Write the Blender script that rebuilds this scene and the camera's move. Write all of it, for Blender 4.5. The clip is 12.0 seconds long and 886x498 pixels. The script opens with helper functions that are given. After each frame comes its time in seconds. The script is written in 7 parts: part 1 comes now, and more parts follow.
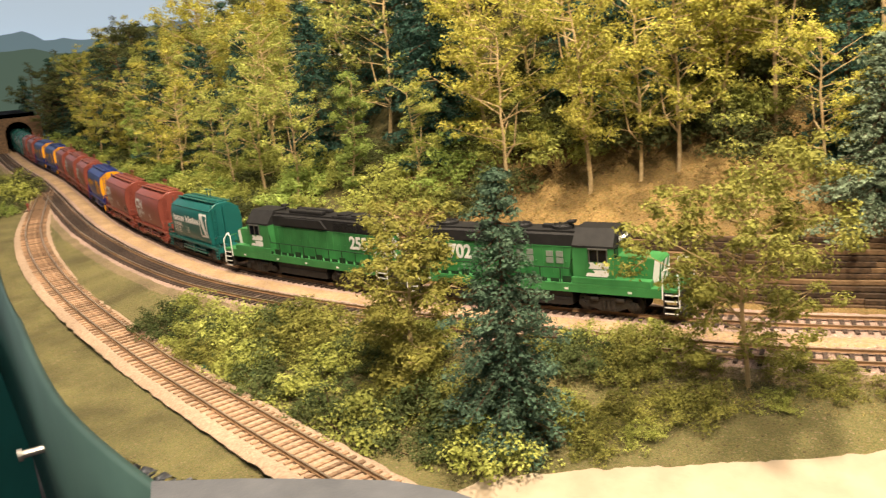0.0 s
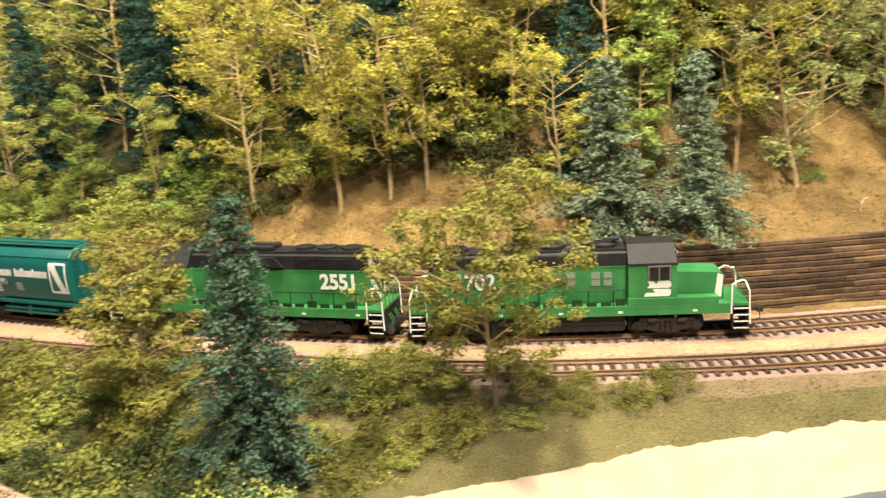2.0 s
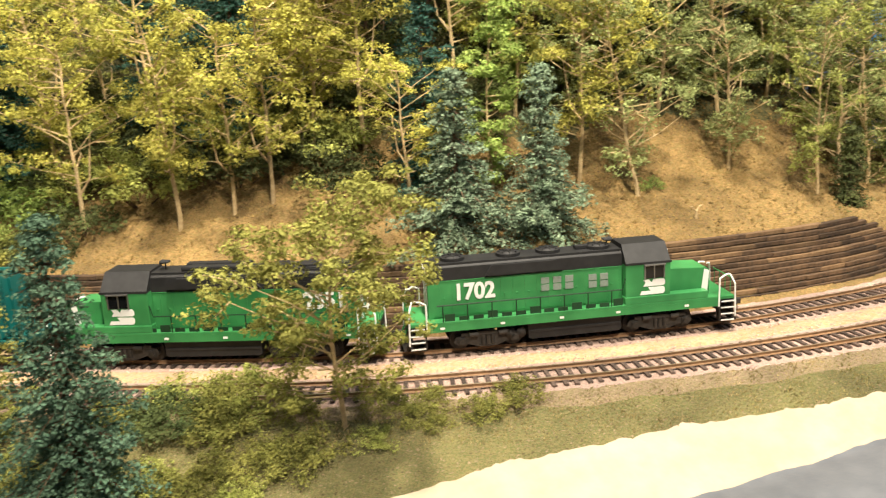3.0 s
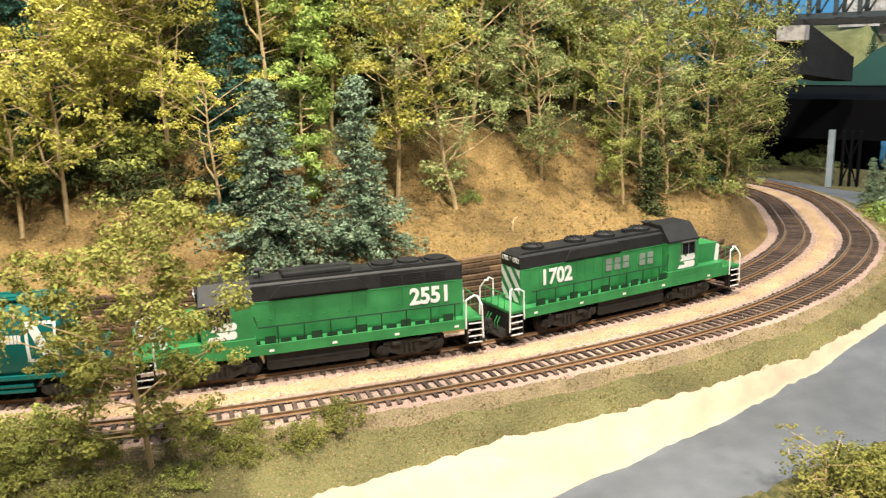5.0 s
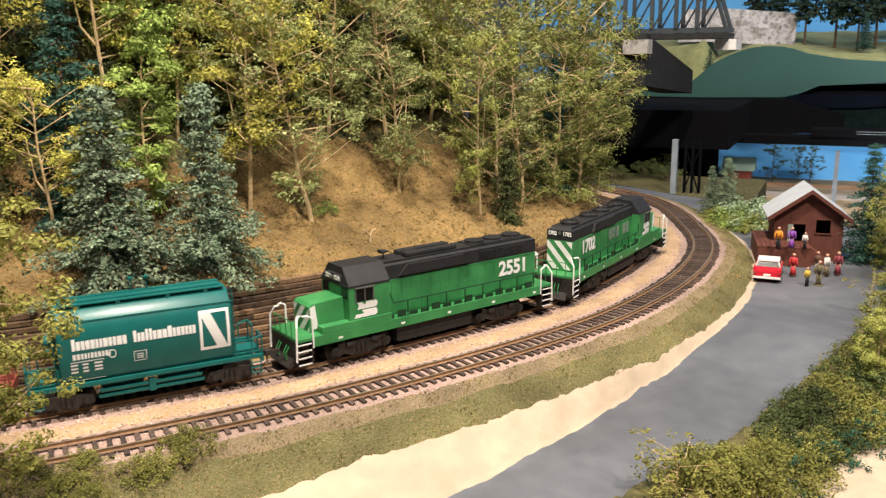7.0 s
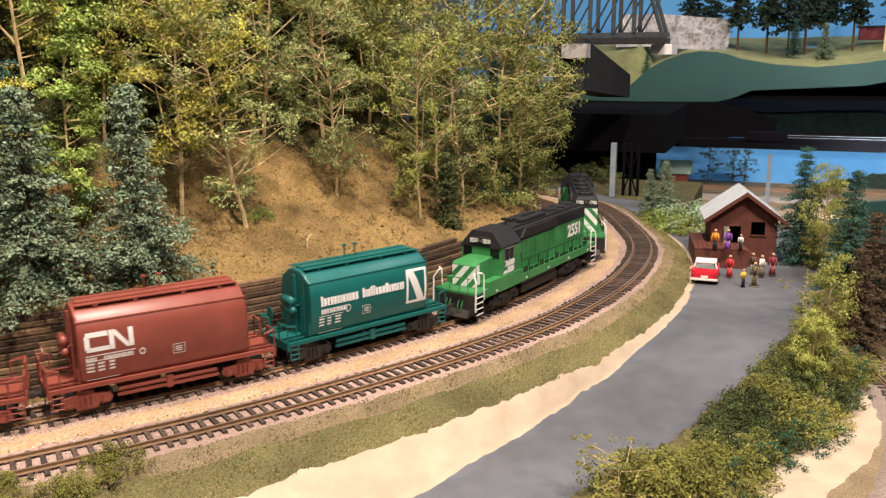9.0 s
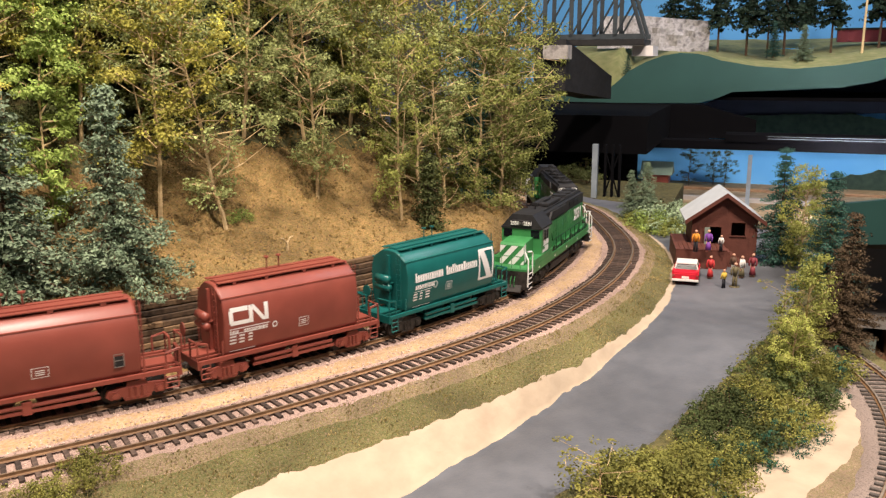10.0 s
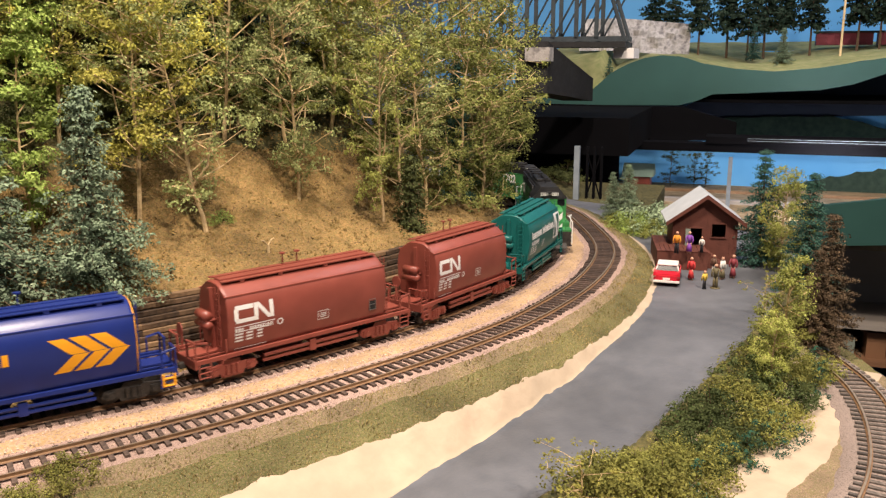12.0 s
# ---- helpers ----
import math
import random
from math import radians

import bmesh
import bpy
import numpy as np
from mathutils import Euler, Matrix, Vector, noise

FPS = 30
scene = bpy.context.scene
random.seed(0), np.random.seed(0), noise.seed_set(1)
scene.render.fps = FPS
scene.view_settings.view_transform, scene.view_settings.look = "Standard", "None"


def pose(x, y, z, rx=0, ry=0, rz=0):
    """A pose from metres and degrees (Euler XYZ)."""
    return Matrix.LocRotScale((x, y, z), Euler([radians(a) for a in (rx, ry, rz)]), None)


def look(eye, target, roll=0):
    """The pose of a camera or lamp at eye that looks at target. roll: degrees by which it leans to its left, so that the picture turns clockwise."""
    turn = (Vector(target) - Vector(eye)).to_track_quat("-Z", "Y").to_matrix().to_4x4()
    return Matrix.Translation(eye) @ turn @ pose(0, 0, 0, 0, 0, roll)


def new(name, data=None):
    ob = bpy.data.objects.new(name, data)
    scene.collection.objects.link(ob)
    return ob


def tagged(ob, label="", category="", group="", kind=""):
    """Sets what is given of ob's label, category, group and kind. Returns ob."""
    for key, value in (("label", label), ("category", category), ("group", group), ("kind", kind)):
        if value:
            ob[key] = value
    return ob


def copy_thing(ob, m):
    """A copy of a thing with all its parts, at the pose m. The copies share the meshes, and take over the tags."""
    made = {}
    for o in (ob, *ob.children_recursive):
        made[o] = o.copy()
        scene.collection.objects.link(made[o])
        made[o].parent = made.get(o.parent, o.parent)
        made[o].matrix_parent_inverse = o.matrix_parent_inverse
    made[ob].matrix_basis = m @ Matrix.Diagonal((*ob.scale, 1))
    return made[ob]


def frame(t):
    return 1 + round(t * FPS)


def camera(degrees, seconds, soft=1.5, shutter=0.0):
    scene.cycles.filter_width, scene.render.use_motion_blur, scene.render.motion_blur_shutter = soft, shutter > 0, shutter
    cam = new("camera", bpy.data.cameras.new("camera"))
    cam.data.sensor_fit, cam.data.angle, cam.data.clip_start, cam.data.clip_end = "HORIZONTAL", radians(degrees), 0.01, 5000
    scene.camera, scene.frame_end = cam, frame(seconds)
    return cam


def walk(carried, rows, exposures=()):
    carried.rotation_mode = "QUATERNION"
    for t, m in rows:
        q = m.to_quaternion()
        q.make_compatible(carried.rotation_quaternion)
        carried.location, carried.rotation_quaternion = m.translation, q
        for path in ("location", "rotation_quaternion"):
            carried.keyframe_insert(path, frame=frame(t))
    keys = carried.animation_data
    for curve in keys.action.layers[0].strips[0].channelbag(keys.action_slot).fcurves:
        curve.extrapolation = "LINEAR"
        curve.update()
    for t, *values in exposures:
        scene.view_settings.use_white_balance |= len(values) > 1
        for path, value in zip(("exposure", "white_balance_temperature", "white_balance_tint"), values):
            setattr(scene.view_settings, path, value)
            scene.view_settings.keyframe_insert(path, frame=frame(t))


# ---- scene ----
cam = camera(55.6, 12.0, soft=1.3, shutter=0.4)
# seconds, x, y, z, heading, tilt, roll
WAY = [
    (0, -0.0219, -0.0255, 0.1819, 1.62, -13.64, -5.21), (0.5, -0.0184, -0.0203, 0.1818, -1.95, -13.71, -4.99),
    (1, -0.0160, -0.0159, 0.1818, -5.55, -13.76, -4.56), (1.5, -0.0123, -0.0132, 0.1813, -8.87, -13.78, -4.23),
    (2, -0.0058, -0.0053, 0.1834, -14.53, -14.06, -3.66), (2.5, 0.0013, 0.0005, 0.1841, -19.81, -14.13, -3.14),
    (3, 0.0083, 0.0045, 0.1817, -24.07, -13.83, -2.86), (5, 0.0194, 0.0147, 0.1809, -36.28, -13.45, -1.62),
    (5.5, 0.0225, 0.0164, 0.1814, -39.03, -13.41, -1.36), (6, 0.0268, 0.0187, 0.1814, -41.97, -13.32, -1.05),
    (6.5, 0.0290, 0.0201, 0.1810, -44.15, -13.16, -0.85), (7, 0.0309, 0.0206, 0.1807, -45.75, -13.05, -0.71),
    (7.5, 0.0372, 0.0236, 0.1794, -47.28, -12.95, -0.64), (9.5, 0.0405, 0.0251, 0.1792, -50.26, -12.79, -0.29),
    (10, 0.0420, 0.0254, 0.1790, -50.91, -12.74, -0.25), (10.5, 0.0427, 0.0256, 0.1789, -51.55, -12.70, -0.18),
    (11, 0.0430, 0.0255, 0.1790, -51.97, -12.68, -0.14), (11.5, 0.0433, 0.0253, 0.1790, -52.07, -12.64, -0.08),
    (12, 0.0433, 0.0254, 0.1789, -52.10, -12.62, -0.10)]
walk(cam, [(t, pose(x, y, z, 0, 0, h) @ pose(0, 0, 0, 90 + p, 0, 0) @ pose(0, 0, 0, 0, 0, r)) for t, x, y, z, h, p, r in WAY],
     exposures=[(0, 0.16, 7150, 14), (1.5, 0.24, 6850, 11), (3, 0.36, 6350, 9), (5, 0.32, 6050, 8), (6.5, 0.14, 6100, 12), (7.5, -0.1, 6250, 18), (9.5, -0.09, 6350, 20), (12, -0.09, 6480, 20)])

# ---- light: warm ceiling spot over the hillside, weak cool room light ----
world = bpy.data.worlds.new("room_air")
scene.world = world
world.use_nodes = True
world.node_tree.nodes["Background"].inputs[0].default_value = (0.75, 0.86, 1.0, 1)
world.node_tree.nodes["Background"].inputs[1].default_value = 0.19


def lamp(name, eye, target, size, watts, colour):
    data = bpy.data.lights.new(name, "AREA")
    data.shape, data.size, data.energy, data.color = "DISK", size, watts, colour
    ob = new(name, data)
    ob.matrix_world = look(eye, target)
    return ob


lamp("ceiling_lamp", (0.20, 0.20, 1.38), (0.28, 0.5, 0.0), 0.10, 31, (1.0, 0.87, 0.68))
lamp("ceiling_lamp", (0.10, -0.55, 1.40), (0.25, 0.5, 0.0), 0.16, 36, (1.0, 0.87, 0.68))
lamp("ceiling_lamp", (1.45, -0.05, 1.45), (1.3, 0.4, 0.0), 0.4, 6.0, (0.92, 0.96, 1.0))
lamp("ceiling_lamp", (-0.75, 0.8, 1.45), (-0.75, 1.7, 0.0), 0.25, 19, (1.0, 0.84, 0.62))
# unseen lamps added to brighten the upper sky, lower backdrop and mountain boards
lamp("valance_lamp", (1.62, 0.42, 0.70), (1.95, 0.55, 0.25), 0.3, 2.4, (0.95, 0.97, 1.0))
lamp("valance_lamp", (1.50, 0.35, 0.005), (1.86, 0.45, -0.05), 0.06, 1.0, (0.95, 0.97, 1.0))
lamp("valance_lamp", (1.80, 0.05, 0.092), (2.05, 0.30, 0.04), 0.06, 0.16, (0.95, 0.97, 1.0))


# ---- materials ----
def mat(name, colours, scale=200.0, rough=0.8, bump=0.0, bscale=None, metal=0.0, wide=0.25, wscale=9.0, island=0.0, rand=0.0, spec=0.4, detail=6.0, through_light=0.0):
    """Colours mixed by fine noise, darkened by a wide one; varied by piece or by object."""
    m = bpy.data.materials.new(name)
    m.use_nodes = True
    t = m.node_tree
    n, l = t.nodes, t.links
    p = n["Principled BSDF"]
    p.inputs["Roughness"].default_value, p.inputs["Metallic"].default_value = rough, metal
    p.inputs["Specular IOR Level"].default_value = spec
    co = n.new("ShaderNodeTexCoord")
    tex = n.new("ShaderNodeTexNoise")
    tex.inputs["Scale"].default_value, tex.inputs["Detail"].default_value = scale, detail
    l.new(co.outputs["Object"], tex.inputs["Vector"])
    ramp = n.new("ShaderNodeValToRGB")
    els = ramp.color_ramp.elements
    for i, c in enumerate(colours):
        pos = 0.32 + 0.36 * i / max(1, len(colours) - 1)
        e = els[i] if i < 2 else els.new(pos)
        e.position, e.color = pos, (*c, 1)
    if len(colours) == 1:
        els[1].position, els[1].color = 0.9, (*[v * 0.85 for v in colours[0]], 1)
    l.new(tex.outputs[0], ramp.inputs[0])
    last = ramp.outputs[0]
    if wide:
        w = n.new("ShaderNodeTexNoise")
        w.inputs["Scale"].default_value = wscale
        l.new(co.outputs["Object"], w.inputs["Vector"])
        mr = n.new("ShaderNodeMapRange")
        mr.inputs[1].default_value, mr.inputs[2].default_value = 0.3, 0.7
        mr.inputs[3].default_value, mr.inputs[4].default_value = 1 - wide, 1 + wide
        l.new(w.outputs[0], mr.inputs[0])
        mul = n.new("ShaderNodeMix")
        mul.data_type, mul.blend_type = "RGBA", "MULTIPLY"
        mul.inputs[0].default_value = 1
        l.new(last, mul.inputs[6]), l.new(mr.outputs[0], mul.inputs[7])
        last = mul.outputs[2]
    for amount, node, out in ((island, "ShaderNodeNewGeometry", "Random Per Island"), (rand, "ShaderNodeObjectInfo", "Random")):
        if amount:
            g = n.new(node)
            mr = n.new("ShaderNodeMapRange")
            mr.inputs[3].default_value, mr.inputs[4].default_value = 1 - amount, 1 + amount
            l.new(g.outputs[out], mr.inputs[0])
            mul = n.new("ShaderNodeMix")
            mul.data_type, mul.blend_type = "RGBA", "MULTIPLY"
            mul.inputs[0].default_value = 1
            l.new(last, mul.inputs[6]), l.new(mr.outputs[0], mul.inputs[7])
            last = mul.outputs[2]
    l.new(last, p.inputs["Base Color"])
    if through_light:
        tr = n.new("ShaderNodeBsdfTranslucent")
        mix = n.new("ShaderNodeMixShader")
        mix.inputs[0].default_value = through_light
        l.new(last, tr.inputs["Color"]), l.new(p.outputs[0], mix.inputs[1]), l.new(tr.outputs[0], mix.inputs[2])
        l.new(mix.outputs[0], n["Material Output"].inputs["Surface"])
    if bump:
        bt = n.new("ShaderNodeTexNoise")
        bt.inputs["Scale"].default_value, bt.inputs["Detail"].default_value = bscale or scale, 5
        l.new(co.outputs["Object"], bt.inputs["Vector"])
        b = n.new("ShaderNodeBump")
        b.inputs["Strength"].default_value, b.inputs["Distance"].default_value = 1.0, bump
        l.new(bt.outputs[0], b.inputs["Height"]), l.new(b.outputs[0], p.inputs["Normal"])
    return m


M_BALLAST = mat("pink_grey_ballast", [(0.15, 0.10, 0.085), (0.40, 0.285, 0.235), (0.24, 0.16, 0.135)], 900, 0.95, 0.0012, 700, wide=0.2)
M_SANDSTRIP = mat("yellow_sand_strip", [(0.25, 0.165, 0.115), (0.43, 0.30, 0.20), (0.37, 0.25, 0.115), (0.30, 0.20, 0.15)], 350, 0.95, 0.0009, 800, wide=0.2, wscale=25)
M_GRASS = mat("olive_turf", [(0.06, 0.052, 0.020), (0.18, 0.15, 0.062), (0.085, 0.095, 0.028), (0.25, 0.18, 0.105)], 620, 0.95, 0.0024, 700, wide=0.35, wscale=22)
M_PLASTER = mat("cream_plaster", [(0.37, 0.295, 0.212), (0.44, 0.355, 0.258)], 60, 0.9, 0.0008, 160, wide=0.08, wscale=14)
M_ROAD = mat("grey_painted_road", [(0.086, 0.092, 0.104), (0.112, 0.118, 0.131)], 70, 0.5, 0.0002, 500, wide=0.2, wscale=12)
M_HILL = mat("dry_tan_hillside", [(0.085, 0.055, 0.022), (0.28, 0.175, 0.065), (0.15, 0.105, 0.036), (0.24, 0.17, 0.06)], 420, 0.95, 0.0035, 380, wide=0.35, wscale=30)
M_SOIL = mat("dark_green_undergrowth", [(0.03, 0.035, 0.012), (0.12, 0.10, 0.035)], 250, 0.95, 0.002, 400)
M_TIE = mat("weathered_brown_tie", [(0.034, 0.023, 0.018), (0.08, 0.054, 0.042)], 500, 0.85, 0.0003, 900, rand=0.45)
M_TIE_TAN = mat("bleached_tan_tie", [(0.17, 0.10, 0.06), (0.36, 0.23, 0.14)], 500, 0.85, 0.0003, 900, rand=0.4)
M_RAILSIDE = mat("rust_brown_rail", [(0.16, 0.09, 0.045), (0.24, 0.14, 0.07)], 300, 0.6, spec=0.4)
M_RAILTOP = mat("worn_rail_head", [(0.38, 0.29, 0.20), (0.48, 0.38, 0.27)], 200, 0.35, metal=0.7)
M_TIMBER = mat("dark_brown_timber", [(0.035, 0.022, 0.014), (0.11, 0.066, 0.035)], 260, 0.85, 0.0004, 700, rand=0.5)
M_TRUNK = mat("pale_tan_bark", [(0.42, 0.30, 0.15), (0.62, 0.47, 0.26)], 400, 0.9, 0.0003, 900, rand=0.25)
M_TRUNKD = mat("dark_bark", [(0.06, 0.035, 0.02), (0.12, 0.075, 0.04)], 400, 0.9)
M_LEAF_Y = mat("yellow_green_foliage", [(0.36, 0.355, 0.065), (0.50, 0.46, 0.105)], 60, 0.85, wide=0.35, wscale=110, island=0.16, rand=0.22, spec=0.2, through_light=0.22)
M_LEAF_Y2 = mat("yellow_olive_foliage", [(0.20, 0.20, 0.045), (0.30, 0.28, 0.07)], 60, 0.85, wide=0.35, wscale=110, island=0.16, spec=0.2, through_light=0.22)
M_LEAF_B = mat("drooping_green_foliage", [(0.22, 0.23, 0.055), (0.31, 0.30, 0.075)], 60, 0.85, wide=0.35, wscale=110, island=0.16, spec=0.2, through_light=0.22)
M_LEAF_O = mat("olive_foliage", [(0.27, 0.30, 0.07), (0.38, 0.405, 0.11)], 60, 0.85, wide=0.35, wscale=110, island=0.16, rand=0.25, spec=0.2, through_light=0.22)
M_LEAF_S = mat("grey_olive_foliage", [(0.20, 0.235, 0.085), (0.31, 0.345, 0.135)], 60, 0.85, wide=0.35, wscale=110, island=0.2, rand=0.15, spec=0.2, through_light=0.22)
M_LEAF_C = mat("muted_olive_foliage", [(0.155, 0.178, 0.048), (0.245, 0.262, 0.078)], 60, 0.85, wide=0.35, wscale=110, island=0.18, rand=0.3, spec=0.2, through_light=0.22)
M_LEAF_G = mat("bright_green_foliage", [(0.20, 0.28, 0.065), (0.30, 0.38, 0.10)], 60, 0.85, wide=0.35, wscale=110, island=0.16, rand=0.22, spec=0.2, through_light=0.22)
M_LEAF_P = mat("pale_green_foliage", [(0.30, 0.40, 0.24), (0.40, 0.50, 0.32)], 60, 0.85, wide=0.35, wscale=110, island=0.16, spec=0.2, through_light=0.22)
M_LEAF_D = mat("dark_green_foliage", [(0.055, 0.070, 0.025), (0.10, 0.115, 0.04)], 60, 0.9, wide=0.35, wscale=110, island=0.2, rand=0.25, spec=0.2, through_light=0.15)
M_NEEDLE = mat("blue_green_needles", [(0.13, 0.19, 0.12), (0.215, 0.275, 0.175)], 80, 0.85, wide=0.35, wscale=130, island=0.18, rand=0.15, spec=0.2, through_light=0.12)
M_NEEDLED = mat("deep_teal_needles", [(0.03, 0.085, 0.065), (0.06, 0.135, 0.10)], 80, 0.85, island=0.35, rand=0.2, spec=0.2, through_light=0.2)
M_NEEDLEB = mat("brown_needles", [(0.06, 0.042, 0.026), (0.13, 0.09, 0.05)], 80, 0.85, island=0.35, spec=0.2)
M_NEEDLEF = mat("dark_spruce_needles", [(0.058, 0.112, 0.072), (0.105, 0.172, 0.110)], 80, 0.85, island=0.35, rand=0.15, spec=0.2, through_light=0.2)
M_HEDGE = mat("olive_hedge_foliage", [(0.17, 0.18, 0.045), (0.28, 0.27, 0.07)], 60, 0.85, island=0.4, rand=0.25, spec=0.2, through_light=0.3)
M_HEDGEG = mat("deep_green_hedge_foliage", [(0.06, 0.088, 0.030), (0.115, 0.14, 0.050)], 60, 0.85, island=0.4, rand=0.2, spec=0.2, through_light=0.3)
M_BUSHT = mat("teal_lichen", [(0.02, 0.075, 0.048), (0.035, 0.105, 0.065)], 80, 0.9, island=0.35, spec=0.2)
M_TIMBERT = mat("bleached_brown_timber", [(0.11, 0.065, 0.032), (0.20, 0.125, 0.065)], 260, 0.85, 0.0004, 700, rand=0.4)
M_REDCAR = mat("dull_red_railcar_paint", [(0.20, 0.03, 0.04)], 60, 0.6)
M_PALEW = mat("white_plaster", [(0.62, 0.60, 0.58), (0.72, 0.70, 0.68)], 60, 0.9, 0.001, 120)
M_TINGREEN = mat("pale_green_roofing", [(0.20, 0.28, 0.22)], 60, 0.6)
M_GREEN = mat("locomotive_green", [(0.030, 0.180, 0.054), (0.040, 0.205, 0.064)], 60, 0.42, 0.00004, 900, wide=0.18, wscale=60)
M_GREEND = mat("dull_green_handrail", [(0.006, 0.032, 0.012), (0.010, 0.045, 0.017)], 100, 0.5)
M_BLACK = mat("locomotive_black", [(0.009, 0.009, 0.010), (0.017, 0.017, 0.018)], 200, 0.62, 0.00004, 900, wide=0.2, wscale=60)
M_UNDER = mat("grimy_underframe_black", [(0.010, 0.009, 0.008), (0.035, 0.030, 0.026)], 400, 0.65)
M_WHITE = mat("white_lettering", [(0.74, 0.74, 0.72)], 100, 0.5, wide=0)
M_GLASS = mat("dark_window_glass", [(0.006, 0.007, 0.009)], 100, 0.12, wide=0, spec=0.3)
M_GRILLE = mat("grey_grille", [(0.16, 0.20, 0.17), (0.22, 0.26, 0.22)], 1500, 0.6, wide=0.1)
M_TEAL = mat("teal_hopper_paint", [(0.006, 0.098, 0.092), (0.008, 0.108, 0.100)], 80, 0.33, 0.00003, 900, wide=0.12, wscale=50)
M_OXIDE = mat("oxide_red_hopper_paint", [(0.205, 0.052, 0.037), (0.230, 0.060, 0.043)], 80, 0.36, 0.00003, 900, wide=0.12, wscale=50)
M_BLUE = mat("dark_blue_hopper_paint", [(0.010, 0.022, 0.14), (0.012, 0.026, 0.16)], 80, 0.33, 0.00003, 900, wide=0.12, wscale=50)
M_YELLOW = mat("yellow_marking", [(0.78, 0.34, 0.01)], 80, 0.5, wide=0)
M_STEEL = mat("wheel_steel", [(0.30, 0.29, 0.28)], 300, 0.35, metal=0.8)
M_LENS = bpy.data.materials.new("lit_headlight")
M_LENS.use_nodes = True
M_LENS.node_tree.nodes["Principled BSDF"].inputs["Emission Color"].default_value = (1.0, 0.9, 0.75, 1)
M_LENS.node_tree.nodes["Principled BSDF"].inputs["Emission Strength"].default_value = 3.0


# ---- mesh helpers ----
def part(name, bm, material, parent=None, label="", smooth=False):
    me = bpy.data.meshes.new(name)
    bm.to_mesh(me)
    bm.free()
    for m in (material if isinstance(material, (list, tuple)) else [material]):
        me.materials.append(m)
    if smooth:
        for f in me.polygons:
            f.use_smooth = True
    ob = new(name, me)
    ob.parent = parent
    return tagged(ob, label, kind="stuff" if name == "lettering" else "")


def mesh_of(name, verts, faces, materials, indices=None, smooth=False):
    me = bpy.data.meshes.new(name)
    me.from_pydata([tuple(map(float, v)) for v in verts], [], [tuple(map(int, f)) for f in faces])
    for m in materials:
        me.materials.append(m)
    if indices is not None:
        me.polygons.foreach_set("material_index", np.asarray(indices, dtype=np.int32))
    if smooth:
        me.polygons.foreach_set("use_smooth", np.ones(len(me.polygons), dtype=bool))
    me.update()
    return me


def thing(name, label, category, m=None, group="", kind=""):
    ob = new(name)
    ob.empty_display_size = 0.01
    if m is not None:
        ob.matrix_basis = m
    return tagged(ob, label, category, group, kind)


def box(bm, x0, x1, y0, y1, z0, z1, bevel=0.0, mi=0):
    r = bmesh.ops.create_cube(bm, size=1)
    vs = r["verts"]
    for v in vs:
        v.co = Vector((x0 + (v.co.x + 0.5) * (x1 - x0), y0 + (v.co.y + 0.5) * (y1 - y0), z0 + (v.co.z + 0.5) * (z1 - z0)))
    fs = {f for v in vs for f in v.link_faces}
    for f in fs:
        f.material_index = mi
    if bevel:
        bmesh.ops.bevel(bm, geom=list({e for v in vs for e in v.link_edges}), offset=bevel, segments=2, affect="EDGES", profile=0.6)
    return vs


def cyl(bm, centre, axis, r, length, seg=14, r2=None, mi=0):
    res = bmesh.ops.create_cone(bm, cap_ends=True, segments=seg, radius1=r, radius2=r if r2 is None else r2, depth=length)
    q = Vector((0, 0, 1)).rotation_difference(Vector(axis)).to_matrix().to_4x4()
    bmesh.ops.transform(bm, matrix=Matrix.Translation(centre) @ q, verts=res["verts"])
    for f in {f for v in res["verts"] for f in v.link_faces}:
        f.material_index = mi
    return res["verts"]


def tube(bm, path, r, seg=6, mi=0, taper=None):
    """A round bar along a path."""
    pts = [Vector(p) for p in path]
    rings = []
    for i, p in enumerate(pts):
        d = (pts[min(i + 1, len(pts) - 1)] - pts[max(i - 1, 0)]).normalized()
        a = d.orthogonal().normalized()
        b = d.cross(a)
        rr = r if taper is None else r * (1 - (1 - taper) * i / (len(pts) - 1))
        ring = [bm.verts.new(p + (a * math.cos(k) + b * math.sin(k)) * rr) for k in [2 * math.pi * j / seg for j in range(seg)]]
        if rings:
            prev = rings[-1]
            off = min(range(seg), key=lambda o: sum((prev[j].co - ring[(j + o) % seg].co).length_squared for j in range(seg)))
            ring = ring[off:] + ring[:off]
            for j in range(seg):
                f = bm.faces.new((prev[j], prev[(j + 1) % seg], ring[(j + 1) % seg], ring[j]))
                f.material_index = mi
        rings.append(ring)
    for ring, flip in ((rings[0], True), (rings[-1], False)):
        f = bm.faces.new(ring[::-1] if flip else ring)
        f.material_index = mi


def prism(bm, outline, y0, y1, mi=0):
    """An outline in x and z, drawn out along y."""
    a = [bm.verts.new((x, y0, z)) for x, z in outline]
    b = [bm.verts.new((x, y1, z)) for x, z in outline]
    n = len(a)
    fs = [bm.faces.new(a), bm.faces.new(b[::-1])] + [bm.faces.new((a[i], b[i], b[(i + 1) % n], a[(i + 1) % n])) for i in range(n)]
    for f in fs:
        f.material_index = mi
    bmesh.ops.recalc_face_normals(bm, faces=fs)
    return fs


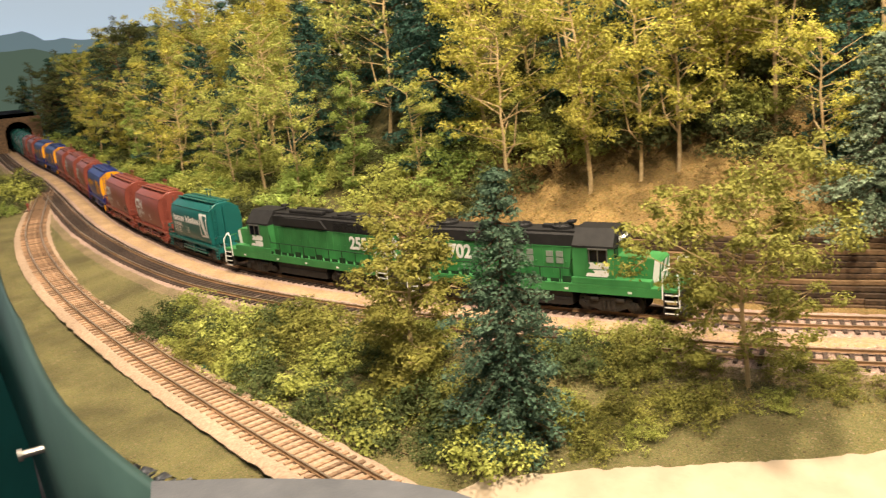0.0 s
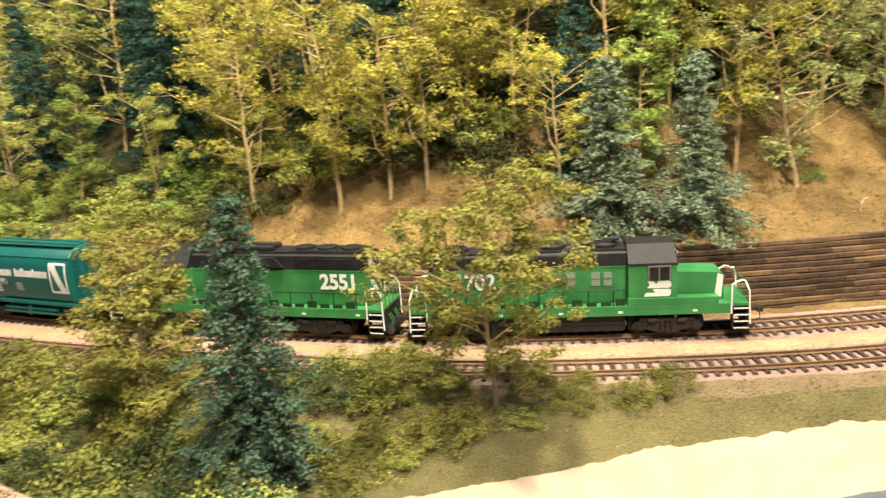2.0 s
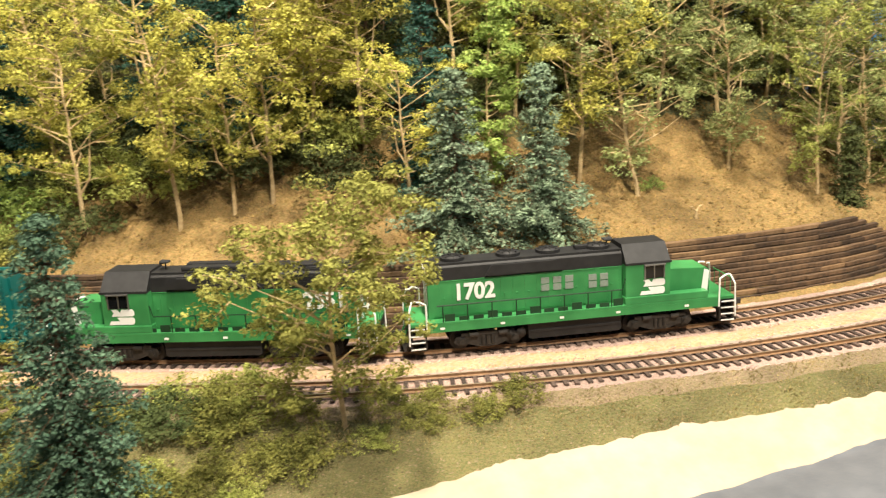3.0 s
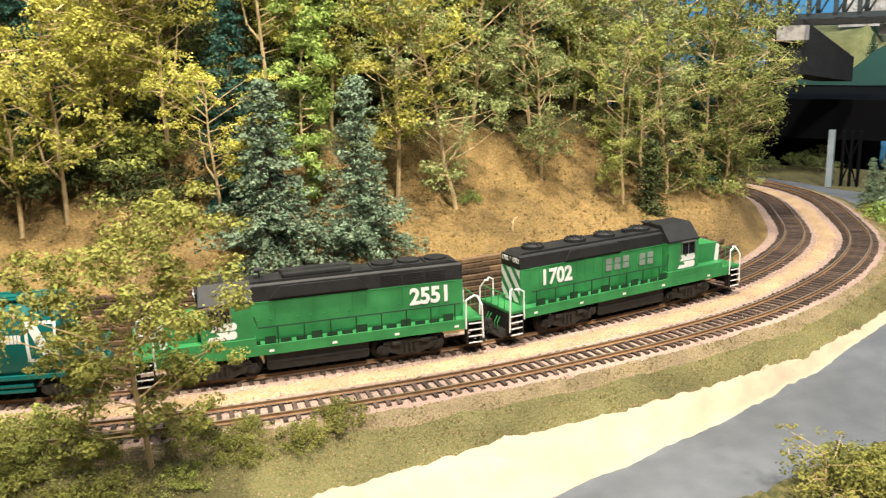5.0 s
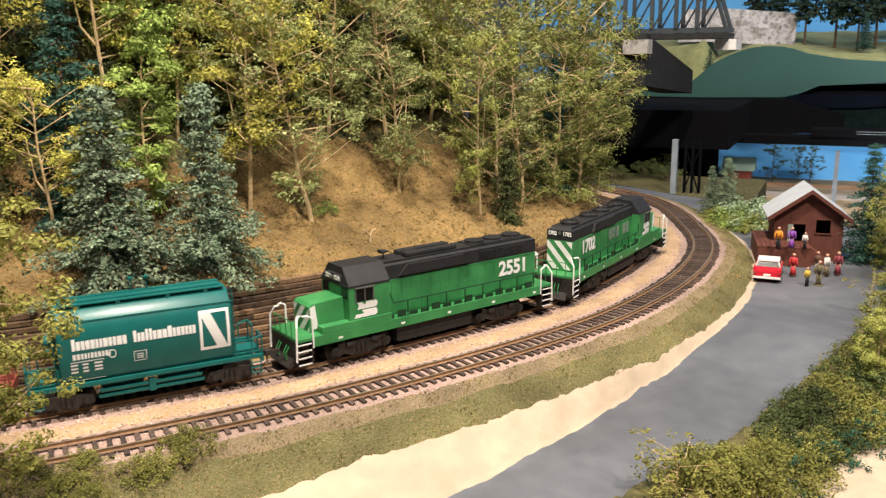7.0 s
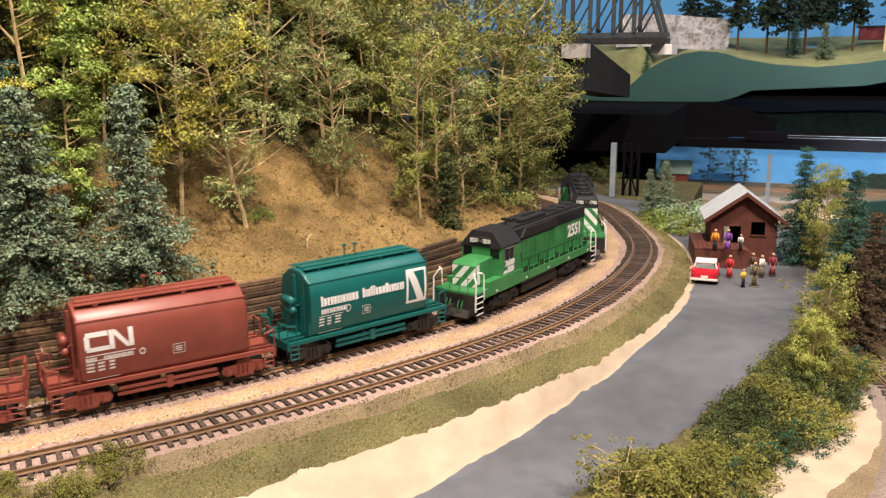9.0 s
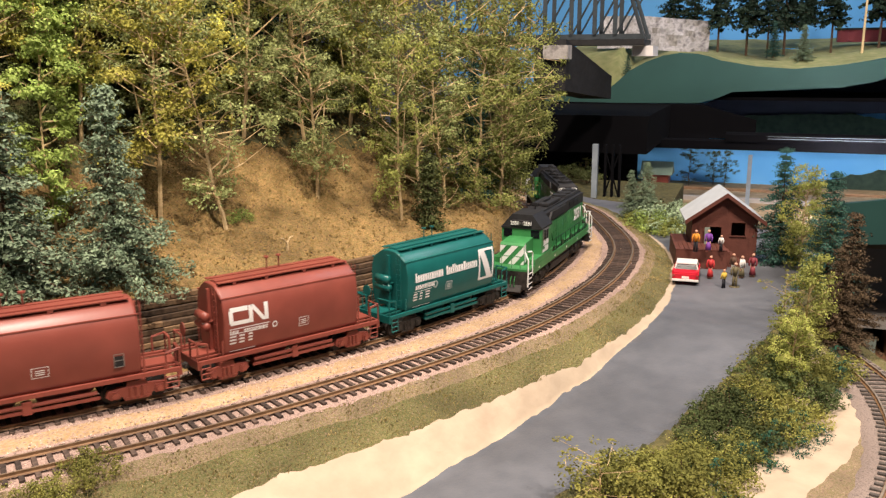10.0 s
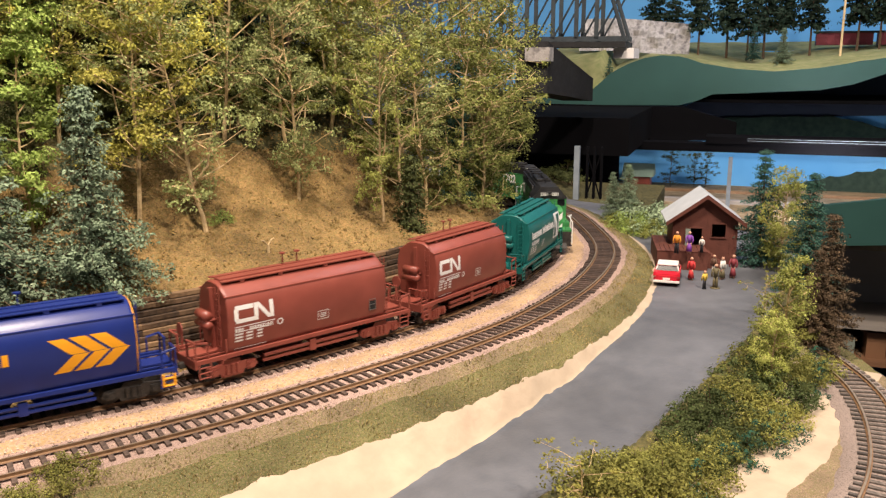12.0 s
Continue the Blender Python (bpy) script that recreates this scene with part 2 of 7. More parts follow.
def slab(bm, outline, z0, z1, mi=0):
    """An outline in x and y, raised from z0 to z1."""
    a = [bm.verts.new((x, y, z0)) for x, y in outline]
    b = [bm.verts.new((x, y, z1)) for x, y in outline]
    n = len(a)
    fs = [bm.faces.new(a), bm.faces.new(b[::-1])] + [bm.faces.new((a[i], b[i], b[(i + 1) % n], a[(i + 1) % n])) for i in range(n)]
    for f in fs:
        f.material_index = mi
    bmesh.ops.recalc_face_normals(bm, faces=fs)


def text_mesh(name, words, height, depth=0.0001):
    cu = bpy.data.curves.new(name, "FONT")
    cu.body, cu.size, cu.extrude, cu.align_x, cu.align_y = words, height, depth, "CENTER", "CENTER"
    cu.offset = height * 0.034
    tmp = bpy.data.objects.new(name, cu)
    scene.collection.objects.link(tmp)
    bpy.context.view_layer.update()
    me = bpy.data.meshes.new_from_object(tmp.evaluated_get(bpy.context.evaluated_depsgraph_get()))
    bpy.data.objects.remove(tmp)
    return me


# ---- track plan ----
def smooth_line(points, step=0.01):
    p = np.array(points, float)
    q = np.vstack([2 * p[0] - p[1], p, 2 * p[-1] - p[-2]])
    out = []
    for i in range(1, len(q) - 2):
        a, b, c, d = q[i - 1:i + 3]
        for u in np.linspace(0, 1, 12, endpoint=False):
            out.append(0.5 * (2 * b + (c - a) * u + (2 * a - 5 * b + 4 * c - d) * u * u + (3 * b - a - 3 * c + d) * u ** 3))
    out = np.array(out + [p[-1]])
    for _ in range(40):
        out[1:-1] = 0.25 * out[:-2] + 0.5 * out[1:-1] + 0.25 * out[2:]
    return even(out, step)


def even(p, step=0.01):
    far = np.r_[0, np.cumsum(np.linalg.norm(np.diff(p, axis=0), axis=1))]
    s = np.arange(0, far[-1], step)
    return np.stack([np.interp(s, far, p[:, k]) for k in range(p.shape[1])], axis=1)


def beside(p, d):
    t = np.gradient(p[:, :2], axis=0)
    t /= np.linalg.norm(t, axis=1)[:, None]
    out = p.copy()
    out[:, :2] += np.c_[-t[:, 1], t[:, 0]] * np.asarray(d)[..., None] if np.ndim(d) else np.c_[-t[:, 1], t[:, 0]] * d
    return out


class Line:
    def __init__(self, p):
        self.p = p
        t = np.gradient(p[:, :2], axis=0)
        self.t = t / np.linalg.norm(t, axis=1)[:, None]
        self.s = np.arange(len(p)) * 0.01

    def at(self, s, d=0.0):
        x, y = np.interp(s, self.s, self.p[:, 0]), np.interp(s, self.s, self.p[:, 1])
        tx, ty = np.interp(s, self.s, self.t[:, 0]), np.interp(s, self.s, self.t[:, 1])
        n = math.hypot(tx, ty)
        return x - ty / n * d, y + tx / n * d, math.degrees(math.atan2(ty, tx))

    def near(self, x, y):
        k = int(np.argmin((self.p[:, 0] - x) ** 2 + (self.p[:, 1] - y) ** 2))
        dx, dy = x - self.p[k, 0], y - self.p[k, 1]
        return k * 0.01 + dx * self.t[k, 0] + dy * self.t[k, 1], -dx * self.t[k, 1] + dy * self.t[k, 0]


FRONT = smooth_line([(-1.36, 2.41), (-1.03, 1.865), (-0.855, 1.603), (-0.687, 1.322), (-0.521, 1.037), (-0.44, 0.915), (-0.368, 0.813), (-0.316, 0.748),
                     (-0.255, 0.678), (-0.17, 0.606), (-0.09, 0.549), (-0.01, 0.5), (0.0615, 0.4585), (0.137, 0.42), (0.208, 0.394), (0.279, 0.3705),
                     (0.351, 0.354), (0.42, 0.3415), (0.48, 0.335), (0.5275, 0.333), (0.6, 0.339), (0.68, 0.355), (0.763, 0.386), (0.818, 0.421),
                     (0.874, 0.467), (0.935, 0.52), (0.982, 0.585), (1.008, 0.66), (1.01, 0.75), (0.98, 0.85), (0.93, 0.94)])
SPACING = 0.0565
LF = Line(FRONT)
LB = Line(even(beside(FRONT, SPACING)))

HILL_D = [0, 0.024, 0.032, 0.052, 0.066, 0.12, 0.2, 0.35, 0.6, 1.0]
HILL_Z = [-0.0035, -0.0035, -0.002, 0.040, 0.043, 0.067, 0.13, 0.27, 0.40, 0.5]


def hill_z(s, d):
    """Height behind the rear track, d metres from it."""
    k = np.interp(s, [0.0, 1.4, 2.1, 3.2, 3.42], [0.45, 0.5, 1.0, 1.0, 0.0])
    return np.interp(d, HILL_D, HILL_Z) * k


def front_z(s, n):
    """Height n metres in front of the front track, and which ground lies there."""
    low = np.interp(s, [1.3, 1.7, 1.9, 2.06, 2.3, 2.42, 2.54, 2.69, 2.95, 3.02, 3.3], [-0.006, -0.010, -0.016, -0.025, -0.024, -0.03, -0.025, -0.018, -0.016, -0.012, -0.008])
    grass = np.interp(s, [2.3, 2.42, 2.47, 2.54, 2.6, 2.69, 2.95, 3.02, 3.15, 3.3], [0.5, 0.13, 0.105, 0.08, 0.058, 0.047, 0.046, 0.05, 0.045, 0.04])
    foot = np.interp(s, [2.3, 2.42, 2.54, 2.62, 2.68, 2.74, 2.8, 2.88, 2.95, 3.02, 3.15, 3.3], [0.6, 0.2, 0.14, 0.105, 0.085, 0.073, 0.065, 0.055, 0.052, 0.054, 0.048, 0.045])
    road = np.interp(s, [2.4, 2.75, 2.88, 2.95, 3.02, 3.1, 3.5], [-0.045, -0.035, -0.03, -0.022, -0.014, -0.011, -0.011])
    edge = np.interp(s, [2.4, 2.7, 2.95, 3.0, 3.1, 3.2], [0.2, 0.13, 0.13, 0.137, 0.15, 0.6])
    if n < 0.021:
        return -0.0035, 0
    if n < grass:
        reach = min(grass, 0.09)
        return -0.0035 + (low + 0.0035) * min(1.0, (n - 0.021) / (reach - 0.021)), 2
    if n < foot:
        u = (n - grass) / (foot - grass)
        return low + (road - low) * u, 3
    if n < edge:
        return road, 4
    if n < edge + 0.022:
        return road + 0.004, 6
    if n < edge + 0.05:
        u = (n - edge - 0.022) / 0.028
        return road + 0.004 + (-0.031 - road - 0.004) * u, 3
    return -0.031, 2


# ---- ground ----
def front_edges(s):
    """Where turf, plaster, road, hedge soil and the low ground begin, in metres in front of the track."""
    wob = 0.0035 * noise.noise((s * 28, 0.0, 1.0)) + 0.0022 * noise.noise((s * 90, 0.0, 2.0)) + 0.0010 * noise.noise((s * 330, 0.0, 3.0))
    wob2 = 0.0025 * noise.noise((s * 30, 5.0, 1.0)) + 0.0010 * noise.noise((s * 140, 6.0, 2.0)) + 0.0006 * noise.noise((s * 400, 7.0, 3.0))
    grass = np.interp(s, [2.3, 2.42, 2.47, 2.54, 2.6, 2.69, 2.95, 3.02, 3.15, 3.3], [0.5, 0.13, 0.105, 0.08, 0.058, 0.047, 0.046, 0.05, 0.045, 0.04])
    foot = np.interp(s, [2.3, 2.42, 2.54, 2.62, 2.68, 2.74, 2.8, 2.88, 2.95, 3.02, 3.15, 3.3], [0.6, 0.2, 0.14, 0.105, 0.085, 0.073, 0.065, 0.055, 0.052, 0.056, 0.050, 0.046])
    edge = np.interp(s, [2.4, 2.7, 2.95, 3.0, 3.1, 3.2], [0.2, 0.13, 0.13, 0.137, 0.15, 0.6])
    return 0.0195 + wob2, grass + wob, max(foot + wob2, grass + wob + 0.003), edge + wob


M_DRYTURF = mat("dry_tan_green_turf", [(0.12, 0.085, 0.05), (0.28, 0.20, 0.13), (0.15, 0.13, 0.055), (0.32, 0.23, 0.16)], 700, 0.95, 0.0020, 700, wide=0.25, wscale=30)


def build_ground():
    ss = np.r_[np.arange(0.0, 1.7, 0.008), np.arange(1.7, 3.3, 0.0025), np.arange(3.3, 3.8, 0.006)]
    back = [0.0, 0.006, 0.012, 0.0185, 0.0205, 0.024, 0.028, 0.032, 0.0355, 0.0375, 0.044, 0.05, SPACING, 0.066, 0.074, 0.0805, 0.0845, 0.089, 0.096, 0.1025, 0.109, 0.1165, 0.1225]
    back += list(np.arange(0.130, 0.30, 0.0065)) + list(np.arange(0.30, 0.56, 0.02)) + [0.65, 0.8, 1.0]
    verts, kinds, faces, mi = [], [], [], []
    for s in ss:
        fascia = float(np.interp(s, [0.0, 1.4, 1.73, 1.96, 2.14, 2.24, 2.3, 2.4, 2.6], [0.1, 0.1, 0.106, 0.125, 0.173, 0.2, 0.217, 0.25, 0.36]))
        fascia = min(fascia, float(np.interp(s, [2.6, 2.7, 2.8, 2.92, 2.97, 3.01, 3.055, 3.1, 3.15, 3.3, 3.5], [0.32, 0.30, 0.295, 0.285, 0.255, 0.232, 0.20, 0.18, 0.19, 0.19, 0.08])))
        inner = float(np.interp(s, [2.9, 3.1, 3.4, 3.8], [1.0, 0.5, 0.32, 0.2]))
        b0, b1, b2, b3 = front_edges(s)
        bank = 3 if s < 3.02 else 2
        stops = [(0.0, b0, 5, 0), (b0, b0 + min(0.010, 0.4 * (b1 - b0)), 5, 7), (b0 + min(0.010, 0.4 * (b1 - b0)), b1, 11, 2), (b1, b2, 6, 3), (b2, b3, 12, 4), (b3, b3 + 0.022, 6, 6), (b3 + 0.022, b3 + 0.05, 6, bank), (b3 + 0.05, b3 + 0.084, 3, bank), (b3 + 0.084, max(b3 + 0.088, 0.36), 10, 7)]
        cols = []
        for lo_, hi_, cnt, k in stops:
            cols += [(-(lo_ + (hi_ - lo_) * q / cnt), k) for q in range(cnt)]
        cols = [(max(d, -fascia), k) for d, k in cols][::-1]
        tan = 0.0025 * noise.noise((s * 40, 9.0, 1.0)) + 0.0012 * noise.noise((s * 200, 9.0, 1.0))
        for j, (d, k) in enumerate(cols):
            x, y, _h = LF.at(s, d)
            z = front_z(s, -d)[0] - (0.12 if j == 0 and s > 2.45 else 0.0)
            rough = {0: 0.0003, 2: 0.0012, 3: 0.0012, 4: 0.0001, 6: 0.003, 7: 0.0012}[k]
            verts.append((x, y, z + rough * (noise.noise((x * 90, y * 90, 7.0)) + 0.6 * noise.noise((x * 260, y * 260, 9.0)))))
            kinds.append(k)
        for d in back:
            dd = min(d + (tan if 0.018 < d < 0.038 else 0.0), inner)
            x, y, _h = LF.at(s, dd)
            e = dd - SPACING
            if e < 0.024:
                z, rough, k = -0.0035, 0.0003, 0
                if 0.0204 < d < 0.0374:
                    k = 1
                    z += 0.0012 if 0.022 < d < 0.034 else 0.0
            else:
                z, rough, k = float(hill_z(s, e)), (0.004 if e > 0.06 else 0.001), 5
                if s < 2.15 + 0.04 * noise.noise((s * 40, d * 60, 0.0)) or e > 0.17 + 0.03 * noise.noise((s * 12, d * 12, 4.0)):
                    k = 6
            verts.append((x, y, z + rough * (noise.noise((x * 90, y * 90, 7.0)) + 0.6 * noise.noise((x * 260, y * 260, 9.0)))))
            kinds.append(k)
    w = len(verts) // len(ss)
    nf = len(cols)
    for i in range(len(ss) - 1):
        for j in range(w - 1):
            faces.append((i * w + j, (i + 1) * w + j, (i + 1) * w + j + 1, i * w + j + 1))
            mi.append(6 if j == 0 else kinds[i * w + j + 1] if j + 1 < nf else kinds[i * w + j])
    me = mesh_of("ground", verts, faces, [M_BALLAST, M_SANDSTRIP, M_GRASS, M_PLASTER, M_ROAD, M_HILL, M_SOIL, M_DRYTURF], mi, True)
    tagged(new("ground", me), "sculpted layout ground of ballast, turf, plaster bank, grey road and tan hillside", "ground", kind="structure")


build_ground()


# ---- track ----
def rail_mesh(line, d, s0, s1, zs):
    prof = [(-0.0013, -0.0021), (-0.0011, -0.0017), (-0.0004, -0.0015), (-0.0004, -0.0006), (-0.00055, -0.0004), (-0.00055, 0.0),
            (0.00055, 0.0), (0.00055, -0.0004), (0.0004, -0.0006), (0.0004, -0.0015), (0.0011, -0.0017), (0.0013, -0.0021)]
    verts, faces, mi = [], [], []
    ss = np.arange(s0, s1, 0.008)
    for i, s in enumerate(ss):
        for o, z in prof:
            x, y, _ = line.at(s, d + o)
            verts.append((x, y, z + zs(s)))
        if i:
            for k in range(len(prof) - 1):
                a = (i - 1) * len(prof) + k
                faces.append((a, a + 1, a + 1 + len(prof), a + len(prof)))
                mi.append(1 if k == 5 else 0)
    return mesh_of("rail", verts, faces, [M_RAILSIDE, M_RAILTOP], mi)


def build_track(name, line, s0, s1, near0, near1, label, tie_mat, zs=lambda s: 0.0, pitch=0.0066):
    tr = thing(name, label, "railway track", kind="structure")
    for d in (-0.0086, 0.0086):
        new("rail", rail_mesh(line, d, s0, s1, zs)).parent = tr
    rng = random.Random(name)
    bm = bmesh.new()
    box(bm, -0.00125, 0.00125, -0.0148, 0.0148, -0.0042, -0.0021)
    bmesh.ops.bevel(bm, geom=[e for e in bm.edges if all(v.co.z > -0.003 for v in e.verts)], offset=0.00015, segments=1, affect="EDGES")
    tie = bpy.data.meshes.new("tie")
    bm.to_mesh(tie), bm.free()
    tie.materials.append(tie_mat)
    rest = bmesh.new()
    s = s0 + 0.003
    count = 0
    while s < s1:
        x, y, h = line.at(s, rng.uniform(-0.0006, 0.0006))
        m = pose(x, y, zs(s) + rng.uniform(-0.0001, 0.0001), 0, 0, h + rng.uniform(-1.8, 1.8))
        if near0 < s < near1 and count < 300:
            ob = new("tie", tie)
            ob.parent, ob.matrix_basis = tr, m
            count += 1
        else:
            bmesh.ops.transform(rest, matrix=m, verts=box(rest, -0.00125, 0.00125, -0.0148, 0.0148, -0.0042, -0.0021))
        s += pitch + rng.uniform(-0.0005, 0.0005)
    if rest.verts:
        tagged(part("far_ties", rest, tie_mat, tr), kind="stuff")
    else:
        rest.free()
    return tr


SIDING = Line(smooth_line([(-0.735, 1.40), (-0.68, 1.27), (-0.62, 1.13), (-0.555, 0.985), (-0.465, 0.825), (-0.36, 0.675), (-0.247, 0.535), (-0.17, 0.44), (-0.101, 0.358), (-0.05, 0.30), (0.0, 0.24)]))
SPUR = Line(smooth_line([(0.36, 0.088), (0.452, 0.084), (0.522, 0.092), (0.592, 0.115), (0.635, 0.141), (0.69, 0.19), (0.735, 0.25)]))
siding_z = lambda s: float(np.interp(s, [0.0, 0.45, 0.64, 0.82, 1.0, 1.23], [0.0, 0.0, -0.004, -0.011, -0.017, -0.0145]))
build_track("front_track", LF, 0.0, 3.78, 2.3, 3.5, "brown rails on dark ties with pinkish ballast", M_TIE)
build_track("rear_track", LB, 0.0, 3.64, 2.4, 3.5, "brown rails on dark ties beside sandy strip", M_TIE)
build_track("siding_track", SIDING, 0.02, 1.36, 0.3, 1.36, "siding rails on bleached tan wooden ties", M_TIE_TAN, siding_z, 0.0072)


def strip(name, line, s0, s1, d0, d1, zf, material, label, category, jitter=0.002):
    verts, faces = [], []
    ss = np.arange(s0, s1, 0.006)
    cols = np.linspace(d0, d1, 12)
    for i, s in enumerate(ss):
        for j, d in enumerate(cols):
            jit = noise.noise((s * 90, j * 1.7, d0 * 50)) * jitter if j in (0, 11) else 0
            x, y, _ = line.at(s, d + jit)
            rim = 0.0025 if j in (0, 11) else 0.0
            verts.append((x, y, zf(s) - rim + 0.0003 * noise.noise((x * 300, y * 300, 1.0))))
    for i in range(len(ss) - 1):
        for j in range(11):
            a = i * 12 + j
            faces.append((a, a + 12, a + 13, a + 1)[::-1])
    return tagged(new(name, mesh_of(name, verts, faces, [material], None, True)), label, category, kind="structure")


M_SANDY = mat("pale_pink_sand_ballast", [(0.30, 0.21, 0.145), (0.46, 0.34, 0.245)], 500, 0.95, 0.0008, 800, wide=0.15)
strip("siding_ballast", SIDING, 0.06, 1.36, -0.0225, 0.0215, lambda s: siding_z(s) - 0.0032, M_SANDY, "pale sandy ballast shoulder of the siding", "ballast")
M_SPURBED = mat("grey_spur_ballast", [(0.10, 0.08, 0.07), (0.26, 0.205, 0.175), (0.16, 0.125, 0.105)], 900, 0.95, 0.001, 700, wide=0.2)
M_TIE_GREY = mat("weathered_grey_tie", [(0.05, 0.042, 0.036), (0.12, 0.10, 0.085)], 500, 0.85, 0.0003, 900, rand=0.4)
build_track("spur_track", SPUR, 0.0, 0.44, 0.0, 0.5, "curving spur rails on weathered grey-brown ties", M_TIE_GREY, lambda s: -0.026)
strip("spur_ballast", SPUR, 0.0, 0.44, -0.02, 0.024, lambda s: -0.0292, M_SPURBED, "grey pink ballast of the spur", "ballast")


# ---- stacked timber wall behind the rear track ----
def build_timber_wall():
    wall = thing("timber_retaining_wall", "stacked dark brown timber retaining wall behind the rear track", "retaining wall", kind="structure")
    rng = random.Random(8)
    meshes = []
    for L in (0.026, 0.034, 0.042):
        bm = bmesh.new()
        box(bm, -L / 2, L / 2, -0.0032, 0.0032, 0.0, 0.0031)
        bmesh.ops.bevel(bm, geom=list(bm.edges), offset=0.0003, segments=1, affect="EDGES")
        me = bpy.data.meshes.new("timber")
        bm.to_mesh(me), bm.free()
        me.materials.append(M_TIMBER)
        meshes.append((L, me))
    pale = {}
    for _L, me in meshes:
        pale[me] = me.copy()
        pale[me].materials[0] = M_TIMBERT
    for row in range(12):
        s = 1.98 + rng.uniform(0, 0.03)
        top = 3.0 - 0.012 * row
        while s < top:
            L, me = rng.choice(meshes)
            x, y, h = LB.at(s + L / 2, 0.0335 + 0.0016 * row + rng.uniform(-0.0007, 0.0007))
            ob = new("timber", me if rng.random() < 0.8 else pale[me])
            ob.parent = wall
            ob.matrix_basis = pose(x, y, -0.0035 + row * 0.0036 + rng.uniform(-0.0002, 0.0002), 0, rng.uniform(-0.5, 0.5), h + rng.uniform(-1, 1))
            s += L + 0.0006


build_timber_wall()


# ---- trees ----
def leaves(verts, faces, centre, spread, count, size, rng, flat=0.62, lift=0.7):
    """A tuft: small leaves on an uneven flattened ball, facing outwards and up."""
    c0 = Vector(centre)
    sx, sy = spread * rng.uniform(0.75, 1.35), spread * rng.uniform(0.75, 1.35)
    for _ in range(count):
        o = Vector((rng.gauss(0, 1), rng.gauss(0, 1), rng.gauss(0, 1))).normalized() * (0.35 + 0.95 * rng.random() ** 0.6)
        c = c0 + Vector((o.x * sx, o.y * sy, o.z * spread * flat))
        nrm = (o + Vector((rng.gauss(0, 0.5), rng.gauss(0, 0.5), lift + rng.gauss(0, 0.4)))).normalized()
        a = nrm.orthogonal().normalized()
        a.rotate(Matrix.Rotation(rng.uniform(0, 6.283), 3, nrm))
        b = nrm.cross(a)
        k = size * rng.uniform(0.6, 1.35)
        n = len(verts)
        verts += [c - a * k, c + b * k * 0.6 + nrm * k * 0.2, c + a * k, c - b * k * 0.6 + nrm * k * 0.2]
        faces.append((n, n + 1, n + 2, n + 3))


def broadleaf(seed, leaf, bark, height=0.15, crown=0.036, low=0.3, limbs=22, clump=56, lean=0.08, size=0.0012, twigs=4, tuft=0.0062, girth=0.0017, fork=True):
    """Meshes of a trunk with limbs and of a ragged crown, for a tree standing at the origin."""
    rng = random.Random(seed)
    bm = bmesh.new()
    path, p = [], Vector((0, 0, -0.006))
    drift = Vector((rng.uniform(-lean, lean), rng.uniform(-lean, lean), 1))
    for k in range(9):
        path.append(p.copy())
        p += Vector((drift.x + rng.uniform(-0.11, 0.11), drift.y + rng.uniform(-0.11, 0.11), 1)) * height / 8.6
    tube(bm, path, girth, 6, taper=0.25)
    if fork:
        i = rng.choice((2, 3))
        ang = rng.uniform(0, 6.283)
        q = path[i]
        tube(bm, [q, q + Vector((math.cos(ang), math.sin(ang), 1.3)) * height * 0.06, q + Vector((math.cos(ang) * 1.3, math.sin(ang) * 1.3, 4)) * height * 0.07], girth * 0.62, 5, taper=0.4)
    verts, faces = [], []
    for k in range(limbs):
        u = low + (0.98 - low) * (k + rng.random()) / limbs
        i = min(int(u * 8), 7)
        base = path[i].lerp(path[i + 1], u * 8 - i)
        ang = rng.uniform(0, 6.283)
        reach = crown * (0.5 + 0.7 * math.sin(math.pi * min(1, (u - low * 0.7) / (1.12 - low * 0.7)))) * rng.uniform(0.5, 1.25)
        tip = base + Vector((math.cos(ang) * reach, math.sin(ang) * reach, reach * rng.uniform(0.05, 0.75)))
        mid = base.lerp(tip, 0.5) + Vector((rng.uniform(-1, 1), rng.uniform(-1, 1), rng.uniform(-0.6, 1))) * 0.005
        tube(bm, [base, mid, tip], 0.0006, 4, taper=0.3)
        for w in range(twigs):
            root = mid.lerp(tip, rng.uniform(-0.3, 1.0))
            q = root + Vector((rng.gauss(0, 1), rng.gauss(0, 1), rng.gauss(0.2, 0.7))) * crown * 0.17
            if w % 2 == 0:
                tube(bm, [root, q], 0.0005, 3, taper=0.5)
            leaves(verts, faces, q, tuft * rng.uniform(0.6, 1.25), int(clump * rng.uniform(0.6, 1.3)), size, rng)
        leaves(verts, faces, tip, tuft * 0.8, clump, size, rng)
    leaves(verts, faces, path[-1], tuft * 1.1, clump * 2, size, rng)
    trunk = bpy.data.meshes.new("trunk")
    bm.to_mesh(trunk), bm.free()
    trunk.materials.append(bark)
    return trunk, mesh_of("crown", verts, faces, [leaf])


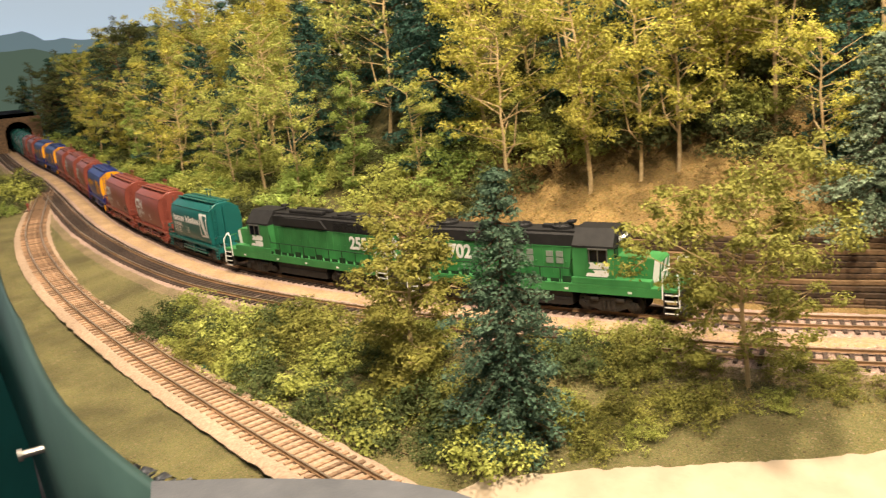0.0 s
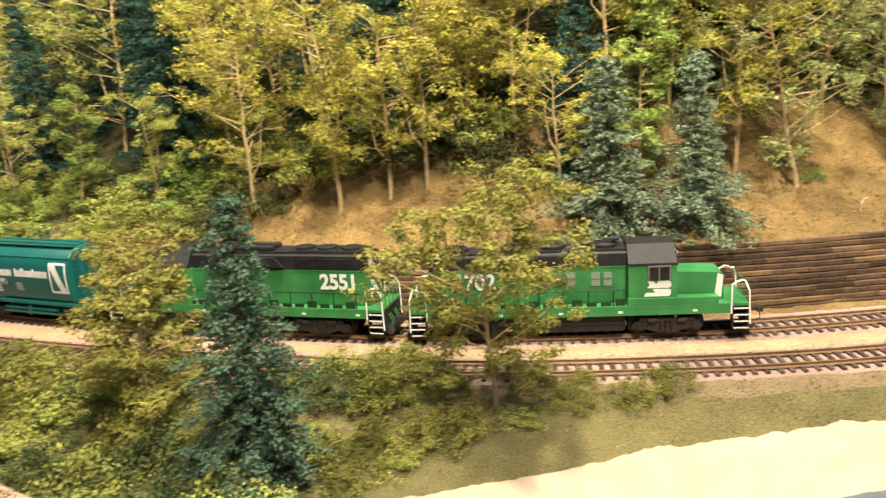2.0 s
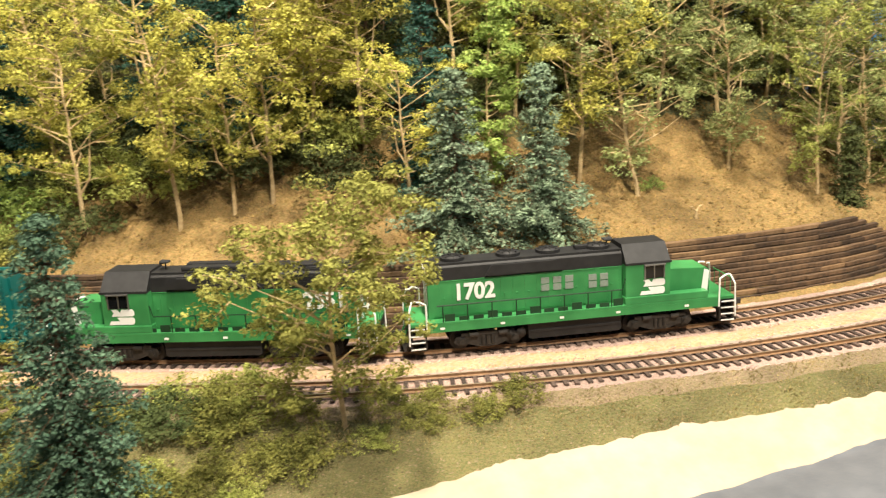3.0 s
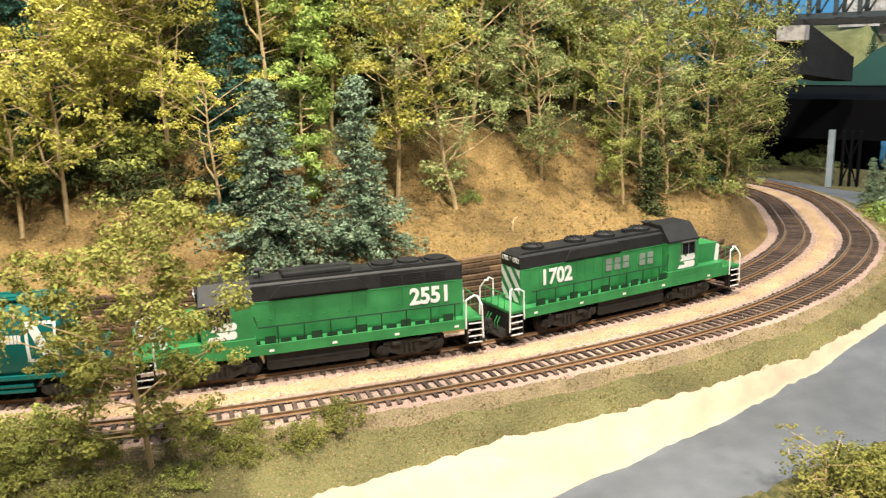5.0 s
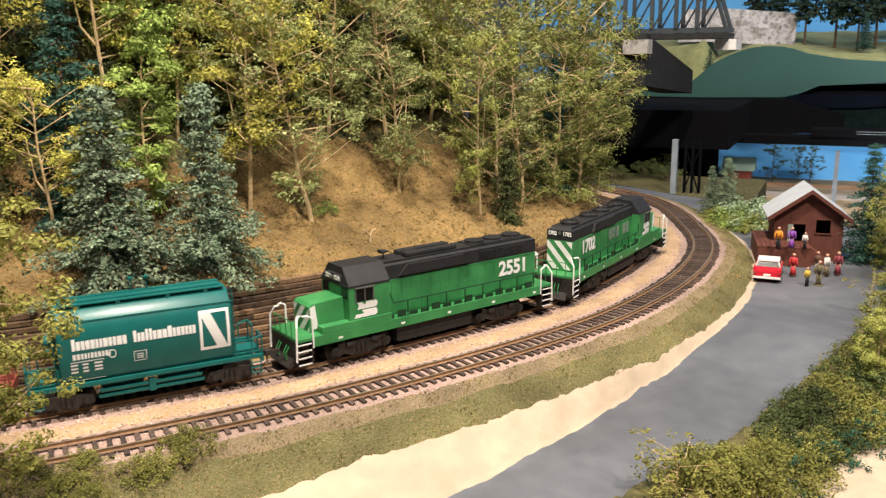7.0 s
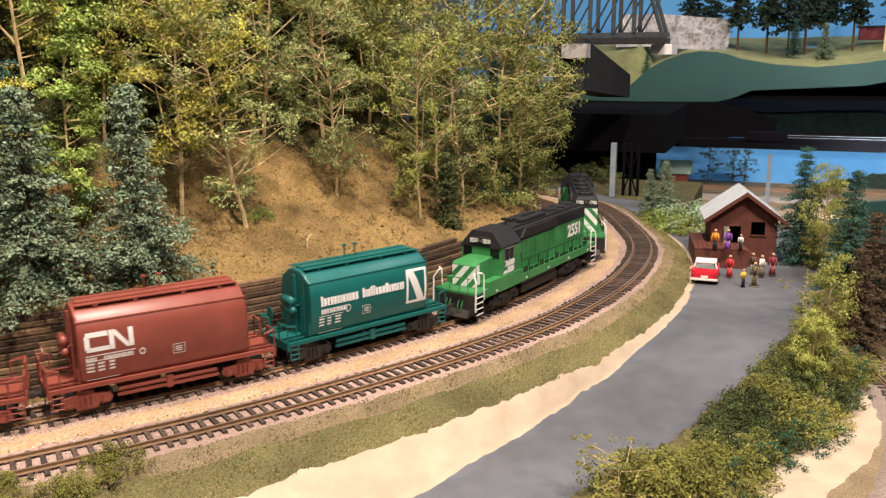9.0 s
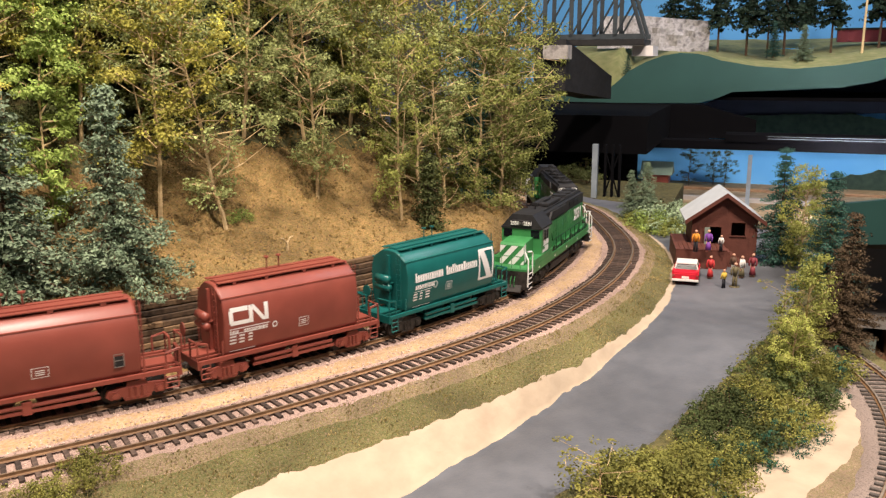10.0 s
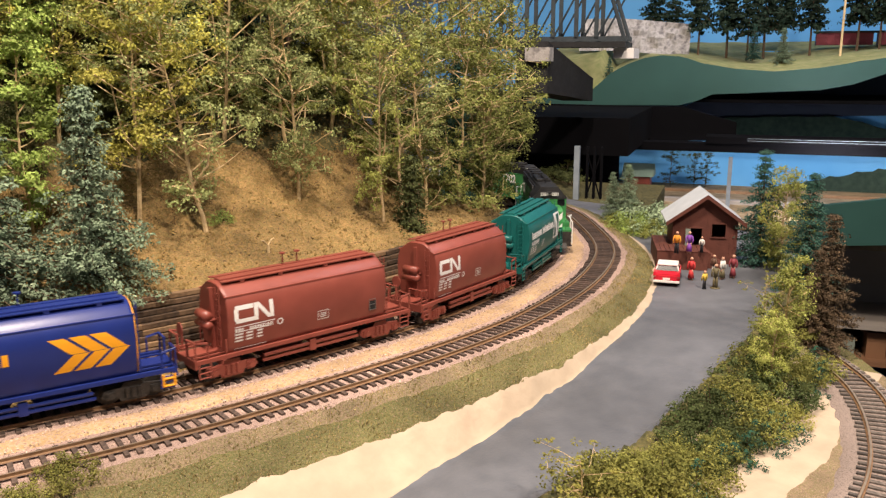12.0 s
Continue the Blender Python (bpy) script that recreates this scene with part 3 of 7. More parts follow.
def conifer(seed, needle, height=0.14, width=0.03, tiers=19, low=0.05, size=0.0012, bare=0.0, per=32, tuft=0.0046):
    """A trunk and drooping tiers of short bristly tufts."""
    rng = random.Random(seed)
    bm = bmesh.new()
    tube(bm, [(0, 0, -0.006), (rng.uniform(-.002, .002), 0, height * 0.5), (0, rng.uniform(-.002, .002), height)], 0.0022, 6, taper=0.15)
    verts, faces = [], []
    for k in range(tiers):
        u = k / (tiers - 1)
        z = height * (low + (0.985 - low) * u)
        r = width * (1 - u) ** 0.75 * rng.uniform(0.72, 1.22) + 0.003
        arms = max(5, int(10 - 5 * u))
        for j in range(arms):
            if rng.random() < bare:
                continue
            ang = 2.4 * k + j * 6.283 / arms + rng.uniform(-0.4, 0.4)
            rr = r * rng.uniform(0.55, 1.2)
            tip = Vector((math.cos(ang) * rr, math.sin(ang) * rr, z - rr * rng.uniform(0.0, 0.5)))
            root = Vector((0, 0, z))
            tube(bm, [root, tip], 0.0006, 3, taper=0.4)
            steps = max(2, int(rr / 0.0052))
            for q in range(steps):
                at = root.lerp(tip, (q + 1.0) / steps) + Vector((rng.gauss(0, 1), rng.gauss(0, 1), rng.gauss(0, 0.6))) * 0.0014
                leaves(verts, faces, at, tuft * rng.uniform(0.7, 1.2), per, size, rng, 0.55, 0.6)
    leaves(verts, faces, (0, 0, height), 0.0026, 16, size, rng)
    trunk = bpy.data.meshes.new("trunk")
    bm.to_mesh(trunk), bm.free()
    trunk.materials.append(M_TRUNKD)
    return trunk, mesh_of("crown", verts, faces, [needle])


def bush_mesh(seed, leaf, width=0.03, height=0.022, clumps=44, size=0.0011, per=36):
    rng = random.Random(seed)
    bm = bmesh.new()
    verts, faces = [], []
    for k in range(clumps):
        ang, r = rng.uniform(0, 6.283), math.sqrt(rng.random())
        top = height * (1 - r * r * 0.75) * rng.uniform(0.45, 1.2)
        q = Vector((math.cos(ang) * r * width, math.sin(ang) * r * width, top))
        if k % 3 == 0:
            tube(bm, [(q.x * 0.3, q.y * 0.3, -0.004), q], 0.0006, 4, taper=0.4)
        leaves(verts, faces, q, 0.0048 * rng.uniform(0.7, 1.25), per, size, rng)
        leaves(verts, faces, q * 0.70, 0.0055, per // 2, size, rng)
    trunk = bpy.data.meshes.new("stems")
    bm.to_mesh(trunk), bm.free()
    trunk.materials.append(M_TRUNKD)
    return trunk, mesh_of("foliage", verts, faces, [leaf])


YELLOW = [broadleaf(k, M_LEAF_Y, M_TRUNK, 0.15, 0.034 + 0.003 * (k % 3), low=0.27) for k in (11, 12, 13, 14)]
OLIVE = [broadleaf(k, M_LEAF_O, M_TRUNK, 0.15, 0.036, low=0.2, limbs=24, clump=54) for k in (21, 22, 23)]
SPARSE = [broadleaf(k, M_LEAF_S, M_TRUNK, 0.16, 0.038, low=0.16, limbs=34, clump=40, lean=0.16, size=0.0011, tuft=0.0058, girth=0.0016) for k in (31, 32, 33)]
CURVE = [broadleaf(k, M_LEAF_C, M_TRUNK, 0.15, 0.036, low=0.04, limbs=34, clump=42, size=0.0011, girth=0.0016) for k in (24, 25, 26)]
GREEN = [broadleaf(k, M_LEAF_G, M_TRUNK, 0.15, 0.016, low=0.06, limbs=30, clump=50, tuft=0.0056, girth=0.0010, fork=False) for k in (41, 42)]
DARK = [broadleaf(k, M_LEAF_D, M_TRUNKD, 0.15, 0.04, low=0.12, limbs=18, fork=False) for k in (51, 52)]
SPRUCE = [conifer(k, M_NEEDLE, 0.12, 0.033) for k in (61, 62, 63)]
FIR = [conifer(k, M_NEEDLED) for k in (71, 72)]
IVY = [conifer(75, M_LEAF_D, 0.06, 0.010, 10, 0.05, 0.0011)]
BROWNFIR = [conifer(81, M_NEEDLEB)]
BUSH_O = [bush_mesh(k, M_LEAF_O) for k in (91, 92, 93)]
BUSH_G = [bush_mesh(k, M_LEAF_G) for k in (94, 95)]
BUSH_D = [bush_mesh(k, M_LEAF_D) for k in (96, 97)]
HEDGE = [bush_mesh(k, M_HEDGE, clumps=60, size=0.00100, per=44) for k in (101, 102, 103)]
HEDGE_G = [bush_mesh(k, M_HEDGEG, clumps=60, size=0.00100, per=44) for k in (104, 105)]
BUSH_P = [bush_mesh(100, M_LEAF_P)]
FORE_SPRUCE = [conifer(64, M_NEEDLEF, 0.150, 0.038, 24, 0.05, 0.0011, per=38)]
FORE_TREE = [broadleaf(15, M_LEAF_Y2, M_TRUNK, 0.120, 0.027, low=0.05, limbs=50, clump=84, size=0.0011)]
FORE_BIRCH = [broadleaf(16, M_LEAF_B, M_TRUNK, 0.150, 0.042, low=0.34, limbs=38, clump=96, lean=0.05, size=0.0011, fork=False)]
SPINDLY = [broadleaf(17, M_LEAF_Y2, M_TRUNK, 0.10, 0.042, low=0.1, limbs=12, clump=14, tuft=0.0060, size=0.0022)]
HEDGE_TREE = [broadleaf(18, M_LEAF_O, M_TRUNK, 0.10, 0.021, low=0.05, limbs=30, clump=44, size=0.0011)]
M_PINENEEDLE = mat("black_green_needles", [(0.014, 0.028, 0.018), (0.030, 0.048, 0.030)], 80, 0.9, island=0.3, rand=0.2, spec=0.1)
PINE = [conifer(k, M_PINENEEDLE, 0.16, 0.026, 13, 0.30, 0.0030, per=9, tuft=0.0050) for k in (73, 74)]
BUSH_T = [bush_mesh(98, M_BUSHT, clumps=20)]
tree_rng = random.Random(77)


def plant(kind, x, y, z, k=1.0, name="tree", label="", wide=1.0, turn=None, group=""):
    a, b = tree_rng.choice(kind)
    th = thing(name, label, "bush" if name == "bush" else "tree", None, group)
    th.matrix_basis = Matrix.Translation((x, y, z)) @ pose(0, 0, 0, 0, 0, tree_rng.uniform(0, 360) if turn is None else turn) @ Matrix.Diagonal((k * wide, k * wide, k, 1))
    for n, me in ((a.name.split(".")[0], a), (b.name.split(".")[0], b)):
        ob = new("stem" if n == "stems" else n, me)
        ob.parent = th
    return th


def on_hill(kind, s, d, k, **kw):
    x, y, _ = LB.at(s, d)
    return plant(kind, x, y, float(hill_z(s, d)) - 0.002, k, **kw)


for x, y, k in ((-0.035, 0.79, 1.35), (-0.06, 0.81, 1.15)):
    plant(FIR, x, y, 0.12, k, name="fir_tree", label="large dark teal model fir standing out of the wood", group="hillside conifers", wide=0.85)

BIRCH = "yellow-green model tree with bare pale trunk on the tan slope"
SPARSE_L = "thin olive model tree with bare leaning trunk on the tan slope"
SPRUCE_L = "blue-green model spruce at the foot of the slope"
for s, d, k in ((2.269, 0.098, 1.05), (2.343, 0.099, 1.15), (2.379, 0.119, 1.0), (2.409, 0.125, 1.1), (2.532, 0.110, 0.80), (2.44, 0.16, 1.1), (2.31, 0.16, 1.15), (2.49, 0.165, 1.15), (2.676, 0.125, 1.1), (2.22, 0.14, 1.1), (2.70, 0.175, 1.1)):
    on_hill(YELLOW, s, d, k, name="broadleaf_tree", label=BIRCH, group="slope trees")
for s, d, k in ((2.720, 0.104, 1.15), (2.821, 0.124, 1.0), (2.94, 0.095, 1.05), (2.79, 0.185, 1.15), (2.87, 0.175, 1.15)):
    on_hill(SPARSE, s, d, k, name="broadleaf_tree", label=SPARSE_L, group="slope trees")
on_hill(OLIVE, 2.892, 0.084, 1.05, name="broadleaf_tree", label="tall olive-green model tree with forked bare trunk", group="slope trees", wide=0.75)
on_hill(IVY, 2.911, 0.069, 1.0, name="bush", label="slender dark green column of ivy at the slope foot")
on_hill(BUSH_G, 2.735, 0.118, 0.42, name="bush", label="small green shrub beside a leaning trunk")
for s, d, k, w in ((2.563, 0.076, 0.98, 1.2), (2.626, 0.076, 0.98, 1.0), (2.548, 0.135, 1.0, 1.0)):
    on_hill(SPRUCE if d < 0.1 else FIR, s, d, k, name="spruce_tree", label=SPRUCE_L if d < 0.1 else "dark teal model fir behind the spruces", group="hillside conifers", wide=w)
for s, d, k in ((3.06, 0.085, 0.9), (2.12, 0.19, 1.2), (2.53, 0.23, 1.1)):
    on_hill(FIR, s, d, k, name="fir_tree", label="deep teal model fir standing in the wood", group="hillside conifers", wide=0.7)
for s, d, k in ((2.597, 0.125, 1.12), (2.63, 0.20, 1.2)):
    on_hill(GREEN, s, d, k, name="broadleaf_tree", label="slender bright green model tree among the conifers")
for s, d, k in ((2.97, 0.085, 0.95), (2.99, 0.11, 1.1), (3.03, 0.075, 1.05), (3.06, 0.06, 1.1), (3.10, 0.055, 1.2), (3.13, 0.075, 1.3), (3.17, 0.06, 1.3), (3.20, 0.075, 1.4), (3.0, 0.14, 1.3), (3.1, 0.11, 1.35)):
    on_hill(CURVE, s, d, k, name="broadleaf_tree", label="dense olive-green model tree beside the curve", group="curve trees")
# a bare forked twig stump on the open slope
def twig_stump(s, d):
    x, y, _h = LB.at(s, d)
    st = thing("twig_stump", "bare forked tan twig standing on the slope", "stump", pose(x, y, float(hill_z(s, d)) - 0.002))
    bm = bmesh.new()
    tube(bm, [(0, 0, -0.003), (0.0004, 0, 0.005), (0.0002, 0, 0.009)], 0.0011, 6, taper=0.8)
    part("stem", bm, M_TRUNK, st)
    for k in (-1, 1):
        bm = bmesh.new()
        tube(bm, [(0, 0, 0.008), (k * 0.003, 0.0004, 0.0115), (k * 0.0058, 0, 0.0125)], 0.0008, 5, taper=0.6)
        part("branch", bm, M_TRUNK, st)


twig_stump(2.752, 0.075)
# the wood higher up and to the far side
WOOD = [(YELLOW, "yellow-green model tree in the hillside wood"), (OLIVE, "olive-green model tree in the hillside wood"), (YELLOW, "yellow-green model tree in the hillside wood"),
        (OLIVE, "olive-green model tree in the hillside wood"), (DARK, "dark green model tree in the hillside wood"), (FIR, "deep teal model fir in the hillside wood")]
for row, d in enumerate((0.15, 0.20, 0.25, 0.305, 0.37)):
    s = 0.5 + 0.02 * row
    while s < 3.2:
        open_slope = d < 0.17 and s > 2.2
        if not open_slope and not (s < 1.3 and row > 3):
            kind, lab = tree_rng.choice(WOOD)
            on_hill(kind, s + tree_rng.uniform(-0.02, 0.02), d + tree_rng.uniform(-0.02, 0.02), tree_rng.uniform(0.8, 1.3),
                    name="fir_tree" if kind is FIR else "broadleaf_tree", label=lab, group="hillside wood")
        s += 0.066 if s > 1.6 else 0.080
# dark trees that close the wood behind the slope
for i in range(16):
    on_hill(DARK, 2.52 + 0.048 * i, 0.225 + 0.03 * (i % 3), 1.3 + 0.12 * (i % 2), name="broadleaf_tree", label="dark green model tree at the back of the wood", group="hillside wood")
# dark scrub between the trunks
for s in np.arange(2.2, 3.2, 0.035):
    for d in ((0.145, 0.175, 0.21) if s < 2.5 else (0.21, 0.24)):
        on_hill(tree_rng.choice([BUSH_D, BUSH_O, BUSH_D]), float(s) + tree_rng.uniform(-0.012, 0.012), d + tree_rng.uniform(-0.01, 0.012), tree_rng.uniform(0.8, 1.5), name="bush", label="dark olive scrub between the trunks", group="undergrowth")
# undergrowth below the wood, towards the tunnel
s = 0.4
while s < 2.3:
    for d in (0.045, 0.07, 0.10, 0.13):
        if s > 2.1 and d < 0.07:
            continue
        kind = tree_rng.choice([BUSH_O, BUSH_G, BUSH_D, BUSH_O])
        on_hill(kind, s + tree_rng.uniform(-0.015, 0.015), d + tree_rng.uniform(-0.01, 0.01), tree_rng.uniform(0.8, 1.5), name="bush", label="leafy green undergrowth at the foot of the wood", group="undergrowth")
    s += 0.05
for s in np.arange(0.9, 2.2, 0.085):
    on_hill(tree_rng.choice([OLIVE, YELLOW, GREEN, OLIVE]), float(s), 0.09 + tree_rng.uniform(-0.02, 0.02), tree_rng.uniform(0.7, 1.0), name="broadleaf_tree", label="leafy model tree above the rear track", group="hillside wood")


# ---- rolling stock: x ahead, z up from the rail head ----
def truck(parent, x, frame_mat, wheelbase=0.0315, r=0.0057, heavy=False):
    bm = bmesh.new()
    for sgn in (-1, 1):
        y0, y1 = sgn * 0.0118, sgn * 0.0142
        hw = wheelbase / 2
        prism(bm, [(-hw - 0.0042, 0.0052), (-hw - 0.0030, 0.0082), (-hw + 0.004, 0.0090), (-0.005, 0.0088), (-0.004, 0.0110), (0.004, 0.0110), (0.005, 0.0088), (hw - 0.004, 0.0090),
                   (hw + 0.0030, 0.0082), (hw + 0.0042, 0.0052), (hw + 0.002, 0.0034), (hw - 0.0032, 0.0042), (0.0058, 0.0020), (-0.0058, 0.0020), (-hw + 0.0032, 0.0042), (-hw - 0.002, 0.0034)], y0, y1)
        for k in (-1, 1):
            box(bm, k * hw - 0.0022, k * hw + 0.0022, *sorted((y1, y1 + sgn * 0.0010)), 0.0034, 0.0078, 0.0005)
            cyl(bm, (k * hw, y1 + sgn * 0.0012, 0.0057), (0, 1, 0), 0.0015, 0.0014, 10)
        for k in (-0.0028, 0, 0.0028):
            cyl(bm, (k, y1 + sgn * 0.0003, 0.0058), (0, 0, 1), 0.0011, 0.0052, 8)
        box(bm, -0.0052, 0.0052, *sorted((y1, y1 + sgn * 0.0006)), 0.0020, 0.0034)
        if heavy:
            box(bm, -hw, hw, *sorted((y1, y1 + sgn * 0.0008)), 0.0086, 0.0104)
            for k in (-1, 1):
                cyl(bm, (k * 0.0085, y1 + sgn * 0.0012, 0.0092), (1, 0, 0), 0.0013, 0.005, 8)
    box(bm, -0.004, 0.004, -0.0118, 0.0118, 0.006, 0.0105)
    t = part("truck", bm, frame_mat, parent)
    t.location = (x, 0, 0)
    for k in (-1, 1):
        bm = bmesh.new()
        for sgn in (-1, 1):
            cyl(bm, (0, sgn * 0.0086, 0), (0, 1, 0), r, 0.0022, 22)
            cyl(bm, (0, sgn * 0.0078, 0), (0, 1, 0), r + 0.0006, 0.0007, 22)
        cyl(bm, (0, 0, 0), (0, 1, 0), 0.0012, 0.021, 8)
        w = part("wheelset", bm, [M_UNDER], t)
        w.location = (k * wheelbase / 2, 0, r)


def coupler(parent, x, sgn):
    bm = bmesh.new()
    box(bm, *sorted((x, x + sgn * 0.006)), -0.0011, 0.0011, 0.0088, 0.0108, 0.0003)
    box(bm, *sorted((x + sgn * 0.0050, x + sgn * 0.0088)), -0.0022, 0.0014, 0.0082, 0.0114, 0.0006)
    tube(bm, [(x + sgn * 0.007, -0.0006, 0.008), (x + sgn * 0.0072, -0.0006, 0.0045), (x + sgn * 0.0055, 0.001, 0.0030)], 0.0003, 5)
    part("coupler", bm, M_UNDER, parent)


def bars(bm, items, y, sgn):
    """Flat raised marks on a side at the distance y: x0, x1, z0, z1."""
    for x0, x1, z0, z1 in items:
        box(bm, x0, x1, *sorted((sgn * (y - 0.0002), sgn * (y + 0.00012))), z0, z1)


def quad_mark(bm, pts, y, sgn):
    prism(bm, pts, sgn * (y - 0.0002), sgn * (y + 0.00012))


def slashes(bm, x, half, z0, z1, wide=0.0052, pitch=0.0098):
    """Broad slanting stripes across an end plate at x."""
    c = -half - (z1 - z0)
    while c < half:
        poly = [(c, z0), (c + wide, z0), (c + wide + z1 - z0, z1), (c + z1 - z0, z1)]
        for lim, sg in ((-half, 1), (half, -1)):
            out = []
            for (ya, za), (yb, zb) in zip(poly, poly[1:] + poly[:1]):
                ia, ib = sg * (ya - lim) >= 0, sg * (yb - lim) >= 0
                if ia:
                    out.append((ya, za))
                if ia != ib:
                    u = (lim - ya) / (yb - ya)
                    out.append((lim, za + (zb - za) * u))
            poly = out
            if len(poly) < 3:
                break
        if len(poly) >= 3:
            bm.faces.new([bm.verts.new((x, y, z)) for y, z in poly])
        c += pitch


def locomotive(number, low_ridge):
    """A four-axle road switcher whose cab end looks ahead."""
    lo = thing("diesel_locomotive", "green and black diesel road-switcher with white number " + number, "locomotive", group="locomotives")
    L, W, H = (0.0975 if low_ridge else 0.0944), 0.0176, 0.0106
    # frame, walkway edge, pilots
    bm = bmesh.new()
    box(bm, -L, L, -0.009, 0.009, 0.0105, 0.0165)
    for sgn in (-1, 1):
        box(bm, *sorted((sgn * L, sgn * (L - 0.0016))), -0.0165, 0.0165, 0.0040, 0.0172, 0.0004)
        prism(bm, [(sgn * L, 0.0072), (sgn * (L + 0.0036), 0.0030), (sgn * (L + 0.0030), 0.0022), (sgn * L, 0.0032)], -0.0125, 0.0125)
    part("underframe", bm, M_UNDER, lo)
    bm = bmesh.new()
    box(bm, -L, L, -W, W, 0.0165, 0.0183, 0.0003)
    for sgn in (-1, 1):
        box(bm, -L + 0.010, L - 0.010, *sorted((sgn * W, sgn * (W - 0.0009))), 0.0128, 0.0166)
    part("walkway", bm, M_GREEN, lo, "green walkway with deep side sill")
    # fuel tank and air tanks
    bm = bmesh.new()
    prism(bm, [(-0.028, 0.0042), (-0.026, 0.0035), (0.026, 0.0035), (0.028, 0.0042), (0.028, 0.0125), (-0.028, 0.0125)], -0.0145, 0.0145)
    box(bm, -0.0278, 0.0278, -0.0151, 0.0151, 0.0072, 0.0084)
    part("fuel_tank", bm, M_BLACK, lo, smooth=False)
    if low_ridge:
        bm = bmesh.new()
        for sgn in (-1, 1):
            for k in (-0.0345, -0.0405):
                cyl(bm, (k + 0.002, sgn * 0.0125, 0.0078), (0, 1, 0), 0.0028, 0.005, 14)
        part("air_tank", bm, M_UNDER, lo, smooth=True)
    truck(lo, 0.0520, M_UNDER, 0.0315, 0.0058, True)
    truck(lo, -0.0520, M_UNDER, 0.0315, 0.0058, True)
    # long hood: green below, black above
    x0, x1 = (-0.0855, 0.0300) if low_ridge else (-0.0850, 0.0335)
    bm = bmesh.new()
    box(bm, x0, x1, -H, H, 0.0183, 0.0390, 0.0004)
    part("long_hood", bm, M_GREEN, lo)
    bm = bmesh.new()
    top = 0.0478 if low_ridge else 0.0490
    fs = prism(bm, [(x0, 0.0390), (x0, top - 0.002), (x0 + 0.003, top), (x1, top), (x1, 0.0390)], -H, H)
    bmesh.ops.bevel(bm, geom=[e for e in bm.edges if abs(e.verts[0].co.z - top) < 1e-5 and abs(e.verts[1].co.z - top) < 1e-5 and abs(e.verts[0].co.y - e.verts[1].co.y) < 1e-6], offset=0.0022, segments=3, affect="EDGES")
    part("hood_top", bm, M_BLACK, lo, "black upper hood")
    # roof gear
    if low_ridge:
        for x in (-0.069, -0.036, -0.012, 0.018):
            bm = bmesh.new()
            cyl(bm, (x, 0, top + 0.0008), (0, 0, 1), 0.0072, 0.0018, 24)
            cyl(bm, (x, 0, top + 0.0020), (0, 0, 1), 0.0062, 0.0008, 24, 0.005)
            for a in range(4):
                box(bm, x - 0.006, x + 0.006, -0.0002, 0.0002, top + 0.0022, top + 0.0027)
                bmesh.ops.rotate(bm, cent=(x, 0, 0), matrix=Matrix.Rotation(math.pi / 4, 3, "Z"), verts=bm.verts)
            part("roof_fan", bm, M_BLACK, lo)
        bm = bmesh.new()
        prism(bm, [(-0.052, 0.0400), (-0.048, 0.0455), (-0.010, 0.0455), (-0.006, 0.0400)], -H - 0.0016, H + 0.0016)
        part("brake_blister", bm, M_BLACK, lo)
    else:
        bm = bmesh.new()
        prism(bm, [(-0.030, 0.0405), (-0.024, 0.0462), (0.018, 0.0462), (0.024, 0.0405)], -H - 0.0018, H + 0.0018)
        part("brake_blister", bm, M_BLACK, lo)
        for y in (-0.0045, 0.0045):
            bm = bmesh.new()
            box(bm, -0.022, 0.016, y - 0.0028, y + 0.0028, top, top + 0.0026, 0.0008)
            part("roof_duct", bm, M_BLACK, lo)
        for x in (-0.072, -0.056, -0.041):
            bm = bmesh.new()
            cyl(bm, (x, 0, top + 0.0009), (0, 0, 1), 0.0064, 0.0018, 24)
            box(bm, x - 0.0075, x + 0.0075, -0.0078, 0.0078, top - 0.0002, top + 0.0006)
            part("roof_fan", bm, M_BLACK, lo)
    bm = bmesh.new()
    box(bm, 0.004, 0.012, -0.002, 0.002, top, top + 0.0022, 0.0004)
    part("exhaust_stack", bm, M_BLACK, lo)
    bm = bmesh.new()
    for y in (-0.0018, 0.0, 0.0018):
        cyl(bm, (x1 - 0.006, y, top + 0.0042), (1, 0, 0), 0.0005, 0.005, 8, 0.0011)
    cyl(bm, (x1 - 0.006, 0, top + 0.002), (0, 0, 1), 0.0004, 0.004, 6)
    part("horn", bm, M_BLACK, lo)
    # doors, latches and grilles on the hood sides
    for sgn in (-1, 1):
        bm = bmesh.new()
        for i in range(16):
            x = x0 + 0.007 + i * 0.0071
            box(bm, x, x + 0.00025, *sorted((sgn * H, sgn * (H + 0.00022))), 0.0192, 0.0382)
            box(bm, x + 0.002, x + 0.0028, *sorted((sgn * H, sgn * (H + 0.0005))), 0.029, 0.0296)
        box(bm, x0 + 0.003, x1, *sorted((sgn * H, sgn * (H + 0.0003))), 0.0384, 0.0388)
        part("hood_door_panel", bm, M_GREEN, lo)
        gr = [(-0.019, 0.0305), (-0.0118, 0.0305), (-0.0046, 0.0305), (0.0095, 0.0300), (0.0165, 0.0300)] if low_ridge else [(-0.075, 0.0415), (-0.062, 0.0415), (-0.049, 0.0415)]
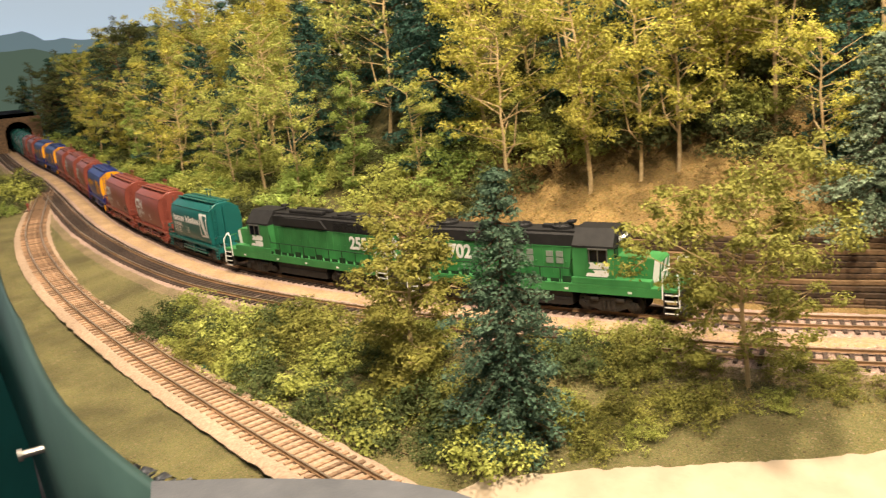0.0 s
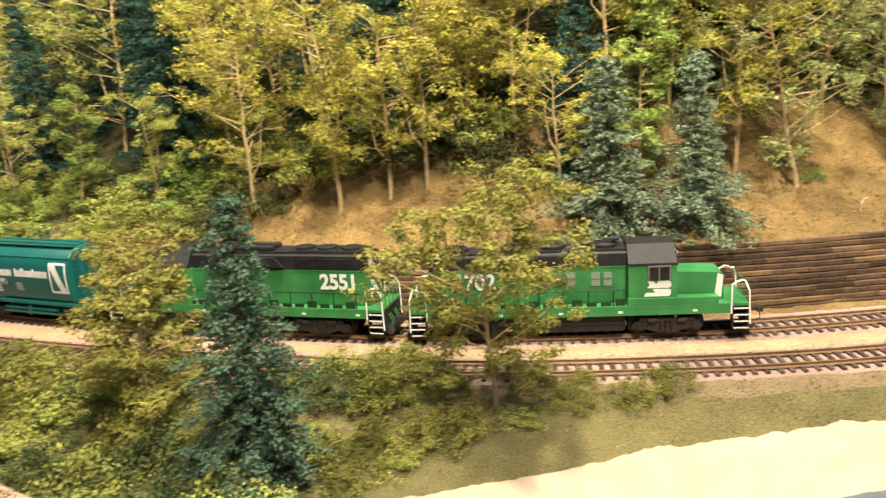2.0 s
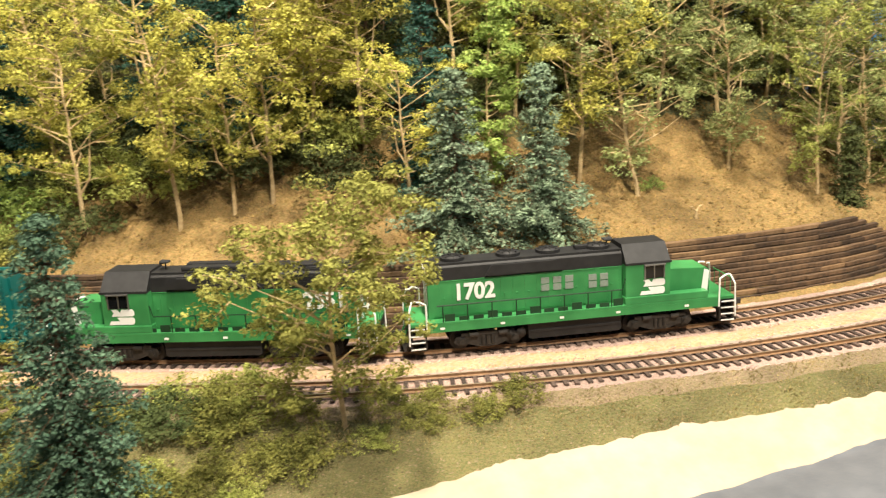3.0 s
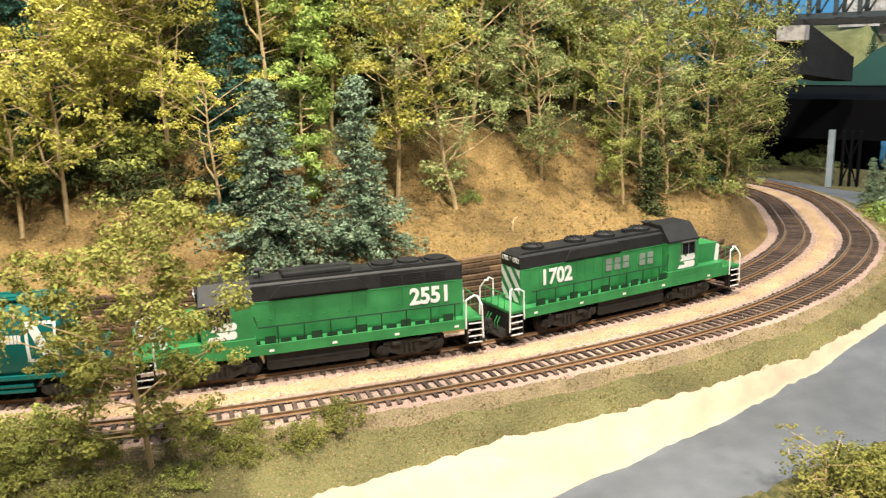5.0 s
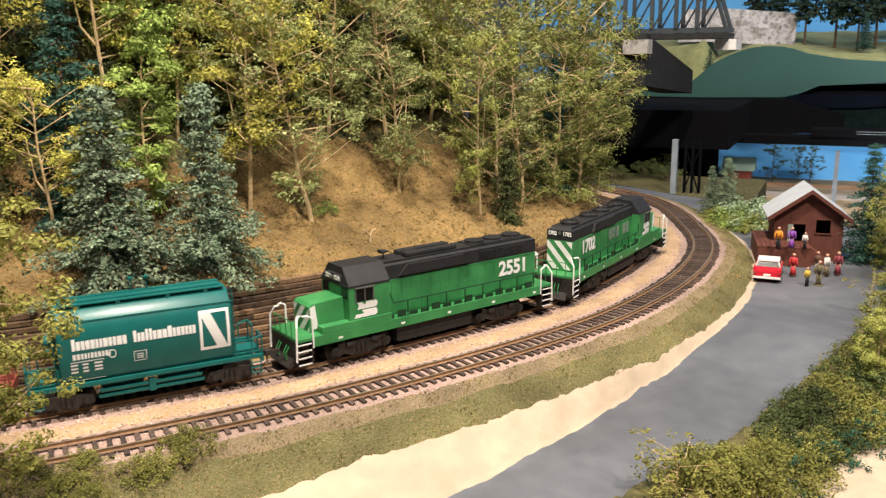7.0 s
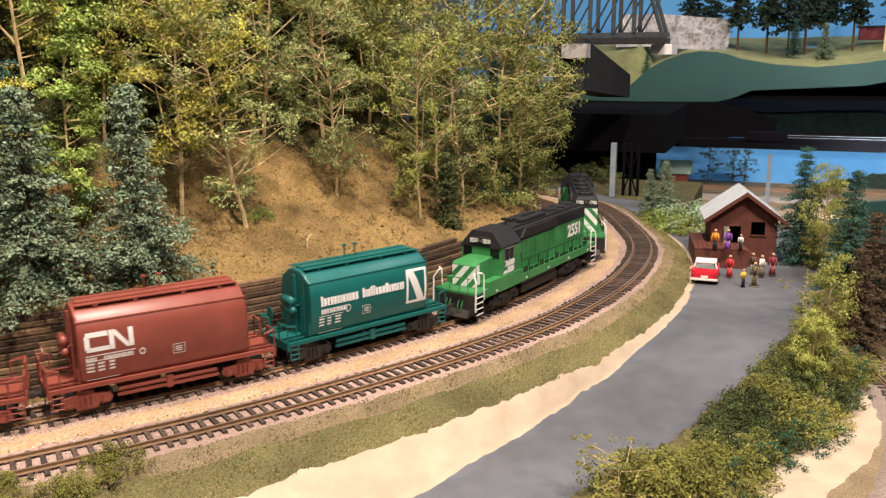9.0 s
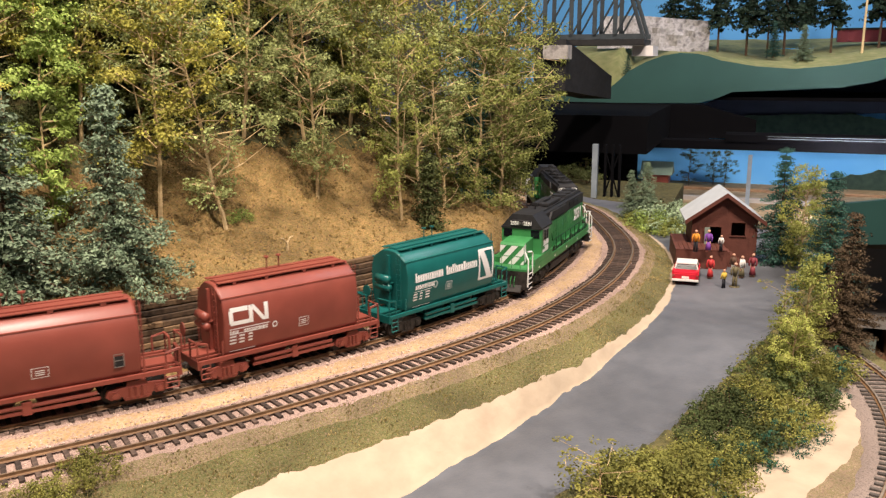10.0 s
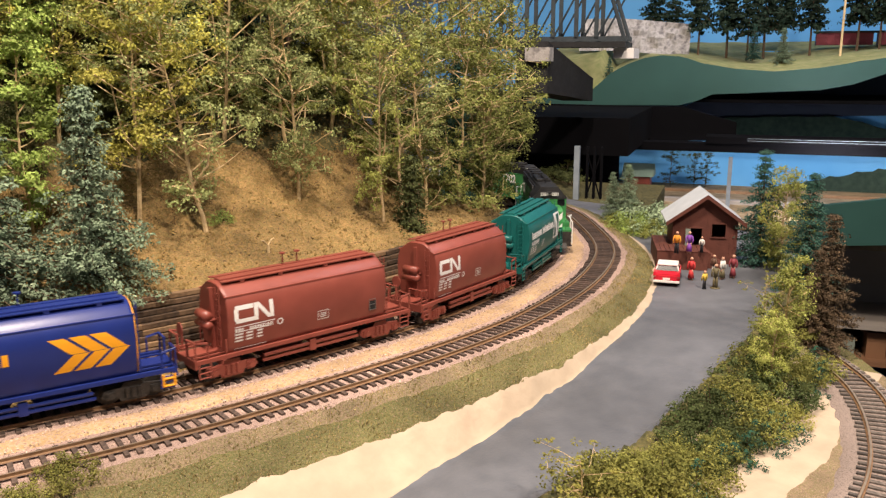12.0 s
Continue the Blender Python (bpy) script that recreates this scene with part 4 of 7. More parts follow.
        for x, z in gr:
            bm = bmesh.new()
            if low_ridge:
                for dz in (0.0, 0.0040):
                    box(bm, x, x + 0.0048, *sorted((sgn * H, sgn * (H + 0.0004))), z + dz - 0.0018, z + dz + 0.0016)
            else:
                for q in range(6):
                    box(bm, x, x + 0.0115, *sorted((sgn * H, sgn * (H + 0.0005))), z - 0.001 + q * 0.0009, z - 0.0005 + q * 0.0009)
            part("grille", bm, M_GRILLE if low_ridge else M_BLACK, lo)
    # cab
    c0, c1, CW = x1, x1 + 0.0272, 0.0168
    bm = bmesh.new()
    box(bm, c0, c1, -CW, CW, 0.0183, 0.0400, 0.0003)
    cab = part("cab", bm, M_GREEN, lo)
    bm = bmesh.new()
    prism(bm, [(c0, 0.0400), (c0, 0.0412), (c1 + 0.0006, 0.0412), (c1 + 0.0006, 0.0400)], -CW - 0.0003, CW + 0.0003)
    a = [bm.verts.new(v) for v in ((c0, -CW, 0.0412), (c1, -CW, 0.0412), (c1, CW, 0.0412), (c0, CW, 0.0412))]
    b = [bm.verts.new(v) for v in ((c0, -0.0085, 0.0502), (c1 - 0.0006, -0.0085, 0.0502), (c1 - 0.0006, 0.0085, 0.0502), (c0, 0.0085, 0.0502))]
    for i in range(4):
        bm.faces.new((a[i], a[(i + 1) % 4], b[(i + 1) % 4], b[i]))
    bm.faces.new(b)
    bmesh.ops.recalc_face_normals(bm, faces=bm.faces)
    part("cab_roof", bm, M_BLACK, cab, "black sloping cab roof")
    for sgn in (-1, 1):
        bm = bmesh.new()
        box(bm, c0 + 0.0115, c1 - 0.0040, *sorted((sgn * CW, sgn * (CW + 0.0004))), 0.0320, 0.0392, 0.0002)
        win = part("side_window", bm, M_GLASS, cab)
        bm = bmesh.new()
        for x in (c0 + 0.0115, c0 + 0.0172, c1 - 0.0040):
            box(bm, x - 0.0004, x + 0.0004, *sorted((sgn * CW, sgn * (CW + 0.0008))), 0.0318, 0.0394)
        box(bm, c0 + 0.0110, c1 - 0.0035, *sorted((sgn * CW, sgn * (CW + 0.0022))), 0.0394, 0.0399)
        part("window_frame", bm, M_STEEL, win)
        bm = bmesh.new()
        for blk in ([(0.0010, 0.0230), (0.0150, 0.0230), (0.0162, 0.0240), (0.0162, 0.0262), (0.0152, 0.0270), (0.0060, 0.0270), (0.0075, 0.0250), (0.0022, 0.0250)],
                    [(0.0030, 0.0276), (0.0152, 0.0276), (0.0164, 0.0284), (0.0164, 0.0304), (0.0154, 0.0314), (0.0090, 0.0314), (0.0082, 0.0296), (0.0064, 0.0314), (0.0030, 0.0314), (0.0044, 0.0296)]):
            quad_mark(bm, [(c0 + 0.0076 + (u if sgn < 0 else 0.0176 - u), z) for u, z in blk], CW, sgn)
        part("emblem", bm, M_WHITE, cab, "plain white emblem")
        bm = bmesh.new()
        rng = random.Random(5)
        for z in (0.0208, 0.0192):
            x = c0 + 0.009
            while x < c1 - 0.004:
                w = rng.uniform(0.0006, 0.0011)
                bars(bm, [(x, x + w, z, z + 0.0011)], CW, sgn)
                x += w + 0.0004
        part("lettering", bm, M_WHITE, cab)
    for y in (-0.0115, 0.0115):
        bm = bmesh.new()
        box(bm, c1, c1 + 0.0004, y - 0.0036, y + 0.0036, 0.0338, 0.0394, 0.0002)
        part("front_window", bm, M_GLASS, cab)
    bm = bmesh.new()
    box(bm, c1 - 0.001, c1 + 0.0012, -0.0085, 0.0085, 0.0416, 0.0462, 0.0004)
    part("number_board", bm, M_BLACK, cab)
    me = text_mesh("board_number", number, 0.0036)
    me.materials.append(M_WHITE)
    for y in (-0.0055, 0.0055):
        ob = new("board_number", me)
        ob.parent, ob.matrix_basis = cab, pose(c1 + 0.0013, y, 0.0440, 90, 0, 90)
    bm = bmesh.new()
    for y in (-0.0012, 0.0012):
        cyl(bm, (c1 + 0.0014, y, 0.0440), (1, 0, 0), 0.0009, 0.0012, 12)
    part("headlight", bm, M_LENS if low_ridge else M_STEEL, cab, "lit headlight" if low_ridge else "")
    # short nose with white slashes
    n1 = 0.0845 if low_ridge else 0.0825
    bm = bmesh.new()
    prism(bm, [(c1, 0.0183), (c1, 0.0345), (n1 - 0.002, 0.0335), (n1, 0.0320), (n1, 0.0183)], -0.0100, 0.0100)
    nose = part("short_nose", bm, M_GREEN, lo)
    bm = bmesh.new()
    slashes(bm, n1 + 0.0002, 0.0098, 0.0186, 0.0318)
    for sgn in (-1, 1):
        quad_mark(bm, [(n1 - 0.0052, 0.0200), (n1 - 0.0012, 0.0200), (n1 - 0.0002, 0.0318), (n1 - 0.0034, 0.0330)], 0.0100, sgn)
    part("white_stripe", bm, M_WHITE, nose, "white safety stripes")
    # long-hood end: number and stripes
    bm = bmesh.new()
    slashes(bm, x0 - 0.0002, 0.0103, 0.0195, 0.0385)
    part("white_stripe", bm, M_WHITE, lo, "white safety stripes")
    for y in (-0.006, 0.006):
        ob = new("board_number", me)
        ob.parent, ob.matrix_basis = lo, pose(x0 - 0.0003, y, 0.0435, 90, 0, -90)
    bm = bmesh.new()
    cyl(bm, (x0 - 0.0004, 0, 0.0440), (1, 0, 0), 0.0011, 0.001, 12)
    part("rear_headlight", bm, M_STEEL, lo)
    # large side numbers
    me = text_mesh("road_number", number, 0.0122)
    me.materials.append(M_WHITE)
    for sgn in (-1, 1):
        ob = new("road_number", me)
        ob.parent = lo
        ob.matrix_basis = pose(-0.0585 if low_ridge else -0.0655, sgn * (H + 0.0005), 0.0318, 90, 0, 0 if sgn < 0 else 180)
        tagged(ob, "large white road number " + number)
    # battery boxes, steps, rails
    for sgn in (-1, 1):
        bm = bmesh.new()
        box(bm, c0 - 0.0005, n1 - 0.004, *sorted((sgn * 0.0110, sgn * W)), 0.0183, 0.0222, 0.0003)
        part("battery_box", bm, M_GREEN, lo)
        bm = bmesh.new()
        for i in range(9):
            x = -0.078 + i * 0.0142
            if x < c0 - 0.003:
                tube(bm, [(x, sgn * (W - 0.0004), 0.0180), (x, sgn * (W - 0.0004), 0.0272)], 0.0004, 5)
        tube(bm, [(-0.0815, sgn * (W - 0.0004), 0.0272), (c0 - 0.002, sgn * (W - 0.0004), 0.0272), (c0 - 0.0002, sgn * (W - 0.001), 0.033)], 0.0004, 5)
        for i in range(14):
            x = -0.077 + i * 0.0083
            box(bm, x, x + 0.0058, *sorted((sgn * (W - 0.0012), sgn * (W - 0.0006))), 0.0183, 0.0205 if i % 3 else 0.0222)
        part("side_handrail", bm, M_GREEND, lo)
        for e in (-1, 1):
            bm = bmesh.new()
            xe = e * L
            tube(bm, [(xe - e * 0.0100, sgn * W, 0.0125), (xe - e * 0.0098, sgn * W, 0.0285), (xe - e * 0.0070, sgn * W, 0.0300), (xe - e * 0.0045, sgn * (W - 0.002), 0.0300)], 0.00055, 6)
            tube(bm, [(xe + e * 0.0004, sgn * W, 0.0065), (xe - e * 0.0002, sgn * W, 0.0250), (xe - e * 0.0020, sgn * (W - 0.003), 0.0296), (xe - e * 0.0040, sgn * (W - 0.004), 0.0298)], 0.00055, 6)
            part("end_handrail", bm, M_WHITE, lo, "white end handrail")
            bm = bmesh.new()
            for k in range(4):
                box(bm, *sorted((xe - e * 0.0004, xe - e * 0.0086)), *sorted((sgn * (W - 0.0042), sgn * (W + 0.0002))), 0.0042 + k * 0.0036, 0.0048 + k * 0.0036)
            part("boarding_step", bm, M_UNDER, lo)
            bm = bmesh.new()
            for k in range(4):
                box(bm, *sorted((xe - e * 0.0004, xe - e * 0.0086)), *sorted((sgn * (W + 0.0002), sgn * (W + 0.0005))), 0.0042 + k * 0.0036, 0.0049 + k * 0.0036)
            part("step_edge", bm, M_WHITE, lo, "white step edges")
            bm = bmesh.new()
            box(bm, *sorted((xe - e * 0.0090, xe - e * 0.0096)), *sorted((sgn * (W - 0.0046), sgn * (W + 0.0001))), 0.0042, 0.0168)
            part("step_well", bm, M_UNDER, lo)
    for e in (-1, 1):
        bm = bmesh.new()
        for y in (-0.011, -0.004, 0.004, 0.011):
            tube(bm, [(e * L, y, 0.0172), (e * L, y, 0.0270)], 0.0003, 5)
        tube(bm, [(e * L, -0.013, 0.0270), (e * L, 0.013, 0.0270)], 0.0003, 5)
        for y in (-0.006, -0.003, 0.004, 0.007):
            tube(bm, [(e * L, y, 0.0130), (e * (L + 0.0022), y, 0.0095), (e * (L + 0.0018), y, 0.0060)], 0.00035, 5)
        part("end_rail", bm, M_GREEN, lo)
        coupler(lo, e * (L + 0.003), e)
    for sgn in (-1, 1):
        for x in (-0.080, -0.045, -0.010, 0.024, 0.066):
            bm = bmesh.new()
            bars(bm, [(x, x + 0.0026, 0.0142, 0.0154)], W, sgn)
            part("sill_plate", bm, M_WHITE, lo)
    return lo


SIDE = [(0.0, 0.0512), (0.0062, 0.0508), (0.0090, 0.0494), (0.0152, 0.0455), (0.0157, 0.0446), (0.0164, 0.0432), (0.0172, 0.0405), (0.0177, 0.0370), (0.0179, 0.0330),
        (0.0178, 0.0290), (0.0174, 0.0250), (0.0167, 0.0210), (0.0158, 0.0175), (0.0152, 0.0150)]


def side_y(z):
    return float(np.interp(z, [p[1] for p in SIDE][::-1], [p[0] for p in SIDE][::-1]))


def side_mark(bm, x0, x1, z0, z1, sgn, skew=0.0):
    """A patch of paint that follows the bulging side. skew: metres in x from foot to top."""
    n = max(2, int((z1 - z0) / 0.0012) + 1)
    rows = []
    for i in range(n + 1):
        z = z0 + (z1 - z0) * i / n
        y = sgn * (side_y(z) + 0.00016)
        k = skew * i / n
        rows.append([bm.verts.new((x0 + k, y, z)), bm.verts.new((x1 + k, y, z))])
    for a, b in zip(rows, rows[1:]):
        bm.faces.new((a[0], a[1], b[1], b[0]) if sgn < 0 else (b[0], b[1], a[1], a[0]))


def ragged_bars(bm, x0, x1, z, h, sgn, seed, gap=0.25, tall=()):
    """A word too small or not to be lettered, as a row of blocks."""
    rng = random.Random(seed)
    x, i = x0, 0
    while x < x1 - h * 0.2:
        w = min(h * rng.uniform(0.34, 0.62), x1 - x)
        side_mark(bm, x, x + w, z, z + h * (1.3 if i in tall else 1.0), sgn)
        x += w + h * gap
        i += 1


def hopper(paint, label, marks):
    ho = thing("covered_hopper", label, "freight car", group="hopper train")
    B = 0.0490
    # rounded body
    bm = bmesh.new()
    ring = [(-y, z) for y, z in SIDE[::-1]] + SIDE[1:]
    xs = [-B, -B + 0.0006, -B + 0.0016, B - 0.0016, B - 0.0006, B]
    ks = [0.965, 0.99, 1.0, 1.0, 0.99, 0.965]
    rows = [[bm.verts.new((x, y * k, 0.033 + (z - 0.033) * k)) for y, z in ring] for x, k in zip(xs, ks)]
    for a, b in zip(rows, rows[1:]):
        for i in range(len(ring) - 1):
            f = bm.faces.new((a[i], b[i], b[i + 1], a[i + 1]))
            f.smooth = True
        bm.faces.new((a[-1], b[-1], b[0], a[0]))
    bm.faces.new(rows[0]), bm.faces.new(rows[-1][::-1])
    bmesh.ops.recalc_face_normals(bm, faces=bm.faces)
    body = part("tank_body", bm, paint, ho)
    bm = bmesh.new()
    for sgn in (-1, 1):
        box(bm, -B - 0.0004, B + 0.0004, *sorted((sgn * 0.0148, sgn * 0.0160)), 0.0446, 0.0455, 0.0002)
    part("roof_lip", bm, paint, body)
    # hatch trough and running boards
    bm = bmesh.new()
    box(bm, -B + 0.003, B - 0.003, -0.0032, 0.0032, 0.0508, 0.0522, 0.0004)
    part("roof_hatch", bm, paint, ho)
    for sgn in (-1, 1):
        bm = bmesh.new()
        box(bm, -B + 0.002, B - 0.002, *sorted((sgn * 0.0056, sgn * 0.0092)), 0.0514, 0.0519)
        for x in (-0.036, -0.014, 0.014, 0.036):
            box(bm, x - 0.0012, x + 0.0012, *sorted((sgn * 0.0058, sgn * 0.0090)), 0.0498, 0.0514)
        part("running_board", bm, paint, ho)
    for x in (-0.0045, 0.0045):
        bm = bmesh.new()
        cyl(bm, (x, 0.0070, 0.0545), (0, 0, 1), 0.00045, 0.0075, 8)
        cyl(bm, (x, 0.0070, 0.0582), (0, 0, 1), 0.0017, 0.0008, 12)
        part("roof_vent", bm, paint, ho)
    # sills, end platforms
    bm = bmesh.new()
    for sgn in (-1, 1):
        box(bm, -0.0660, 0.0660, *sorted((sgn * 0.0150, sgn * 0.0172)), 0.0128, 0.0150, 0.0002)
    box(bm, -0.0640, 0.0640, -0.0028, 0.0028, 0.0095, 0.0140)
    for e in (-1, 1):
        box(bm, *sorted((e * 0.0655, e * 0.0670)), -0.0168, 0.0168, 0.0105, 0.0150)
        box(bm, *sorted((e * 0.0480, e * 0.0655)), -0.0060, 0.0060, 0.0142, 0.0150)
        for y in (-0.0105, 0.0105):
            box(bm, *sorted((e * 0.0480, e * 0.0655)), y - 0.0007, y + 0.0007, 0.0142, 0.0150)
    part("underframe", bm, paint, ho)
    for e in (-1, 1):
        for sgn in (-1, 1):
            bm = bmesh.new()
            for x in (0.0500, 0.0600, 0.0664):
                tube(bm, [(e * x, sgn * 0.0162, 0.0140), (e * x, sgn * 0.0162, 0.0232 if x < 0.066 else 0.0245)], 0.0005, 5)
            tube(bm, [(e * 0.0600, sgn * 0.0162, 0.0232), (e * 0.0664, sgn * 0.0162, 0.0245), (e * 0.0664, sgn * 0.006, 0.0245), (e * 0.0664, sgn * 0.006, 0.0140)], 0.0007, 5)
            part("end_railing", bm, paint, ho)
        for sgn in (-1, 1):
            bm = bmesh.new()
            for x in (0.0590, 0.0650):
                tube(bm, [(e * x, sgn * 0.0170, 0.0050), (e * x, sgn * 0.0170, 0.0140)], 0.0004, 5)
            for z in (0.0052, 0.0080, 0.0108):
                tube(bm, [(e * 0.0590, sgn * 0.0170, z), (e * 0.0650, sgn * 0.0170, z)], 0.0004, 5)
            part("sill_step", bm, paint, ho)
        bm = bmesh.new()
        box(bm, *sorted((e * B, e * (B + 0.0020))), -0.0012, 0.0012, 0.0150, 0.0480)
        for z in np.arange(0.018, 0.048, 0.0032):
            tube(bm, [(e * (B + 0.002), -0.0125, z), (e * (B + 0.002), -0.0085, z)], 0.00025, 4)
        for y in (-0.0125, -0.0085):
            tube(bm, [(e * (B + 0.002), y, 0.0155), (e * (B + 0.002), y, 0.0500)], 0.0003, 4)
        part("end_ladder", bm, paint, ho)
        coupler(ho, e * 0.0660, e)
    bm = bmesh.new()
    cyl(bm, (-B - 0.0045, 0.002, 0.0335), (0, 1, 0), 0.0026, 0.012, 14)
    cyl(bm, (-B - 0.0045, 0.002, 0.0285), (0, 1, 0), 0.0022, 0.014, 14)
    box(bm, -B - 0.006, -B, -0.004, 0.006, 0.0305, 0.0315)
    part("brake_cylinder", bm, paint, ho, smooth=True)
    bm = bmesh.new()
    cyl(bm, (-0.0645, 0.007, 0.0270), (1, 0, 0), 0.0036, 0.0006, 16)
    tube(bm, [(-0.0640, 0.007, 0.0150), (-0.0640, 0.007, 0.0270)], 0.0004, 5)
    part("brake_wheel", bm, paint, ho)
    # discharge bays
    for x in (-0.016, 0.016):
        bm = bmesh.new()
        prism(bm, [(x - 0.0155, 0.0150), (x + 0.0155, 0.0150), (x + 0.0090, 0.0070), (x - 0.0090, 0.0070)], -0.0125, 0.0125)
        box(bm, x - 0.0110, x + 0.0110, -0.0150, 0.0150, 0.0052, 0.0070, 0.0003)
        part("discharge_bay", bm, paint, ho)
    bm = bmesh.new()
    for sgn in (-1, 1):
        box(bm, -0.030, 0.030, *sorted((sgn * 0.0146, sgn * 0.0160)), 0.0056, 0.0072, 0.0003)
        cyl(bm, (0, sgn * 0.0150, 0.0090), (1, 0, 0), 0.0010, 0.058, 8)
        box(bm, -0.002, 0.002, *sorted((sgn * 0.0135, sgn * 0.0165)), 0.0050, 0.0115, 0.0003)
    part("outlet_gate", bm, paint, ho)
    truck(ho, 0.0465, paint if paint is M_OXIDE else M_UNDER, 0.0200, 0.0052)
    truck(ho, -0.0465, paint if paint is M_OXIDE else M_UNDER, 0.0200, 0.0052)
    marks(ho)
    return ho


def data_block(bm, x, sgn, seed):
    side_mark(bm, x, x + 0.0180, 0.0258, 0.0262, sgn)
    side_mark(bm, x, x + 0.0180, 0.0162, 0.0165, sgn)
    for k, z in enumerate((0.0240, 0.0222, 0.0204)):
        for j in range(3):
            w = 0.0030 + 0.0007 * ((j * 2 + k * 3 + seed) % 3)
            side_mark(bm, x + 0.0062 * j, x + 0.0062 * j + w, z, z + 0.0010, sgn)


def plate(bm, x, z, sgn):
    for a in (x, x + 0.0068):
        side_mark(bm, a, a + 0.0003, z, z + 0.0052, sgn)
    for b in (z, z + 0.0049):
        side_mark(bm, x, x + 0.0071, b, b + 0.0003, sgn)
    for b in (0.0013, 0.0023, 0.0033):
        side_mark(bm, x + 0.0016, x + 0.0054, z + b, z + b + 0.0005, sgn)


def roundel(bm, x, z, r, sgn, wide=0.0005):
    n = 18
    a, b = [], []
    for i in range(n):
        c, s = math.cos(2 * math.pi * i / n), math.sin(2 * math.pi * i / n)
        for rr, out in ((r, a), (r - wide, b)):
            zz = z + rr * s
            out.append(bm.verts.new((x + rr * c, sgn * (side_y(zz) + 0.00016), zz)))
    for i in range(n):
        f = (a[i], a[(i + 1) % n], b[(i + 1) % n], b[i])
        bm.faces.new(f if sgn < 0 else f[::-1])


def marks_teal(ho):
    for sgn in (-1, 1):
        o = -1 if sgn < 0 else 1
        bm = bmesh.new()
        # square emblem with a slanting band
        x0, x1, z0, z1 = (0.0290, 0.0470, 0.0218, 0.0425)
        side_mark(bm, x0, x0 + 0.0018, z0, z1, sgn), side_mark(bm, x1 - 0.0018, x1, z0, z1, sgn)
        side_mark(bm, x0 + 0.0018, x1 - 0.0018, z0, z0 + 0.0016, sgn), side_mark(bm, x0 + 0.0018, x1 - 0.0018, z1 - 0.0016, z1, sgn)
        side_mark(bm, x1 - 0.0082, x1 - 0.0020, z0 + 0.0016, z1 - 0.0016, sgn, -0.0090)
        part("emblem", bm, M_WHITE, ho, "plain white square emblem with slanting band")
        bm = bmesh.new()
        ragged_bars(bm, -0.0415, -0.0115, 0.0318, 0.0044, sgn, 3, 0.10, (0,))
        ragged_bars(bm, -0.0085, 0.0270, 0.0318, 0.0044, sgn, 4, 0.10, (0, 3, 4, 8))
        ragged_bars(bm, -0.0415, -0.0215, 0.0272, 0.0028, sgn, 6, 0.2)
        data_block(bm, -0.0430, sgn, 1)
        plate(bm, -0.0090, 0.0220, sgn)
        roundel(bm, -0.0205, 0.0278, 0.0022, sgn)
        part("lettering", bm, M_WHITE, ho)


def marks_oxide(ho, k=1.36):
    """White ribbon emblem and lines of lettering; k widens them along the car."""
    for sgn in (-1, 1):
        bm = bmesh.new()
        x, z, h = -0.0455, 0.0306, 0.0094
        # one thick ribbon bent into an open loop and a zigzag
        side_mark(bm, x, x + 0.0020 * k, z + 0.0012, z + h - 0.0016, sgn)
        side_mark(bm, x + 0.0006 * k, x + 0.0105 * k, z, z + 0.0022, sgn)
        side_mark(bm, x + 0.0006 * k, x + 0.0094 * k, z + h - 0.0024, z + h, sgn)
        side_mark(bm, x + 0.0098 * k, x + 0.0118 * k, z, z + h, sgn)
        side_mark(bm, x + 0.0166 * k, x + 0.0188 * k, z, z + h, sgn, -0.0064 * k)
        side_mark(bm, x + 0.0176 * k, x + 0.0196 * k, z, z + h, sgn)
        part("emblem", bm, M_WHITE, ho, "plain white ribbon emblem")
        bm = bmesh.new()
        side_mark(bm, x, x + 0.0200 * k, 0.0284, 0.0289, sgn)
        ragged_bars(bm, x, x + 0.0042 * k, 0.0256, 0.0022, sgn, 6, 0.22)
        ragged_bars(bm, x + 0.0072 * k, x + 0.0190 * k, 0.0256, 0.0022, sgn, 7, 0.22)
        data_block(bm, x, sgn, 2)
        plate(bm, 0.0030, 0.0222, sgn)
        roundel(bm, x + 0.0228 * k, 0.0268, 0.0018, sgn, 0.0007)
        part("lettering", bm, M_WHITE, ho)


def marks_plate(ho):
    marks_oxide(ho, 1.12)
    for sgn in (-1, 1):
        bm = bmesh.new()
        box(bm, 0.0372, 0.0412, *sorted((sgn * 0.0170, sgn * (side_y(0.0240) + 0.0003))), 0.0208, 0.0272)
        p = part("tag_board", bm, M_BLACK, ho, "black tag board with pale frame")
        bm = bmesh.new()
        y = side_y(0.0240) + 0.00035
        bars(bm, [(0.0369, 0.0373, 0.0206, 0.0274), (0.0411, 0.0415, 0.0206, 0.0274), (0.0373, 0.0411, 0.0206, 0.0210), (0.0373, 0.0411, 0.0270, 0.0274), (0.0373, 0.0411, 0.0238, 0.0242)], y, sgn)
        part("tag_frame", bm, M_STEEL, p)


